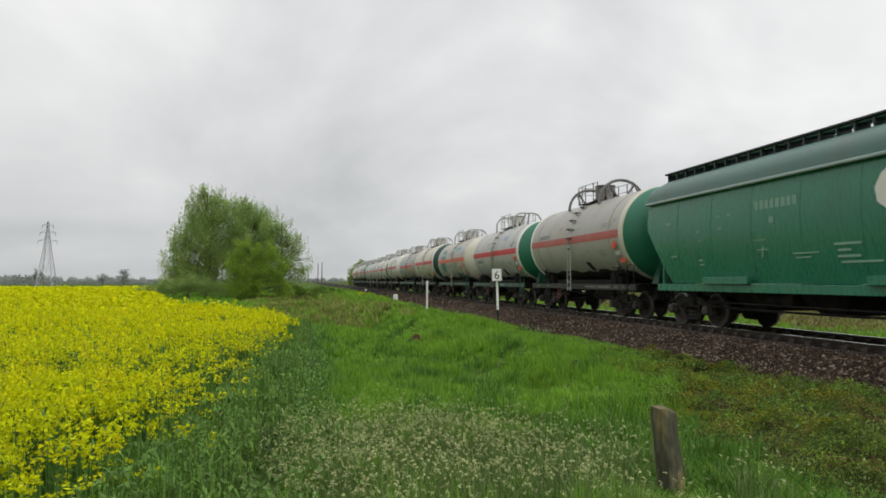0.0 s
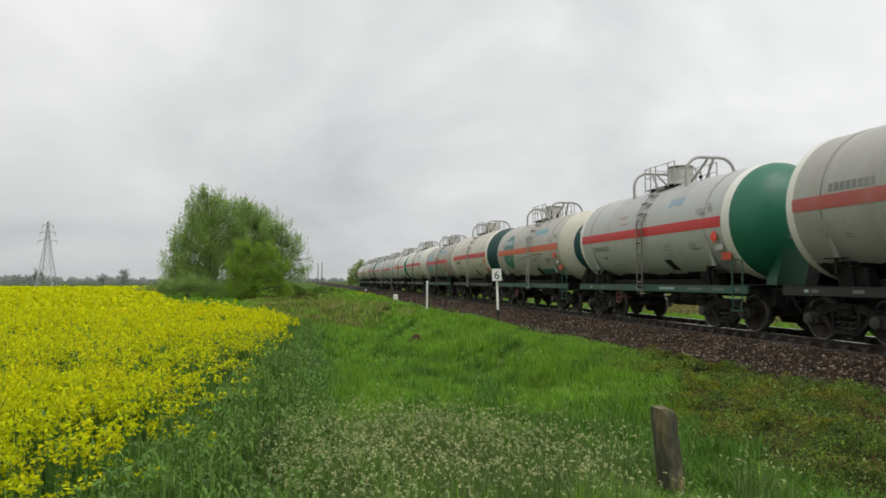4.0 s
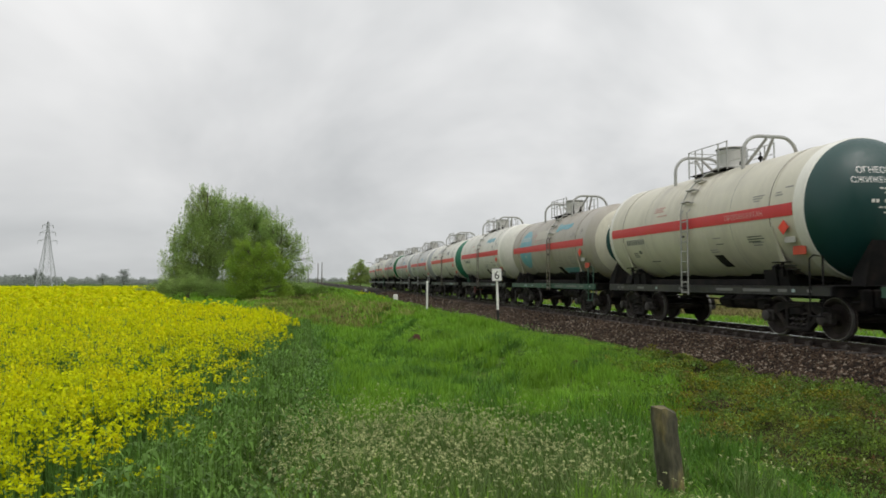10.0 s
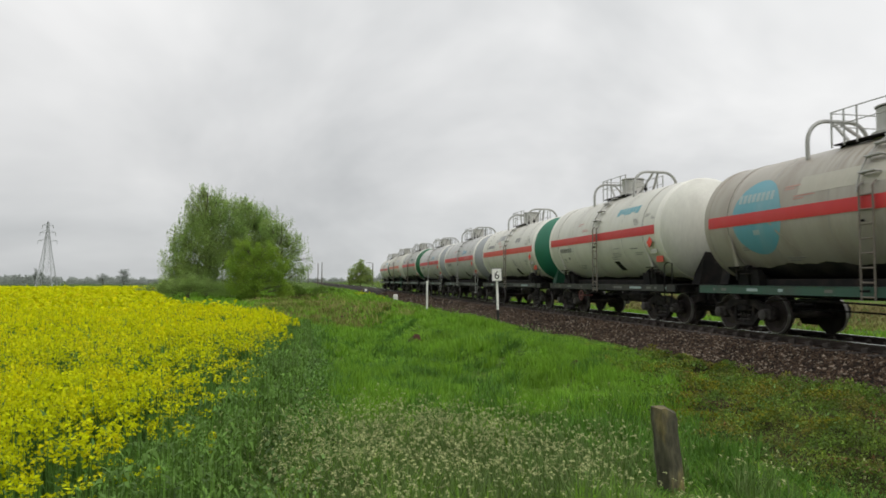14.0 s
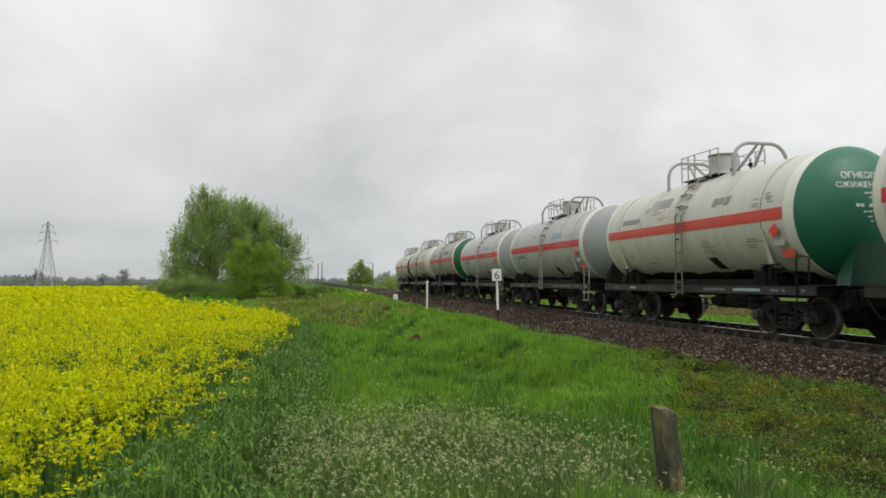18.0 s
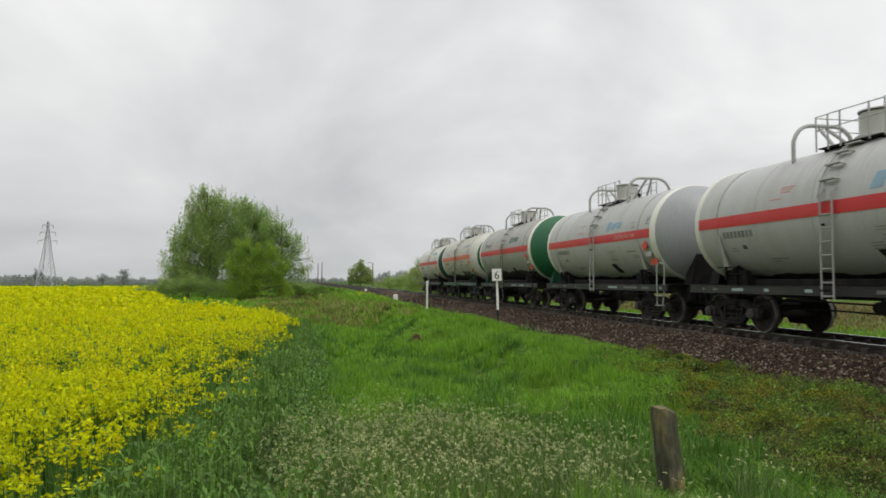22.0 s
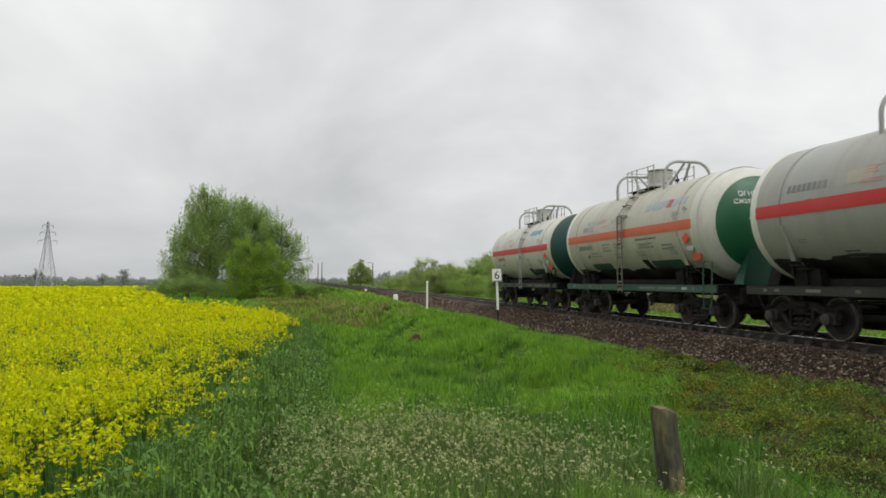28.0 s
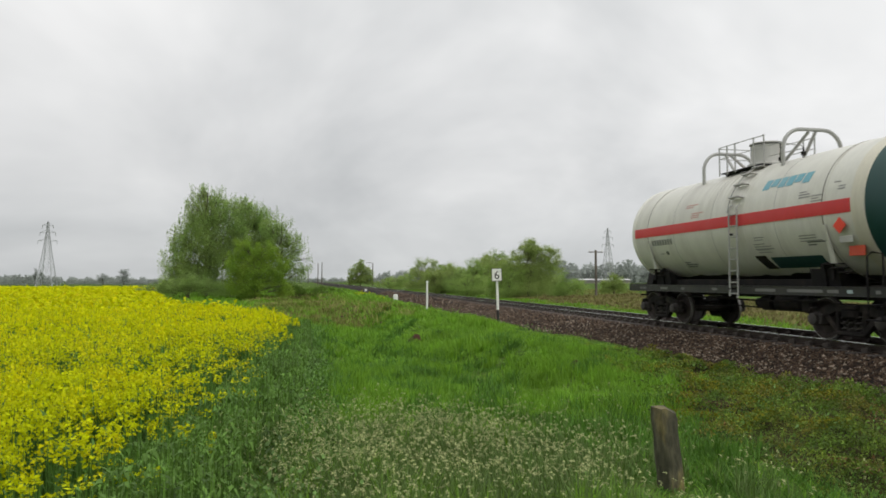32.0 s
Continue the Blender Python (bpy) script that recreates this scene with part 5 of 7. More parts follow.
def posts():
    z = float(ground_z(3.40, 5.92))
    g = Geo()
    # a square concrete post, chipped and slanting at the top, leaning a little
    w = 0.092
    ring = [(-w, -w * 0.8), (-w * 0.7, -w), (w * 0.8, -w), (w, -w * 0.7), (w, w * 0.8), (w * 0.8, w), (-w * 0.8, w), (-w, w * 0.8)]
    rows = []
    for k, (zz, s) in enumerate(((-0.25, 1.02), (0.05, 1.0), (0.28, 1.03), (0.5, 0.97), (0.68, 1.0), (0.76, 0.94))):
        for i, (a, b) in enumerate(ring):
            j = 1 + 0.05 * math.sin(i * 2.7 + k * 1.9)
            top = (0.05 * (a / w) * -0.4 + 0.02 * math.sin(i * 2.2)) if k == 5 else 0
            rows.append((a * s * j - 0.115 * zz, b * s * j, zz + top))
    n = 8
    fs = [(k * n + i, k * n + (i + 1) % n, (k + 1) * n + (i + 1) % n, (k + 1) * n + i) for k in range(5) for i in range(n)]
    rows.append((-0.09, 0, 0.80))
    fs += [(5 * n + i, 5 * n + (i + 1) % n, len(rows) - 1) for i in range(n)]
    g.add(rows, fs)
    tagged(part("concrete_post", g, LICHEN, at=Matrix.Translation((3.40, 5.92, z)) @ pose(0, 0, 0, 0, 0, 14), smooth=50), "short weathered concrete post with brown lichen in the grass", "post")

    x, y = 8.6, 29.77
    z = float(ground_z(x, y))
    sp = thing("distance_sign", Matrix.Translation((x, y, z)) @ pose(0, 0, 0, 0, -1.6, -16), "white railway distance post with a square numbered board", "sign")
    h = 1.9 - z
    part("lower_pole", Geo().lathe([(-0.1, 0.055), (0.66, 0.055)], axis="z", seg=14), POSTBLACK, sp, "black-painted foot of the pole")
    part("pole", Geo().lathe([(0.66, 0.057), (h - 0.05, 0.055), (h - 0.04, 0.01)], axis="z", seg=14), WHITE, sp, "white-painted pole")
    bd = part("board", Geo().box((0, -0.075, h - 0.3), (0.46, 0.03, 0.58), 0.02), WHITE, sp, "white board with a black rim")
    part("board_rim", Geo().tube([(-0.225, -0.09, h - 0.585), (0.225, -0.09, h - 0.585), (0.225, -0.09, h - 0.015), (-0.225, -0.09, h - 0.015)], 0.016, 6, closed=True), POSTBLACK, bd)
    part("numeral", letters("6", 0.52, lambda u, v: (u, -0.096, h - 0.485 + v)), POSTBLACK, bd, "black numeral")

    x, y = 8.58, 48.13
    z = float(ground_z(x, y))
    mp = thing("marker_post", Matrix.Translation((x, y, z)), "slim white marker post beside the track", "post")
    part("pole", Geo().lathe([(-0.1, 0.07), (1.29 - z, 0.065), (1.30 - z, 0.01)], axis="z", seg=12), WHITE, mp)
    part("cap", Geo().box((0, 0, 1.25 - z), (0.2, 0.16, 0.06), 0.01), WHITE, mp)

    for x, y, hh, w in ((8.46, 64.8, 0.8, 0.42), (10.2, 118.0, 0.5, 0.4)):
        z = float(ground_z(x, y))
        tagged(part("marker_stone", Geo().box((x, y, z + hh / 2 - 0.05), (w, w * 0.7, hh + 0.1), 0.05), WHITE), "low white-painted marker stone in the grass", "marker stone", "marker stones beside the track")

    def pole(x, y, top, r, arms, label):
        z = float(ground_z(x, y))
        p = thing("utility_pole", Matrix.Translation((x, y, z)), label, "pole")
        part("mast", Geo().lathe([(-0.2, r * 1.2), (top - z, r), (top - z + 0.02, 0.01)], axis="z", seg=10), WOODPOLE, p)
        for k in range(arms):
            a = part("crossarm", Geo().box((0, 0, top - z - 0.25 - 0.5 * k), (2.0, 0.12, 0.12), 0.02), WOODPOLE, p)
            for dx in (-0.85, 0.85):
                part("insulator", Geo().lathe([(0, 0.05), (0.2, 0.06), (0.22, 0.01)], axis="z", seg=8, c=(dx, 0, top - z - 0.19 - 0.5 * k)), WHITE, a)

    pole(35.9, 79.9, 5.2, 0.14, 1, "dark wooden utility pole with one crossarm behind the track")
    pole(6.8, 300.0, 9.4, 0.17, 0, "slim distant wooden pole beside the line")
    pole(5.1, 300.0, 9.0, 0.17, 0, "slim distant wooden pole beside the line")
    pole(1.5, 480.0, 9.4, 0.2, 0, "slim distant wooden pole beside the line")
    x, y = 23.4, 242.0
    z = float(ground_z(x, y))
    lp = thing("street_lamp", Matrix.Translation((x, y, z)), "dark lamp post with a short arm beside the line", "street lamp")
    part("mast", Geo().lathe([(-0.2, 0.2), (8.4, 0.14), (8.42, 0.01)], axis="z", seg=8), WOODPOLE, lp)
    part("arm", Geo().tube([(0, 0, 8.0), (-0.6, 0, 8.4), (-1.6, 0, 8.5)], 0.1, 6), WOODPOLE, lp)
    part("lamp_head", Geo().box((-1.9, 0, 8.48), (0.9, 0.4, 0.22), 0.06), GALV, lp)


def pylon(x, y, height, base):
    z = float(ground_z(x, y))
    p = thing("lattice_pylon", Matrix.Translation((x, y, z)), "grey steel lattice power pylon far across the fields", "pylon", "power pylons")
    levels = [0, 0.16, 0.30, 0.42, 0.53, 0.63, 0.72, 0.80, 0.88, 0.94, 1.0]
    width = lambda t: base * (1 - t) ** 1.25 * 0.5 + 0.22
    for sx, sy in ((-1, -1), (1, -1), (1, 1), (-1, 1)):
        part("leg", Geo().tube([(sx * width(t), sy * width(t), t * height) for t in levels], 0.15, 4), GALV, p)
    g = Geo()
    for a, b in zip(levels[:-1], levels[1:]):
        wa, wb = width(a), width(b)
        for (ax, ay), (bx, by) in (((-1, -1), (1, -1)), ((1, -1), (1, 1)), ((1, 1), (-1, 1)), ((-1, 1), (-1, -1))):
            g.tube([(ax * wa, ay * wa, a * height), (bx * wb, by * wb, b * height)], 0.07, 4)
            g.tube([(bx * wa, by * wa, a * height), (ax * wb, ay * wb, b * height)], 0.07, 4)
            g.tube([(ax * wa, ay * wa, a * height), (bx * wa, by * wa, a * height)], 0.07, 4)
    part("bracing", g, GALV, p)["kind"] = "stuff"
    for t, w in ((0.70, 4.2), (0.83, 3.4), (0.94, 2.4)):
        g = Geo()
        g.tube([(-w, 0, t * height), (w, 0, t * height)], 0.12, 4)
        g.tube([(-w, 0, t * height), (0, 0, t * height + 1.3), (w, 0, t * height)], 0.10, 4)
        arm = part("crossarm", g, GALV, p)
        for s in (-1, 1):
            part("insulator", Geo().lathe([(0, 0.08), (-0.4, 0.14), (-0.8, 0.1), (-1.2, 0.14), (-1.5, 0.05)], axis="z", seg=6, c=(s * w * 0.96, 0, t * height)), GALV, arm)


posts()
pylon(-116.6, 340.0, 29.8, 6.6)
pylon(188.0, 400.0, 36.0, 7.5)
sleepers()

# ---- plants ----
MOSS = mat("low_herbs", (0.115, 0.19, 0.018), 0.8, var=0.55, scale=1.7, fine=5.0, island=0.4, tint=(0.15, 0.12, 0.022), amount=0.75, transl=0.3, tint_lo=0.45, tint_hi=0.62)
YELLOWMOSS = mat("yellow_green_moss", (0.20, 0.205, 0.018), 0.8, var=0.35, scale=2.0, fine=9.0, island=0.4, tint=(0.17, 0.14, 0.03), amount=0.7, transl=0.25, spec=0.1)
HERB = mat("leafy_mounds", (0.115, 0.215, 0.02), 0.75, var=0.35, scale=1.6, fine=6.0, island=0.45, tint=(0.17, 0.20, 0.025), amount=0.8, transl=0.3)
BROWNHERB = mat("withered_herbs", (0.145, 0.088, 0.028), 0.85, var=0.3, scale=1.5, fine=8.0, island=0.45)
EARTH = mat("dark_earth", (0.035, 0.034, 0.013), 0.95, spec=0.03, var=0.35, scale=1.5, fine=20.0, bump=0.8)
WEED = mat("weed_stems", (0.125, 0.20, 0.045), 0.7, var=0.25, scale=1.0, fine=6.0, island=0.3, transl=0.25)
WEEDHEAD = mat("pale_flower_heads", (0.37, 0.40, 0.17), 0.8, var=0.15, scale=1.0, fine=6.0, island=0.35, transl=0.25)
DARKLEAF = mat("shaded_herbs", (0.125, 0.235, 0.05), 0.7, var=0.4, scale=0.8, fine=6.0, island=0.35, transl=0.25)
OLIVE = mat("olive_grass", (0.20, 0.24, 0.055), 0.8, var=0.3, scale=0.25, fine=2.0, island=0.35, tint=(0.24, 0.19, 0.085), amount=0.9, transl=0.3, spec=0.15)
DRYMEADOW = mat("dry_meadow_grass", (0.20, 0.165, 0.075), 0.85, var=0.25, scale=0.2, fine=2.0, island=0.3, tint=(0.17, 0.19, 0.06), amount=0.6, transl=0.3, spec=0.05)
DRYREED = mat("dry_brown_reeds", (0.17, 0.13, 0.06), 0.9, var=0.25, scale=1.0, fine=6.0, island=0.35)
CANOPY = mat("rape_canopy", (0.42, 0.36, 0.01), 0.8, spec=0.1, var=0.3, scale=0.6, fine=5.0, tint=(0.10, 0.15, 0.02), amount=0.6, tint_lo=0.5, tint_hi=0.7)


def blade(h, w, lean, x0=0.0, y0=0.0, turn=0.0):
    """One grass blade as three triangles."""
    p = np.array([(-w / 2, 0, 0), (w / 2, 0, 0), (-w * 0.4, lean * 0.3, h * 0.55), (w * 0.4, lean * 0.3, h * 0.55), (0, lean, h)])
    c, s = math.cos(turn), math.sin(turn)
    q = p.copy()
    q[:, 0], q[:, 1] = p[:, 0] * c - p[:, 1] * s + x0, p[:, 0] * s + p[:, 1] * c + y0
    return q, np.array([(0, 1, 3), (0, 3, 2), (2, 3, 4)])


def join(pieces):
    vs, fs, o = [], [], 0
    for v, f in pieces:
        vs.append(v)
        fs.append(np.asarray(f) + o)
        o += len(v)
    return np.concatenate(vs), np.concatenate(fs)


def tuft(n, h, w, lean, spread, seed):
    r = random.Random(seed)
    return join([blade(h * r.uniform(0.5, 1.0), w * r.uniform(0.7, 1.2), lean * r.uniform(0.2, 1.1), r.uniform(-spread, spread), r.uniform(-spread, spread), r.uniform(0, math.tau)) for _ in range(n)])


def flakes(points, size, seed, flat=0.0, tall=1.0):
    """A small two-triangle leaf or petal at each point, turned at random."""
    r = np.random.RandomState(seed)
    n = len(points)
    a = r.normal(size=(n, 3))
    a[:, 2] *= 1 - flat
    a /= np.linalg.norm(a, axis=1, keepdims=True)
    b = np.cross(a, r.normal(size=(n, 3)))
    b[:, 2] *= tall
    b /= np.linalg.norm(b, axis=1, keepdims=True)
    s = (np.asarray(size) * r.uniform(0.65, 1.25, n))[:, None]
    P = np.asarray(points)
    v = np.stack([P - a * s * 0.5, P - b * s * 0.9 * tall, P + a * s * 0.5, P + b * s * 0.9 * tall], 1)
    i = np.arange(n)[:, None] * 4
    f = np.concatenate([np.concatenate([i, i + 1, i + 2], 1), np.concatenate([i, i + 2, i + 3], 1)])
    return v.reshape(-1, 3), f


def rape_edge(y):
    return np.interp(y, [0, 4, 6, 9, 14, 20, 25, 28, 32, 40, 60, 80, 110, 170, 300], [-1.0, -1.02, -1.0, -0.66, -0.5, -0.4, -0.35, -0.9, -2.6, -6.8, -12, -16, -22.5, -35, -62])


def field_points(y0, y1, per, margin=0.0, wide=1.0):
    """Places in the rape field between two distances, inside its edge."""
    n = int((y1 - y0) * (0.42 * y1 + 3) * wide * per * 1.15)
    y = np.sqrt(NP.uniform(y0 ** 2, y1 ** 2, n))
    left = -(0.43 * y + 2.5) * wide
    x = left + (rape_edge(y) - left) * NP.uniform(0, 1, n)
    want = int(np.sum(np.maximum(0, rape_edge(np.linspace(y0, y1, 60)) + (0.43 * np.linspace(y0, y1, 60) + 2.5) * wide)) * (y1 - y0) / 60 * per)
    keep = NP.permutation(n)[:want] if want < n else np.arange(n)
    return x[keep] + NP.normal(0, 0.12, len(keep)), y[keep]


def rape_field():
    # near plants: stems and leaves, and racemes of separate flowers; three shapes of each
    greens, golds = [], []
    og = oy = 0

    def put(store, v, f, o):
        store.append((v, f + o))
        return o + len(v)

    def plant(seed, racemes, flowers, leaves, size, broad=1.0):
        r = random.Random(seed)
        gp, fl = [], []
        gp.append(blade(1.0, 0.02, 0.05))
        gp.append(blade(1.0, 0.02, 0.05, 0, 0, 1.57))
        for k in range(leaves):
            z = r.uniform(0.18, 0.85)
            a = r.uniform(0, math.tau)
            L, w = r.uniform(0.06, 0.15) * (1.3 - z * 0.6) * (0.5 + 0.5 * broad), r.uniform(0.008, 0.022) * broad
            c, s = math.cos(a), math.sin(a)
            dz = r.uniform(-0.08, 0.12)
            q = np.array([(0, 0, z), (L * 0.5 * c - w * s, L * 0.5 * s + w * c, z + 0.04), (L * 0.5 * c + w * s, L * 0.5 * s - w * c, z + 0.04), (L * c, L * s, z + dz)])
            gp.append((q, np.array([(0, 2, 1), (1, 2, 3)])))
        for k in range(racemes):
            a, d = r.uniform(0, math.tau), r.uniform(0.02, 0.17)
            top = r.uniform(0.78, 1.07)
            bx, by = d * math.cos(a), d * math.sin(a)
            bl = blade(0.35, 0.012, 0.0)
            bl[0][:, 2] += top - 0.4
            bl[0][:, 0] += bx * 0.85
            bl[0][:, 1] += by * 0.85
            gp.append(bl)
            pts = []
            for j in range(flowers):
                h = r.uniform(0, 1)
                rad = 0.04 * math.sin(0.35 + 2.5 * h) ** 0.7
                b = r.uniform(0, math.tau)
                pts.append((bx + rad * math.cos(b), by + rad * math.sin(b), top - 0.10 + 0.11 * h))
            fl.append(flakes(np.array(pts), size, seed * 31 + k, 0.3))
        return join(gp), join(fl)

    kinds = {}
    for y0, y1, per, rac, flo, lea, size in ((2.9, 9, 34, 5, 20, 13, 0.0215), (9, 17, 19, 4, 9, 9, 0.028), (17, 30, 12, 4, 5, 5, 0.045), (30, 55, 7, 4, 3, 1, 0.095), (55, 100, 1.8, 4, 3, 0, 0.22), (100, 150, 0.6, 4, 3, 0, 0.34)):
        x, y = field_points(y0, y1, per)
        z = ground_z(x, y)
        top = 0.24 + 0.10 * np.sin(x * 0.8 + 1.1 * np.sin(y * 0.35)) * np.cos(y * 0.6) + NP.normal(0, 0.07, len(x)) - 0.2 * smoothstep(30, 110, y)
        near_edge = smoothstep(0.0, 1.1, rape_edge(y) - x)
        h = (top - z) * (0.78 + 0.22 * near_edge)
        bare = NP.uniform(0, 1, len(x)) < np.maximum(0.04 + 0.8 * (1 - near_edge) * smoothstep(30, 16, y), smoothstep(4.3, 3.7, y + 0.25 * x + 0.3))
        for k in range(3):
            m = np.arange(len(x)) % 3 == k
            (gv, gf), (fv, ff) = plant(50 + k + int(y0 * 10), rac, flo, lea, size)
            pos = np.stack([x, y, z], -1)[m]
            rz = NP.uniform(0, math.tau, m.sum())
            wd = NP.uniform(0.85, 1.25, m.sum()) * (1.0 if y1 < 50 else 1.6)
            sz = np.stack([wd, wd, h[m]], -1)
            v, f = scatter(gv, gf, pos, rz, sz)
            og = put(greens, v, f, og)
            fm = ~bare[m]
            v, f = scatter(fv, ff, pos[fm], rz[fm], sz[fm])
            oy = put(golds, v, f, oy)
    # the field goes on beside and behind the standpoint
    n = 760
    x, y = NP.uniform(-7.0, -1.0, n), NP.uniform(-6.0, 2.4, n)
    z = ground_z(x, y)
    for k in range(2):
        m = np.arange(n) % 2 == k
        (gv, gf), (fv, ff) = plant(700 + k, 5, 9, 8, 0.032)
        sz = np.stack([np.full(m.sum(), 1.2), np.full(m.sum(), 1.2), 0.24 + NP.normal(0, 0.06, m.sum()) - z[m]], -1)
        rz = NP.uniform(0, math.tau, m.sum())
        v, f = scatter(gv, gf, np.stack([x, y, z], -1)[m], rz, sz)
        og = put(greens, v, f, og)
        v, f = scatter(fv, ff, np.stack([x, y, z], -1)[m], rz, sz)
        oy = put(golds, v, f, oy)
    # leafy green skirt along the edge
    skirt = []
    n = 3000
    y = 3.0 + 22 * NP.uniform(0, 1, n) ** 1.5
    x = rape_edge(y) + NP.uniform(-0.4, 0.55, n) - 1.5 * NP.uniform(0, 1, n) * (y < 4.2)
    z = ground_z(x, y)
    for k in range(3):
        (gv, gf), _ = plant(900 + k, 2, 1, 28, 0.02, 1.25)
        m = np.arange(n) % 3 == k
        sz = NP.uniform(0.3, 0.8, m.sum())
        v, f = scatter(gv, gf, np.stack([x, y, z], -1)[m], NP.uniform(0, math.tau, m.sum()), np.stack([sz, sz, sz], -1))
        skirt.append((v, f))
    stuff("rape_skirt", *join(skirt), SKIRT, "dark leafy plants without flowers along the crop edge", "crop")
    gv, gf = np.concatenate([a for a, b in greens]), np.concatenate([b for a, b in greens])
    fv, ff = np.concatenate([a for a, b in golds]), np.concatenate([b for a, b in golds])
    stuff("rape_stems", gv, gf, RAPE_GREEN, "blue-green stems and leaves of the rape field", "crop")
    stuff("rape_flowers", fv, ff, RAPE_FLOWER, "bright yellow flowers of the rape field", "crop")
    # the closed crop surface further off
    ys = np.concatenate([np.arange(14, 60, 1.0), np.linspace(60, 152, 40)])
    ts = np.linspace(0, 1, 40)
    Y, T = np.meshgrid(ys, ts, indexing="ij")
    left = -(0.62 * Y + 8)
    X = left + (rape_edge(Y) - 0.5 - left) * T
    Z = -0.15 - 0.12 * smoothstep(40, 14, Y) * 2 + 0.07 * np.sin(X * 2.1 + Y * 0.7) + 0.05 * np.sin(Y * 1.7 - X * 0.9) - 0.10 * smoothstep(40, 150, Y) - 0.5 * (T > 0.99)
    w = len(ts)
    i = np.arange(len(ys) - 1)[:, None] * w + np.arange(w - 1)[None]
    f = np.stack([i, i + 1, i + w + 1, i + w], -1).reshape(-1, 4)
    stuff("rape_canopy", np.stack([X, Y, Z], -1).reshape(-1, 3), f, CANOPY, "closed yellow crop surface of the far rape field", "crop")


def verge_points(y0, y1, per, x0=-0.8, x1=9.2):
    n = int((y1 - y0) * (x1 - x0) * per)
    x, y = NP.uniform(x0, x1, n), NP.uniform(y0, y1, n)
    m = x > rape_edge(y) + 0.1
    return x[m], y[m]


def herby(x, y):
    """How far the ground is the low brown-green herb carpet beside the ballast rather than grass."""
    edge = 1.2 + 0.42 * y + 0.35 * np.sin(y * 1.3) + 0.25 * np.sin(x * 2.3 + y * 2.1)
    edge = edge + 0.3 * np.sin(x * 4.3 - y * 3.1) * np.sin(y * 4.7)
    return smoothstep(-0.8, 1.0, x - edge) * smoothstep(4.2, 5.6, x) * smoothstep(19, 16.5, y)


def herb_lump(x, y):
    """Height of the cushions and mounds that the low herbs form."""
    a = np.sin(x * 4.1 + 1.3 * np.sin(y * 2.9)) * np.sin(y * 3.7 + 1.1 * np.sin(x * 2.3))
    b = np.sin(x * 8.3 - y * 5.1) * np.sin(y * 7.7 + x * 3.3)
    return 0.02 + 0.19 * np.clip(a + 0.4 * b + 0.1, 0, 1) ** 0.7


def weedy(x, y):
    """Patch of tall pale-headed weeds in the foreground."""
    r = ((x - 1.25) / 2.7) ** 2 + ((y - 5.9) / 3.3) ** 2 + 0.22 * np.sin(x * 2.2 + y * 1.3) * np.sin(y * 1.7 - x)
    return smoothstep(1.05, 0.6, r) * (1 - 0.72 * smoothstep(2.3, 3.3, x)) * (0.12 + 0.88 * smoothstep(4.3, 6.0, y + 0.3 * np.sin(x * 2.5)))


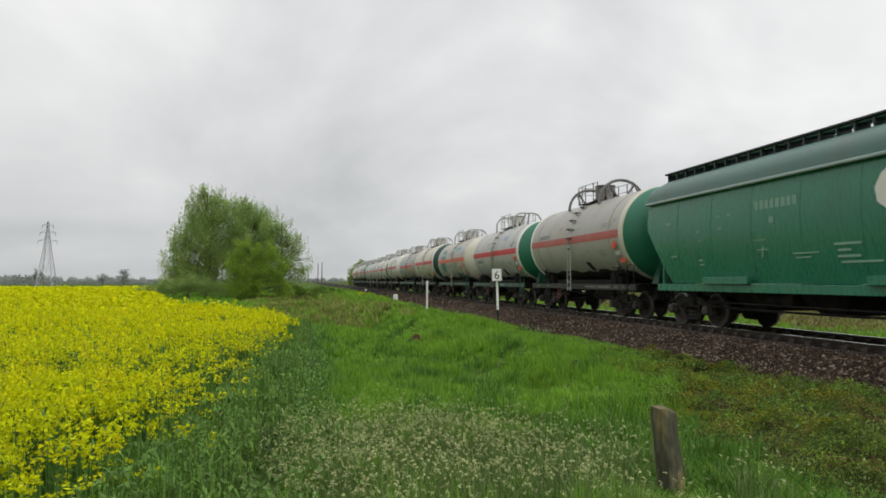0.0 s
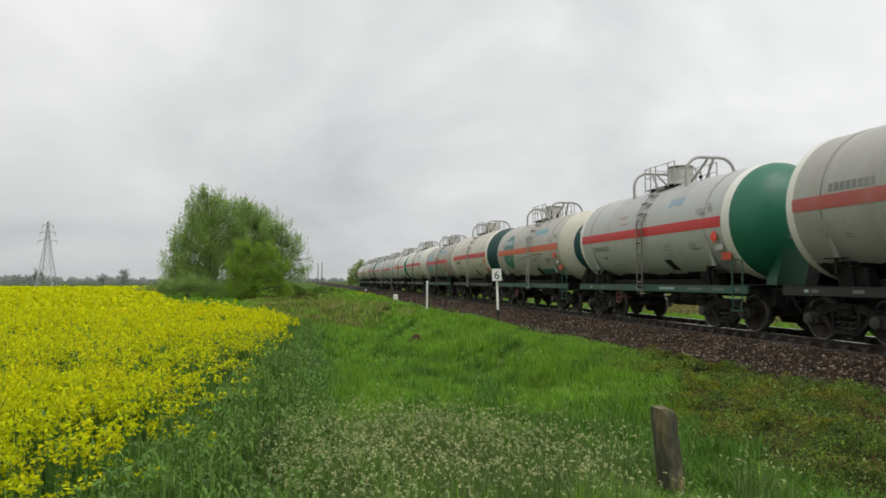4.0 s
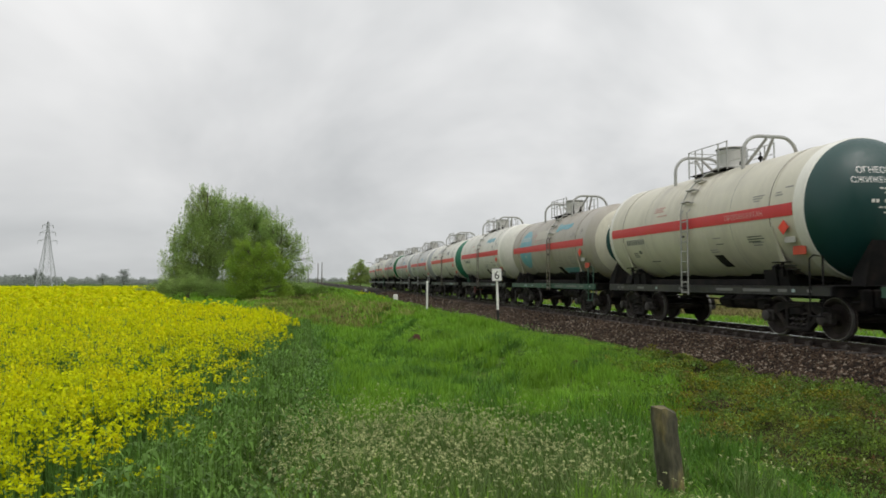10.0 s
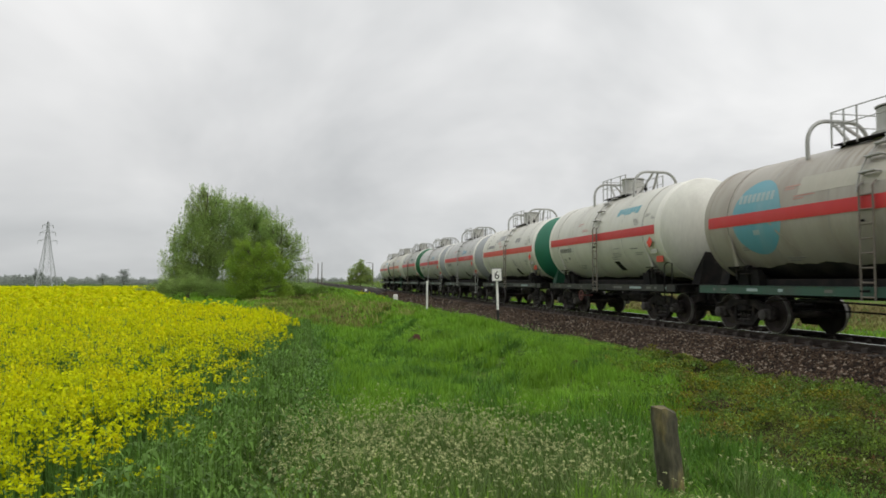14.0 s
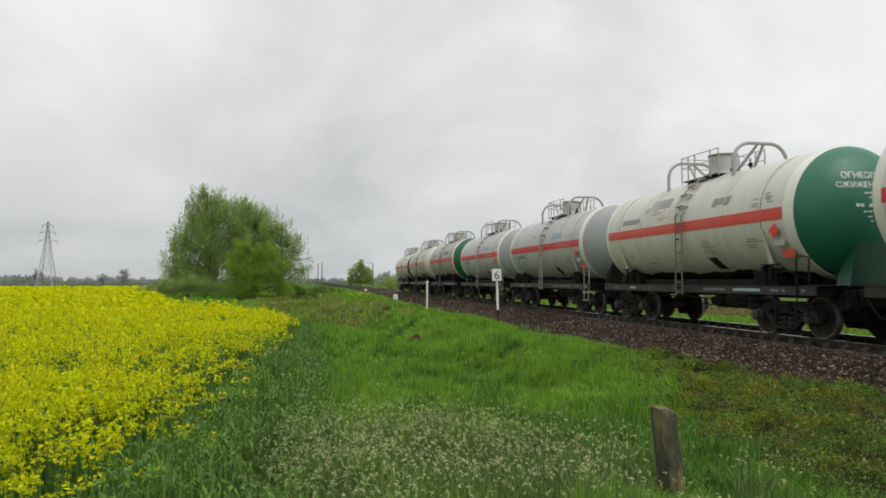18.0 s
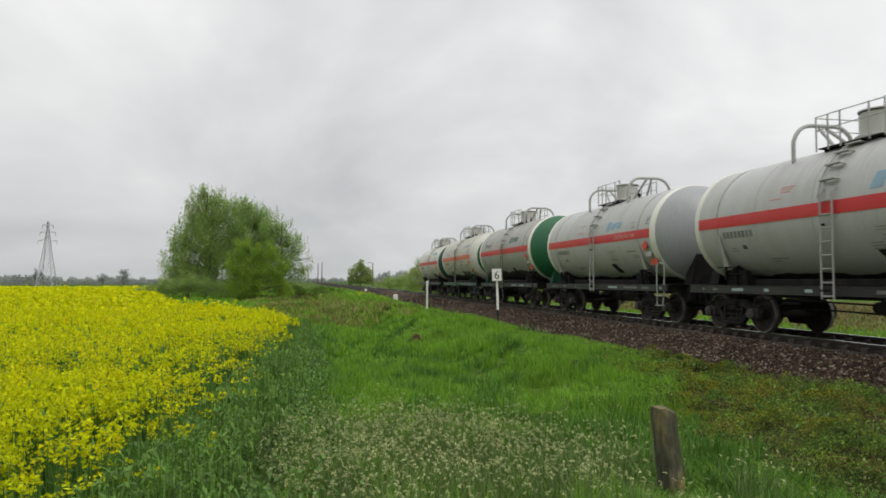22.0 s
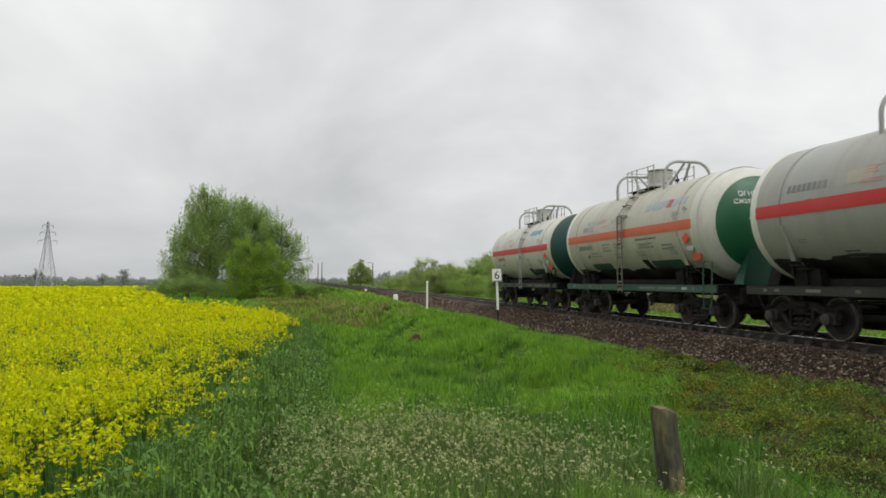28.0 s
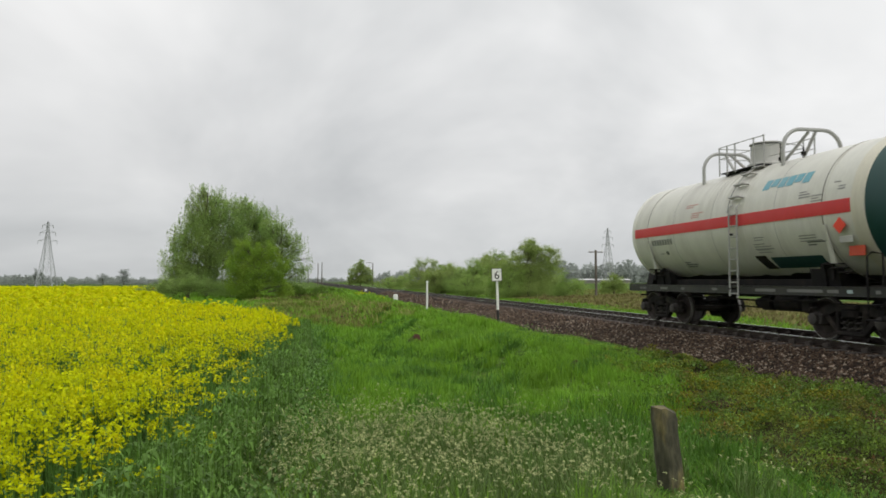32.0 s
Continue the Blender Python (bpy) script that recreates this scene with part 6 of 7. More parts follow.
def grasses():
    parts, shade = [], []
    for y0, y1, per, h, w, nb, sp in ((3.2, 9, 200, 0.22, 0.011, 7, 0.06), (9, 18, 80, 0.26, 0.019, 7, 0.11), (18, 36, 32, 0.30, 0.036, 7, 0.2), (36, 75, 6, 0.36, 0.11, 4, 0.42), (75, 150, 2, 0.4, 0.22, 4, 0.9)):
        x, y = verge_points(y0, y1, per, -0.8 if y0 < 30 else -26.0)
        keep = NP.uniform(0, 1, len(x)) > np.maximum(0.98 * herby(x, y), 0.62 * weedy(x, y))
        x, y = x[keep], y[keep]
        lush = 0.8 + 0.55 * np.sin(x * 1.1 + 0.9 * np.sin(y * 0.6)) * np.sin(y * 0.47 + 1) + 0.25 * np.sin(x * 3.1 + y * 1.3)
        for k in range(3):
            m = np.arange(len(x)) % 3 == k
            tv, tf = tuft(nb, h, w, h * 0.75, sp, 300 + k + int(y0))
            s = NP.uniform(0.7, 1.25, len(x)) * np.clip(lush, 0.3, 1.6) * (1 - 0.65 * smoothstep(7.2, 8.6, x) * smoothstep(14, 20, y))
            dark = x - rape_edge(y) + NP.normal(0, 0.5, len(x)) < np.interp(y, [4, 9, 20, 32], [0.5, 0.8, 0.9, 0.6])
            dark |= np.sin(x * 1.9 + 1.7 * np.sin(y * 0.8)) * np.sin(y * 1.1 - 0.7 * x) > 0.8
            low = smoothstep(2.2, 3.6, x) * smoothstep(9.5, 7.5, y)
            dark |= NP.uniform(0, 1, len(x)) < 0.85 * low
            s = s * (1 - 0.45 * low)
            for mm, store in ((m & ~dark, parts), (m & dark, shade)):
                store.append(scatter(tv, tf, np.stack([x, y, ground_z(x, y) - 0.01], -1)[mm], NP.uniform(0, math.tau, mm.sum()), np.stack([np.ones(mm.sum()), np.ones(mm.sum()), s[mm]], -1)))
    # taller, paler tussocks here and there
    for y0, y1, per, h, w in ((4.0, 14, 3.0, 0.40, 0.010), (14, 34, 1.3, 0.44, 0.020), (34, 75, 0.6, 0.5, 0.05)):
        x, y = verge_points(y0, y1, per)
        keep = (NP.uniform(0, 1, len(x)) > 0.97 * herby(x, y)) & (x < 7.4) & ((x < 2.6) | (y > 9))
        x, y = x[keep], y[keep]
        tv, tf = tuft(34, h, w, h * 0.7, 0.11, 500 + int(y0))
        parts.append(scatter(tv, tf, np.stack([x, y, ground_z(x, y) - 0.01], -1), NP.uniform(0, math.tau, len(x)), NP.uniform(0.5, 1.25, len(x))[:, None]))
    # dark nettle clumps, loose along the ditch and before the crop
    for k in range(150):
        y = 6.5 + 30 * NP.uniform() ** 1.3
        x = (NP.normal(4.3 - 0.047 * y, 1.5) if k % 2 else rape_edge(y) + NP.uniform(0.3, 4.0))
        if x < rape_edge(y) + 0.25 or herby(x, y) > 0.2 or x > 7.2:
            continue
        n = NP.randint(5, 14)
        tv, tf = tuft(18, 0.36, 0.012 + 0.0009 * y, 0.2, 0.13, 600 + k % 5)
        px, py = x + NP.normal(0, 0.22, n), y + NP.normal(0, 0.22, n)
        shade.append(scatter(tv, tf, np.stack([px, py, ground_z(px, py) - 0.01], -1), NP.uniform(0, math.tau, n), NP.uniform(0.5, 1.15, n)[:, None]))
    stuff("dark_grass", *join(shade), BLUEGRASS, "darker blue-green grass and nettles beside the crop", "grass")
    # beyond the track
    olive = []
    for x0, x1, y0, y1, per, w in ((15.6, 27, 12, 45, 9, 0.055), (15.6, 40, 45, 75, 3, 0.09), (15.6, 70, 75, 140, 0.9, 0.18)):
        n = int((x1 - x0) * (y1 - y0) * per)
        x, y = NP.uniform(x0, x1, n), NP.uniform(y0, y1, n)
        tv, tf = tuft(5, 0.24, w * 1.3, 0.2, 0.3, 77)
        dry = x + NP.normal(0, 1.0, n) > 23.0 + 1.2 * np.sin(y * 0.4)
        for m, store in ((dry, olive), (~dry, parts)):
            store.append(scatter(tv, tf, np.stack([x, y, ground_z(x, y) - 0.02], -1)[m], NP.uniform(0, math.tau, m.sum()), NP.uniform(0.6, 1.2, m.sum())[:, None]))
    # rougher olive grass by the ditch and the trees
    n = 4200
    y = NP.uniform(34, 96, n)
    x = 1.5 + 0.02 * y + NP.normal(0, 2.2, n) - 0.10 * (y - 33)
    keep = x > rape_edge(y) + 0.3
    x, y = x[keep], y[keep]
    tv, tf = tuft(7, 0.42, 0.06, 0.25, 0.35, 78)
    olive.append(scatter(tv, tf, np.stack([x, y, ground_z(x, y) - 0.02], -1), NP.uniform(0, math.tau, len(x)), NP.uniform(0.5, 1.2, len(x))[:, None]))
    n = 8000
    x, y = NP.uniform(22.0, 46, n), NP.uniform(26, 85, n)
    keep = x > 23.0 + 1.2 * np.sin(y * 0.4)
    x, y = x[keep], y[keep]
    tv, tf = tuft(5, 0.26, 0.09, 0.2, 0.3, 81)
    stuff("dry_meadow", *scatter(tv, tf, np.stack([x, y, ground_z(x, y) - 0.02], -1), NP.uniform(0, math.tau, len(x)), NP.uniform(0.6, 1.2, len(x))[:, None]), DRYMEADOW, "dry brownish meadow grass behind the railway", "grass")
    stuff("olive_grass", *join(olive), OLIVE, "rough olive and brownish grass beyond the track and by the ditch", "grass")
    # round and behind the standpoint
    n = 5600
    x, y = NP.uniform(-1.6, 8.4, n), NP.uniform(-6.0, 3.3, n)
    m = x > -1.0
    tv, tf = tuft(7, 0.26, 0.022, 0.14, 0.14, 79)
    parts.append(scatter(tv, tf, np.stack([x, y, ground_z(x, y) - 0.02], -1)[m], NP.uniform(0, math.tau, m.sum()), NP.uniform(0.5, 1.0, m.sum())[:, None]))
    stuff("grass", *join(parts), GRASS, "lush bright green grass of the verge", "grass")

    # bare earth under the low herbs beside the ballast
    xs, ys = np.arange(3.4, 9.7, 0.25), np.arange(4.0, 32.0, 0.35)
    v, f = grid(xs, ys, lambda a, b: ground_z(a, b) + 0.02 * (herby(a, b) > 0.35) - 0.05 * (herby(a, b) <= 0.35))
    e = stuff("bare_earth", v, f, EARTH, "dark bare earth beside the ballast", "soil")
    e["kind"] = "structure"
    # low herbs and moss beside the ballast
    parts = []
    for y0, y1, per, s in ((4.0, 9, 2200, 0.02), (9, 14, 1100, 0.028), (14, 20, 500, 0.045)):
        x, y = verge_points(y0, y1, per, 2.5, 9.6)
        keep = NP.uniform(0, 1, len(x)) < herby(x, y)
        x, y = x[keep], y[keep]
        clump = herb_lump(x, y)
        bare = NP.uniform(0, 1, len(x)) < 0.8 * (clump < 0.04)
        x, y, clump = x[~bare], y[~bare], clump[~bare]
        z = ground_z(x, y) + NP.uniform(0.6, 1.1, len(x)) * clump
        parts.append(flakes(np.stack([x, y, z], -1), s, 5, 0.2))
    stuff("low_herbs", *join(parts), MOSS, "low brownish green herbs and moss beside the ballast", "herbs")
    # withered brown patches
    x, y = NP.uniform(3.6, 9.4, 26000), NP.uniform(5.0, 17.0, 26000)
    patch = np.sin(x * 1.9 + 1.3 * np.sin(y * 1.3)) * np.sin(y * 1.7 - 0.8 * x) + 0.3 * np.sin(x * 5.3 + y * 4.1)
    keep = (NP.uniform(0, 1, len(x)) < smoothstep(0.25, 0.55, patch) * smoothstep(0.3, 1.2, x - 1.2 - 0.42 * y)) & (herby(x, y) > 0.4)
    x, y = x[keep], y[keep]
    stuff("withered_herbs", *flakes(np.stack([x, y, ground_z(x, y) + 0.01 + herb_lump(x, y) * NP.uniform(0.6, 1.15, len(x))], -1), 0.022, 31, 0.2), BROWNHERB, "withered reddish brown herbs beside the ballast", "herbs")
    # cushions of yellow-green moss
    x, y = NP.uniform(4.6, 9.5, 60000), NP.uniform(7.0, 17.5, 60000)
    patch = np.sin(x * 1.3 - 0.9 * np.sin(y * 1.1) + 0.8) * np.sin(y * 1.25 + 0.6 * x) + 0.35 * np.sin(x * 4.7 - y * 3.9)
    keep = (NP.uniform(0, 1, len(x)) < smoothstep(0.15, 0.5, patch)) & (herby(x, y) > 0.5)
    x, y = x[keep], y[keep]
    stuff("yellow_moss", *flakes(np.stack([x, y, ground_z(x, y) + 0.01 + herb_lump(x, y) * NP.uniform(0.75, 1.15, len(x))], -1), 0.022, 33, 0.2), YELLOWMOSS, "cushions of yellow-green moss beside the ballast", "moss")
    parts = []
    # leafy mounds among them
    r = np.random.RandomState(21)
    d = r.normal(size=(100, 3))
    d /= np.linalg.norm(d, axis=1, keepdims=True)
    d[:, 2] = np.abs(d[:, 2])
    for y0, y1, per, s in ((4.2, 9, 13, 0.010), (9, 14, 9, 0.014), (14, 19, 6, 0.022)):
        x, y = verge_points(y0, y1, per, 2.9, 9.5)
        keep = NP.uniform(0, 1, len(x)) < herby(x, y) * smoothstep(0.15, 0.5, 0.5 + 0.5 * np.sin(x * 1.7 + 1.1 * np.sin(y * 0.9)) * np.sin(y * 1.3))
        x, y = x[keep], y[keep]
        mv, mf = flakes(d * r.uniform(0.7, 1.0, (100, 1)) * (0.15, 0.15, 0.13), s, 22, 0.1)
        k = NP.uniform(0.6, 2.3, len(x))
        parts.append(scatter(mv, mf, np.stack([x, y, ground_z(x, y) + 0.5 * herb_lump(x, y)], -1), NP.uniform(0, math.tau, len(x)), np.stack([k, k, k * NP.uniform(0.6, 1.2, len(x))], -1)))
    stuff("herb_mounds", *join(parts), HERB, "small yellow-green leafy mounds beside the ballast", "herbs")
    # long grass before the crop
    n = 420
    x, y = NP.uniform(-2.4, -0.2, n), NP.uniform(2.5, 3.9, n)
    tv, tf = tuft(9, 0.5, 0.012, 0.22, 0.07, 95)
    stuff("long_grass", *scatter(tv, tf, np.stack([x, y, ground_z(x, y) - 0.01], -1), NP.uniform(0, math.tau, n), NP.uniform(0.6, 1.15, n)[:, None]), GRASS, "long green grass at the corner of the rape field", "grass")

    # tall pale-headed weeds
    n = 6000
    x, y = NP.uniform(-1.0, 5.0, n), NP.uniform(3.4, 9.9, n)
    keep = (NP.uniform(0, 1, n) < np.maximum(weedy(x, y), 0.05 * (x < 4.4))) & (np.hypot((x - 3.3) / 0.5, (y - 5.5) / 0.8) > 1)
    x, y = x[keep], y[keep]
    z = ground_z(x, y)
    heads, stems = [], []
    for k in range(4):
        r = random.Random(40 + k)
        pts = []
        for b in range(2):
            a, d, t0 = r.uniform(0, math.tau), r.uniform(0.02, 0.11), r.uniform(0.6, 1.0)
            bx, by = d * math.cos(a), d * math.sin(a)
            for j in range(6):
                pts.append((bx + r.uniform(-0.014, 0.014), by + r.uniform(-0.014, 0.014), t0 + r.uniform(-0.03, 0.02)))
        hv, hf = flakes(np.array(pts), 0.0155, 60 + k, 0.2)
        sv, sf = join([tuft(4, 0.95, 0.005, 0.12, 0.03, 80 + k), tuft(7, 0.62, 0.013, 0.2, 0.06, 85 + k)])
        m = np.arange(len(x)) % 4 == k
        pos, rz = np.stack([x, y, z], -1)[m], NP.uniform(0, math.tau, m.sum())
        s = NP.uniform(0.34, 0.62, m.sum()) * (1 + 0.22 * np.sin(x * 2.6 + 1.4 * np.sin(y * 2.1)) * np.sin(y * 2.4))[m]
        sz = np.stack([np.full_like(s, 0.9), np.full_like(s, 0.9), s], -1)
        heads.append(scatter(hv, hf, pos, rz, sz))
        stems.append(scatter(sv, sf, pos, rz, sz))
    stuff("weed_heads", *join(heads), WEEDHEAD, "pale whitish flower heads of foreground weeds", "weeds")
    stuff("weed_stems", *join(stems), WEED, "thin green stems of foreground weeds", "weeds")

    # darker broad-leaved herbs between crop and grass, and here and there in the grass
    n = 1500
    y = 4.6 + 26 * NP.uniform(0, 1, n) ** 1.4
    x = rape_edge(y) + 0.1 + np.abs(NP.normal(0, 0.38, n))
    pick = NP.uniform(0, 1, n) < 0.06
    x[pick], y[pick] = NP.uniform(-0.5, 8, pick.sum()), NP.uniform(4, 25, pick.sum())
    parts = []
    for k in range(3):
        m = np.arange(n) % 3 == k
        r = np.random.RandomState(k)
        pts = np.stack([r.normal(0, 0.10, 22), r.normal(0, 0.10, 22), r.uniform(0.02, 0.38, 22)], -1)
        tv, tf = flakes(pts, 0.026, 90 + k, 0.3)
        parts.append(scatter(tv, tf, np.stack([x, y, ground_z(x, y)], -1)[m], NP.uniform(0, math.tau, m.sum()), NP.uniform(0.6, 1.3, m.sum())[:, None]))
    stuff("broad_herbs", *join(parts), DARKLEAF, "dark green broad-leaved herbs along the field edge", "herbs")

    # dry brown reeds in the ditch
    n = 700
    y = NP.uniform(33, 84, n)
    x = 1.0 + 0.03 * y + NP.normal(0, 1.5, n) - 0.10 * (y - 33)
    tv, tf = tuft(7, 0.42, 0.05, 0.3, 0.3, 12)
    stuff("dry_reeds", *scatter(tv, tf, np.stack([x, y, ground_z(x, y)], -1), NP.uniform(0, math.tau, n), NP.uniform(0.5, 1.1, n)[:, None]), DRYREED, "dry brown reeds in the ditch", "reeds")


# ---- trees ----
def tree(name, x, y, height, lobes, leaf, count, material, label, category="tree", droop=0.0, trunk=0.2, seed=1, bark=None, stems=1):
    """Tapered trunk, limbs that reach into the lobes of the crown, and many small leaves in clumps round the limb ends.
    lobes: (dx, dy, z, rx, rz) ellipsoids of the crown from the base."""
    count = int(count * (7.0 if leaf > 0.24 and y < 95 else 5.0))
    leaf *= 0.62
    r = np.random.RandomState(seed)
    z0 = float(ground_z(x, y))
    t = thing(name, Matrix.Translation((x, y, z0)), label, category)
    hub = max(l[2] for l in lobes)
    for s in range(stems):
        ox = 0.0 if stems == 1 else r.uniform(-1, 1) * trunk * 3
        pts = [(ox * k / 2 + 0.12 * trunk * math.sin(k * 2 + s), 0.1 * trunk * math.cos(k * 3 + s), -0.2 + (hub + 0.2) * k / 6) for k in range(7)]
        part("trunk", Geo().tube(pts, [trunk * (1 - 0.13 * k) for k in range(7)], 9), bark or BARK, t)
    total = sum(l[3] ** 2 * l[4] for l in lobes)
    all_pts = []
    for i, (dx, dy, lz, rx, rz) in enumerate(lobes):
        share = rx ** 2 * rz / total
        nb = max(3, int(14 * share * len(lobes) ** 0.5))
        for k in range(min(nb, (6 if rx > 1.0 else 1) if height > 4 else 3)):
            a = r.uniform(0, math.tau)
            e = (dx + rx * 0.7 * math.cos(a), dy + rx * 0.7 * math.sin(a), lz + rz * r.uniform(-0.3, 0.7))
            st = (0, 0, max(0.15 * hub, min(lz - rz * 0.5, hub * 0.7)))
            mid = ((st[0] + e[0]) / 2, (st[1] + e[1]) / 2, (st[2] + e[2]) / 2 + 0.1 * rz)
            part("limb", Geo().tube([st, mid, e], [trunk * 0.36, trunk * 0.2, trunk * 0.06], 6), bark or BARK, t)
        # each lobe is made of twig ends, and each twig end of a loose, hanging bunch of leaves
        nc = max(9, int(count * share / 110))
        d = r.normal(size=(nc, 3))
        d /= np.linalg.norm(d, axis=1, keepdims=True)
        rad = r.uniform(0.05, 1.0, nc) ** 0.45 * r.uniform(0.8, 1.15, nc)
        C = np.array([dx, dy, lz]) + d * rad[:, None] * np.array([rx, rx, rz])
        per = max(8, int(count * share / nc))
        cs = (0.13 * (rx * rx * rz) ** (1 / 3) + 0.12) * r.uniform(0.5, 1.5, nc)
        P = C[:, None] + r.normal(size=(nc, per, 3)) * (cs[:, None, None] * np.array([0.85, 0.85, 0.6]))
        if droop > 1.5:
            ns = 5
            off = r.normal(size=(nc, ns, 3)) * (cs[:, None, None] * np.array([1.0, 1.0, 0.5]))
            pick = r.randint(0, ns, (nc, per))
            P = C[:, None] + off[np.arange(nc)[:, None], pick] + r.normal(size=(nc, per, 3)) * 0.085
            long = (r.uniform(0.3, 1.0, (nc, ns)) * droop)[np.arange(nc)[:, None], pick]
            P[..., 2] -= r.uniform(0, 1, (nc, per)) * long - 0.25
        elif droop:
            P[..., 2] -= r.uniform(0, 1, (nc, per)) * droop * r.uniform(0.1, 1.0, (nc, 1))
        all_pts.append(P.reshape(-1, 3))
        for k in range(min((10 if rx > 1.0 else 2) if height > 4 else 4, nc)):
            e = C[k]
            st = np.array([dx * 0.4, dy * 0.4, max(0.12 * hub, lz - rz * 0.6)])
            part("twig", Geo().tube([tuple(st), tuple((st + e) / 2 + np.array([0, 0, 0.12 * rz])), tuple(e)], [trunk * 0.18, trunk * 0.11, trunk * 0.04], 5), bark or BARK, t)
    P = np.concatenate(all_pts)
    P = P[P[:, 2] > 0.05]
    v, f = flakes(P, leaf * 0.45, seed + 5, 0.0, 1.25 if droop else 1.0)
    cr = stuff("crown", v, f, material, "", "")
    for key in ("label", "category", "kind"):
        if key in cr:
            del cr[key]
    cr.parent = t
    return t


def woods():
    L2 = mat("birch_leaves", (0.32, 0.44, 0.135), 0.7, var=0.28, scale=0.25, fine=1.0, island=0.3, tint=(0.20, 0.30, 0.095), amount=0.8, transl=0.6, spec=0.2)
    # olive leaf colour, lightened and greyed to carry the haze
    L3 = mat("hazed_olive_leaves", (0.33, 0.42, 0.13), 0.7, var=0.15, scale=0.3, fine=1.0, island=0.2, tint=(0.27, 0.36, 0.10), amount=0.7, transl=0.6, spec=0.2)
    # the group at the corner of the field
    tree("birch_tree", -12.4, 90, 14, ((0, 0, 10.4, 2.3, 2.6), (-1.7, 0.4, 9.2, 2.0, 2.4), (1.2, 0.5, 12.6, 1.5, 1.7), (-0.6, 0.3, 13.4, 1.3, 1.4), (-2.3, 0.2, 12.2, 0.7, 1.2), (2.6, -0.5, 10.4, 2.2, 2.5), (-3.2, -0.5, 7.0, 1.7, 2.4), (-3.9, 0, 4.6, 1.4, 2.0), (0.4, -1, 7.0, 2.6, 2.4),
         (-2.0, -1.0, 4.4, 2.2, 2.2), (1.8, -0.8, 5.2, 2.3, 2.3), (-3.4, 0, 2.6, 1.7, 1.5), (0, -1, 2.8, 2.4, 1.8), (3.9, -0.6, 7.6, 1.9, 2.3), (4.4, -0.4, 4.8, 1.8, 2.0)), 0.27, 17000, L2, "tall drooping green birch tree at the field corner", droop=2.4, trunk=0.3, seed=3)
    tree("birch_tree", -7.6, 92, 12.6, ((0, 0, 10.5, 1.8, 2.4), (1.9, 0, 9.9, 1.8, 2.2), (-0.8, 0.5, 11.6, 1.3, 1.5), (2.2, 0.3, 7.4, 1.9, 2.2), (0.9, -0.4, 5.4, 2.0, 2.3), (-1.0, 0, 6.6, 1.7, 2.2), (0.2, 0, 3.2, 2.2, 1.8)), 0.27, 8500, L2, "olive green birch tree in the field-corner group", droop=2.0, trunk=0.24, seed=4)
    tree("birch_tree", -3.1, 88, 10.2, ((0, 0, 8.6, 1.5, 1.7), (1.7, 0, 7.4, 1.3, 1.6), (-1.6, 0.3, 9.2, 1.4, 1.6), (-0.8, 0, 6.3, 1.6, 1.7), (1.3, 0, 5.6, 1.2, 1.5), (2.9, 0.2, 4.2, 0.9, 1.1), (2.0, 0, 3.2, 1.1, 1.3), (0.2, 0, 4.4, 1.5, 1.6), (-1.0, 0, 3.2, 1.8, 1.7), (3.6, 0, 5.2, 0.5, 0.6)), 0.25, 4600, L2, "loose drooping birch tree with thin outer twigs", droop=2.0, trunk=0.2, seed=5)
    tree("willow_bush", -5.6, 80, 7.5, ((0, 0, 5.0, 1.1, 1.5), (-1.3, 0, 3.9, 1.1, 1.5), (1.3, 0, 4.2, 1.0, 1.5), (2.4, 0, 2.8, 1.2, 1.4), (-2.3, 0, 2.6, 1.2, 1.4), (0.3, -0.3, 2.8, 1.7, 1.6), (0.2, 0, 6.2, 0.7, 0.9), (3.2, 0, 1.4, 1.2, 1.0), (-1.0, 0, 1.4, 2.2, 1.1), (1.8, 0.2, 5.6, 1.0, 1.3), (-1.4, 0.4, 6.0, 1.1, 1.4), (3.0, 0, 4.2, 0.9, 1.2), (-2.6, 0.2, 4.4, 1.0, 1.4)), 0.22, 10500, LEAF_LIGHT, "light green willow bush before the birches", "bush", droop=0.6, trunk=0.12, seed=6, stems=3)
    tree("hazel_bush", -13.6, 84, 3.6, ((0, 0, 1.9, 1.6, 1.2), (1.8, 0, 1.5, 1.4, 1.1), (-1.9, 0, 1.5, 1.3, 1.1), (3.4, 0, 1.2, 1.3, 0.9), (-3.0, 0, 1.1, 0.9, 0.8)), 0.22, 4200, L2, "dark green hazel bush under the birches", "bush", trunk=0.08, seed=7, stems=3)
    tree("hazel_bush", -18.2, 86, 2.4, ((0, 0, 1.0, 1.2, 0.7), (1.5, 0, 1.4, 1.0, 0.9), (-1.4, 0, 0.8, 0.8, 0.6)), 0.2, 1300, L2, "low dark bush at the edge of the rape field", "bush", trunk=0.06, seed=8, stems=2)
    tree("hazel_bush", -8.4, 83, 3.0, ((0, 0, 1.2, 1.6, 1.0), (2.0, 0.4, 1.0, 1.3, 0.9)), 0.2, 2200, L2, "dark low bush under the birches", "bush", trunk=0.06, seed=9, stems=2)
    tree("willow_bush", -0.9, 84, 2.6, ((0, 0, 1.0, 1.2, 0.8), (1.6, 0, 0.8, 1.0, 0.6), (-1.4, 0, 1.2, 1.0, 0.9)), 0.2, 1600, LEAF, "low green bush beside the ditch", "bush", trunk=0.06, seed=10, stems=2)
    tree("willow_bush", 2.4, 96, 2.0, ((0, 0, 0.8, 1.3, 0.6), (1.8, 0, 0.7, 1.0, 0.5)), 0.2, 900, LEAF, "low green bush in the grass beyond the ditch", "bush", trunk=0.05, seed=11, stems=2)
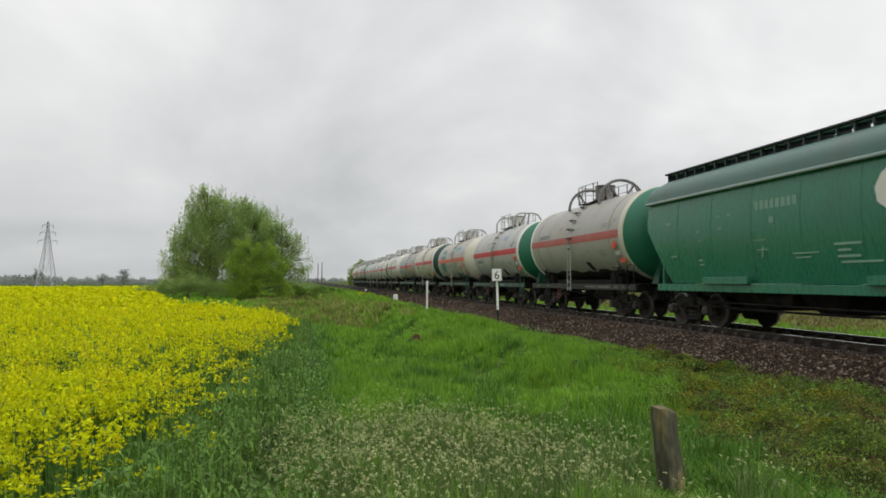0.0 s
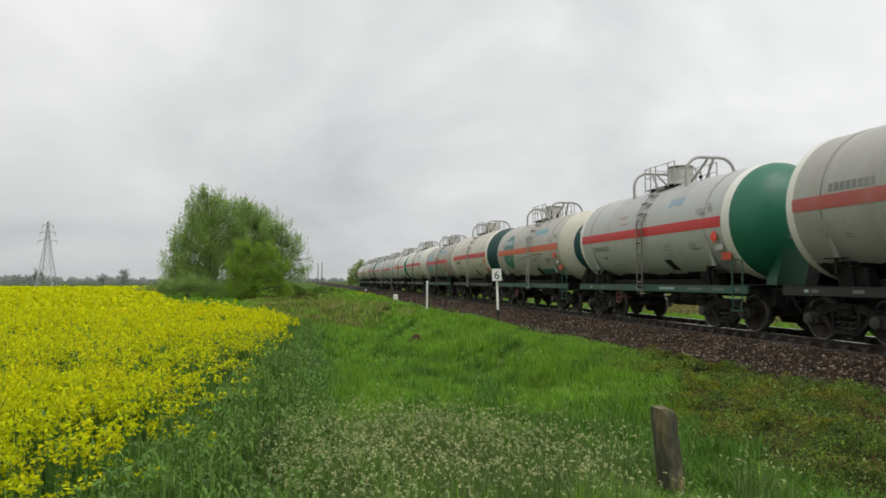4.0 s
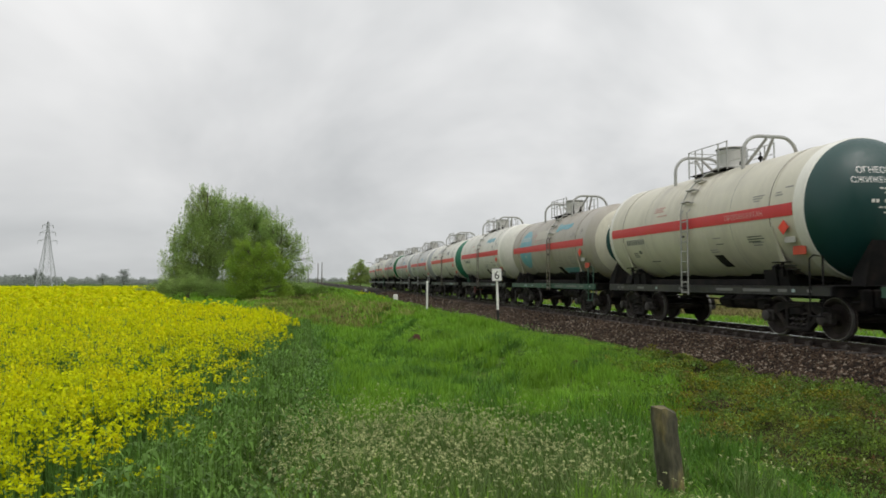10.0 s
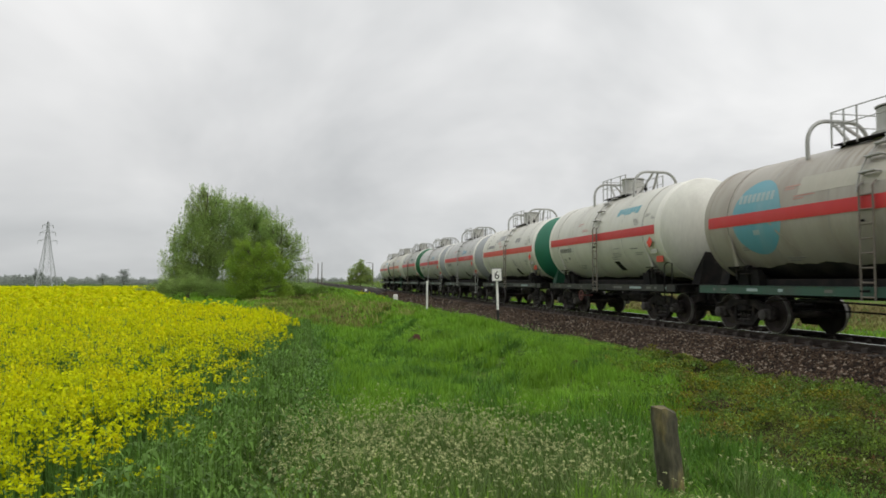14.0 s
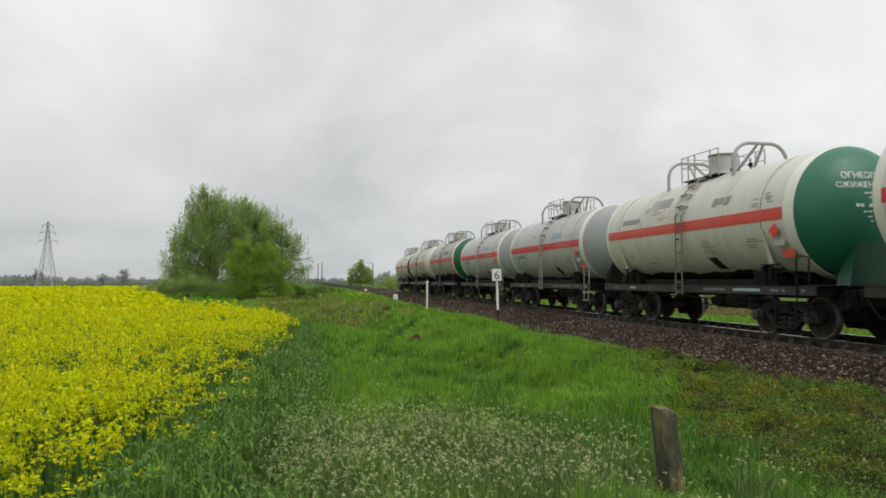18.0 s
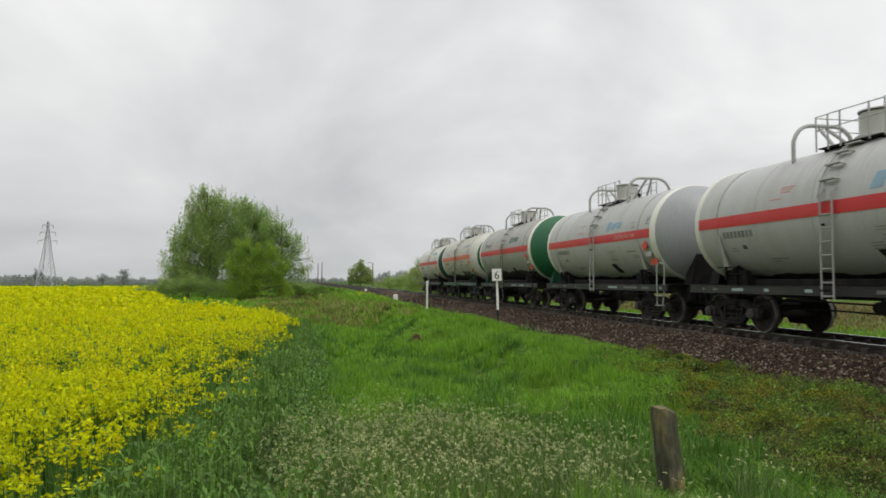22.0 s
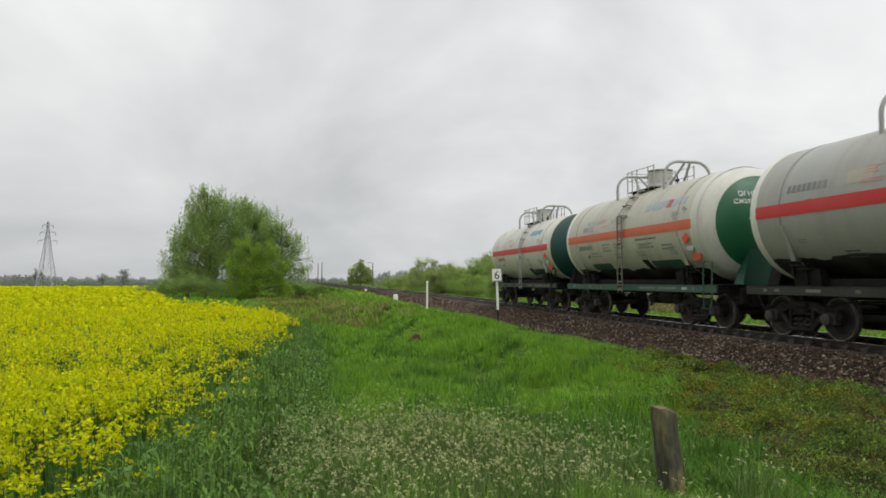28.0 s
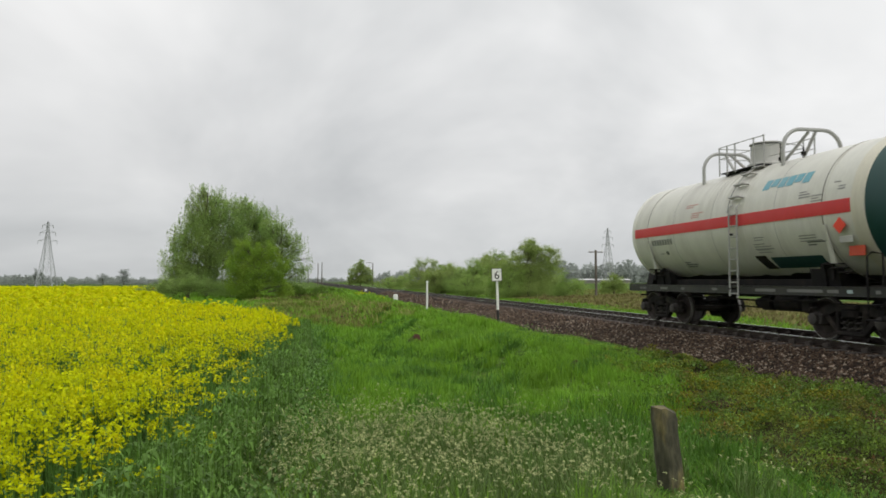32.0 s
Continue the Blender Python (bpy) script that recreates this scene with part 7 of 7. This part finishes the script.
    # hedge green with some airlight painted in
    HEDGE = mat("hazed_hedge_leaves", (0.31, 0.44, 0.12), 0.7, var=0.15, scale=0.4, fine=2.0, island=0.2, tint=(0.30, 0.38, 0.11), amount=0.6, transl=0.58, spec=0.15)
    # shrubs and small trees behind the track
    rows = (
        (23.5, 190, 3.6, ((0, 0, 1.6, 2.0, 1.4), (3.0, 0, 2.0, 1.8, 1.6), (-2.8, 0, 1.3, 1.6, 1.1)), L3, 1800),
        (18.6, 152, 3.4, ((0, 0, 1.5, 1.8, 1.3), (2.6, 0, 1.9, 1.6, 1.5), (4.6, 0, 2.6, 1.6, 1.9), (1.2, 0, 0.8, 2.6, 0.9)), HEDGE, 2600),
        (21.8, 128, 7.2, ((0, 0, 4.2, 1.6, 2.0), (1.8, 0, 4.8, 1.5, 2.0), (-1.6, 0, 3.2, 1.5, 1.9), (3.6, 0, 3.8, 1.4, 2.0), (1.0, 0, 2.0, 3.0, 1.6), (-1.0, 0, 1.2, 2.6, 1.1)), L3, 4600),
        (25.6, 118, 5.8, ((0, 0, 3.4, 1.5, 1.8), (2.0, 0, 3.0, 1.5, 1.7), (-1.4, 0, 3.8, 1.3, 1.7), (0.4, 0, 1.5, 2.8, 1.4)), HEDGE, 3800),
        (30.0, 118, 5.4, ((0, 0, 2.9, 1.5, 1.7), (2.0, 0, 2.6, 1.5, 1.6), (-1.6, 0, 2.6, 1.3, 1.5), (0.4, 0, 1.2, 2.8, 1.2)), HEDGE, 3400),
        (30.4, 112, 6.6, ((0, 0, 4.4, 0.9, 1.8), (0.9, 0, 3.6, 1.0, 1.6), (0.3, 0, 1.8, 1.6, 1.5)), L2, 2200),
        (36.2, 126, 8.6, ((0, 0, 6.6, 1.6, 1.7), (1.4, 0, 5.6, 1.5, 1.8), (-1.4, 0, 5.4, 1.3, 1.7), (0.2, 0, 3.4, 2.4, 2.0), (0.2, 0, 1.6, 3.0, 1.5)), L2, 4000),
        (25.6, 76, 7.6, ((0, 0, 5.7, 1.3, 1.5), (0.9, 0.2, 5.3, 1.2, 1.4), (-1.3, 0, 4.4, 1.0, 1.5), (1.3, 0, 4.6, 1.0, 1.5), (-2.0, 0, 3.0, 1.1, 1.4), (2.0, 0, 3.0, 1.1, 1.5), (0, 0, 3.0, 1.6, 1.6), (0, 0, 1.4, 2.8, 1.2), (0.4, 0, 6.0, 0.7, 0.9), (3.2, 0.3, 4.2, 1.3, 1.6), (-3.0, 0.3, 3.6, 1.3, 1.5), (2.6, 0.2, 5.2, 0.9, 1.1)), L3, 13000),
        (22.8, 75, 4.2, ((0, 0, 2.4, 1.2, 1.3), (-1.7, 0, 2.0, 1.1, 1.2), (1.4, 0, 2.6, 1.0, 1.3), (-0.4, 0, 1.0, 2.4, 1.0)), HEDGE, 3400),
        (19.2, 80, 3.6, ((0, 0, 1.8, 1.3, 1.2), (-1.7, 0, 1.5, 1.2, 1.1), (1.7, 0, 1.9, 1.2, 1.2), (0, 0, 0.8, 2.4, 0.9)), HEDGE, 3000),
        (19.6, 98, 4.6, ((0, 0, 2.4, 1.5, 1.6), (-1.9, 0, 2.0, 1.3, 1.4), (1.9, 0, 2.5, 1.4, 1.5), (0, 0, 1.0, 3.0, 1.1)), L3, 3200),
        (31.0, 78, 3.4, ((0, 0, 1.8, 1.2, 1.3), (1.7, 0, 1.3, 1.2, 1.0), (-0.6, 0, 0.8, 1.8, 0.8)), HEDGE, 2200),
    )
    rows = rows + (
        (21.0, 99, 5.2, ((0, 0, 3.4, 1.5, 1.7), (1.5, 0, 2.6, 1.4, 1.6), (-1.6, 0, 2.6, 1.4, 1.6), (0, 0, 1.2, 2.8, 1.2)), L3, 3600),
        (24.4, 97, 5.7, ((0, 0, 3.8, 1.4, 1.8), (1.5, 0, 3.0, 1.4, 1.7), (-1.5, 0, 2.8, 1.4, 1.6), (0, 0, 1.3, 2.8, 1.3)), HEDGE, 3800),
        (28.0, 104, 6.4, ((0, 0, 4.4, 1.5, 1.9), (1.6, 0, 3.4, 1.4, 1.8), (-1.5, 0, 3.4, 1.4, 1.7), (0, 0, 1.5, 2.8, 1.5)), L3, 4000),
        (31.4, 98, 6.0, ((0, 0, 4.0, 1.4, 1.8), (1.4, 0, 3.0, 1.4, 1.6), (-1.5, 0, 3.2, 1.4, 1.7), (0, 0, 1.4, 2.8, 1.4)), HEDGE, 3800),
        (44.0, 92, 3.3, ((0, 0, 1.9, 1.0, 1.2), (1.1, 0, 1.4, 1.0, 1.1), (-1.1, 0, 1.1, 1.0, 0.9)), L3, 2400),
    )
    # a continuous low hedge between them
    rh = random.Random(11)
    hedge = []
    for k in range(7):
        x0 = 18.5 + 2.9 * k
        hedge.append((x0, 96 + rh.uniform(-3, 6), rh.uniform(2.6, 3.8), tuple((rh.uniform(-1.6, 1.6), rh.uniform(-0.6, 0.6), rh.uniform(0.8, 3.0), rh.uniform(1.0, 1.5), rh.uniform(0.8, 1.3)) for j in range(5)), rh.choice((HEDGE, L3, L2)), 2300))
    rows = rows + tuple(hedge)
    for k, (x, y, h, lobes, m, cnt) in enumerate(rows):
        tree("willow_tree" if h > 5 else "willow_bush", x, y, h, lobes, 0.22 if y < 100 else 0.28, cnt, m, "fresh green willow %s behind the railway track" % ("tree" if h > 5 else "bush"), "tree" if h > 5 else "bush", droop=0.35, trunk=0.12, seed=20 + k, stems=2)
    tree("lime_tree", 18.4, 235, 10.5, ((-3.0, 0, 2.4, 2.0, 2.0), (3.0, 0, 2.4, 2.0, 2.0), (0, 0, 6.2, 2.2, 2.4), (-2.6, 0, 4.2, 2.0, 2.2), (2.4, 0, 4.6, 2.0, 2.2), (0.4, 0, 8.0, 1.5, 1.5), (0, 0, 2.6, 3.0, 1.8)), 0.5, 5200, L3, "rounded green tree beside the line", trunk=0.3, seed=40)
    tree("lime_tree", 47.0, 170, 9.8, ((0, 0, 7.2, 2.2, 2.2), (-2.2, 0, 6.2, 1.8, 2.0), (2.2, 0, 6.2, 1.8, 2.0), (0, 0, 4.2, 3.4, 2.2), (0.5, 0, 2.2, 3.6, 1.8)), 0.4, 3600, L3, "rounded grey-green tree behind the willows", trunk=0.3, seed=47)
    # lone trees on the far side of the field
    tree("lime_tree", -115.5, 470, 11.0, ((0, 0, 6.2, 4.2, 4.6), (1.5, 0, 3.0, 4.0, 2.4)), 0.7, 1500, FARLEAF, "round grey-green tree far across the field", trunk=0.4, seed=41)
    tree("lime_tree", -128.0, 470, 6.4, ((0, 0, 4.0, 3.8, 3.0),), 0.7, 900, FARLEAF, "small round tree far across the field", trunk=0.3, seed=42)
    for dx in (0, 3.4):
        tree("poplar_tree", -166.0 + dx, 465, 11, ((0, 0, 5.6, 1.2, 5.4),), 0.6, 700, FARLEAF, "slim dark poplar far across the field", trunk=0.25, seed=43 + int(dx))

    # far woods along the horizon
    pts, size = [], []
    r = np.random.RandomState(5)
    for x0, x1, y0, y1, h, n in ((-330, -166, 455, 520, 7.0, 90), (-170, -100, 480, 560, 4.2, 70), (-110, -60, 520, 640, 3.8, 40), (-700, -330, 500, 640, 10, 30), (60, 300, 620, 820, 13, 60), (225, 420, 600, 700, 21, 70), (-60, 60, 900, 1200, 7, 60), (-330, -60, 600, 700, 6.0, 110), (420, 900, 600, 900, 16, 24)):
        cx, cy = r.uniform(x0, x1, n), r.uniform(y0, y1, n)
        for a, b in zip(cx, cy):
            hh = h * r.uniform(0.55, 1.1)
            k = 150
            d = r.normal(size=(k, 3))
            d /= np.linalg.norm(d, axis=1, keepdims=True)
            d[:, 2] = np.abs(d[:, 2])
            q = np.array([a, b, float(ground_z(a, b))]) + d * r.uniform(0.6, 1.0, (k, 1)) * np.array([hh * 0.62, hh * 0.62, hh])
            pts.append(q)
            size.append(np.full(k, hh * 0.14))
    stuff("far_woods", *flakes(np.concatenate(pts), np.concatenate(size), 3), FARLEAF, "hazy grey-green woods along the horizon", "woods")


def far_hall():
    """A long low hall on the horizon: dull walls, a pale roof."""
    h = thing("long_hall", Matrix.Translation((258, 560, float(ground_z(258, 560)))), "long low hall with a pale roof on the horizon", "hall")
    part("wall", Geo().box((0, 0, 1.4), (46, 14, 2.8), 0.1), mat("dull_hall_wall", (0.26, 0.25, 0.22), 0.9, var=0.15, scale=0.2), h)
    part("roof", Geo().plate([(-24, -8, 2.8), (-24, 8, 2.8), (-24, 0, 4.0)], (1, 0, 0), 48), mat("pale_hall_roof", (0.46, 0.46, 0.45), 0.8, var=0.08, scale=0.2), h)


def yellow_flowers():
    n = 420
    y = NP.uniform(62, 100, n)
    x = 7.3 + NP.normal(0, 0.5, n) + 0.25 * np.sin(y * 0.5)
    keep = np.sin(y * 0.45) + 0.4 * NP.normal(size=n) > 0.2
    x, y = x[keep], y[keep]
    stuff("yellow_flowers", *flakes(np.stack([x, y, ground_z(x, y) + NP.uniform(0.25, 0.45, len(x))], -1), 0.11, 77, 0.3), RAPE_FLOWER, "scattered yellow flowers beside the far ballast", "flowers")


def earth_heaps():
    m = mat("red_brown_earth", (0.075, 0.042, 0.028), 0.95, spec=0.05, var=0.45, scale=4.0, fine=25.0, bump=0.8)
    for x, y, r, h in ((3.95, 24.4, 0.34, 0.3), (5.55, 13.4, 0.15, 0.2), (2.2, 42.0, 0.55, 0.4)):
        g, n = Geo(), 14
        vs = [(0, 0, h)]
        for i in range(1, 5):
            for k in range(n):
                a = k * math.tau / n
                w = 1 + 0.22 * math.sin(3 * a + i) + 0.12 * math.sin(7 * a + 2 * i)
                vs.append((r * i / 4 * w * math.cos(a), r * i / 4 * w * math.sin(a), h * (1 - (i / 4) ** 1.6) - 0.08 * (i == 4)))
        fs = [(0, 1 + k, 1 + (k + 1) % n) for k in range(n)]
        fs += [(1 + i * n + k, 1 + (i + 1) * n + k, 1 + (i + 1) * n + (k + 1) % n, 1 + i * n + (k + 1) % n) for i in range(3) for k in range(n)]
        tagged(part("earth_heap", g.add(vs, fs), m, at=(x, y, float(ground_z(x, y)))), "small heap of bare red-brown earth in the grass", "earth heap", "earth heaps in the verge")


# the haze of the distance is mixed into this pale leaf colour
FARLEAF = mat("haze_paled_leaves", (0.36, 0.39, 0.36), 0.9, var=0.12, scale=0.02, fine=0.2, island=0.1, transl=0.5, spec=0.0)
rape_field()
grasses()
woods()
far_hall()
yellow_flowers()
earth_heaps()
stones()
motions()
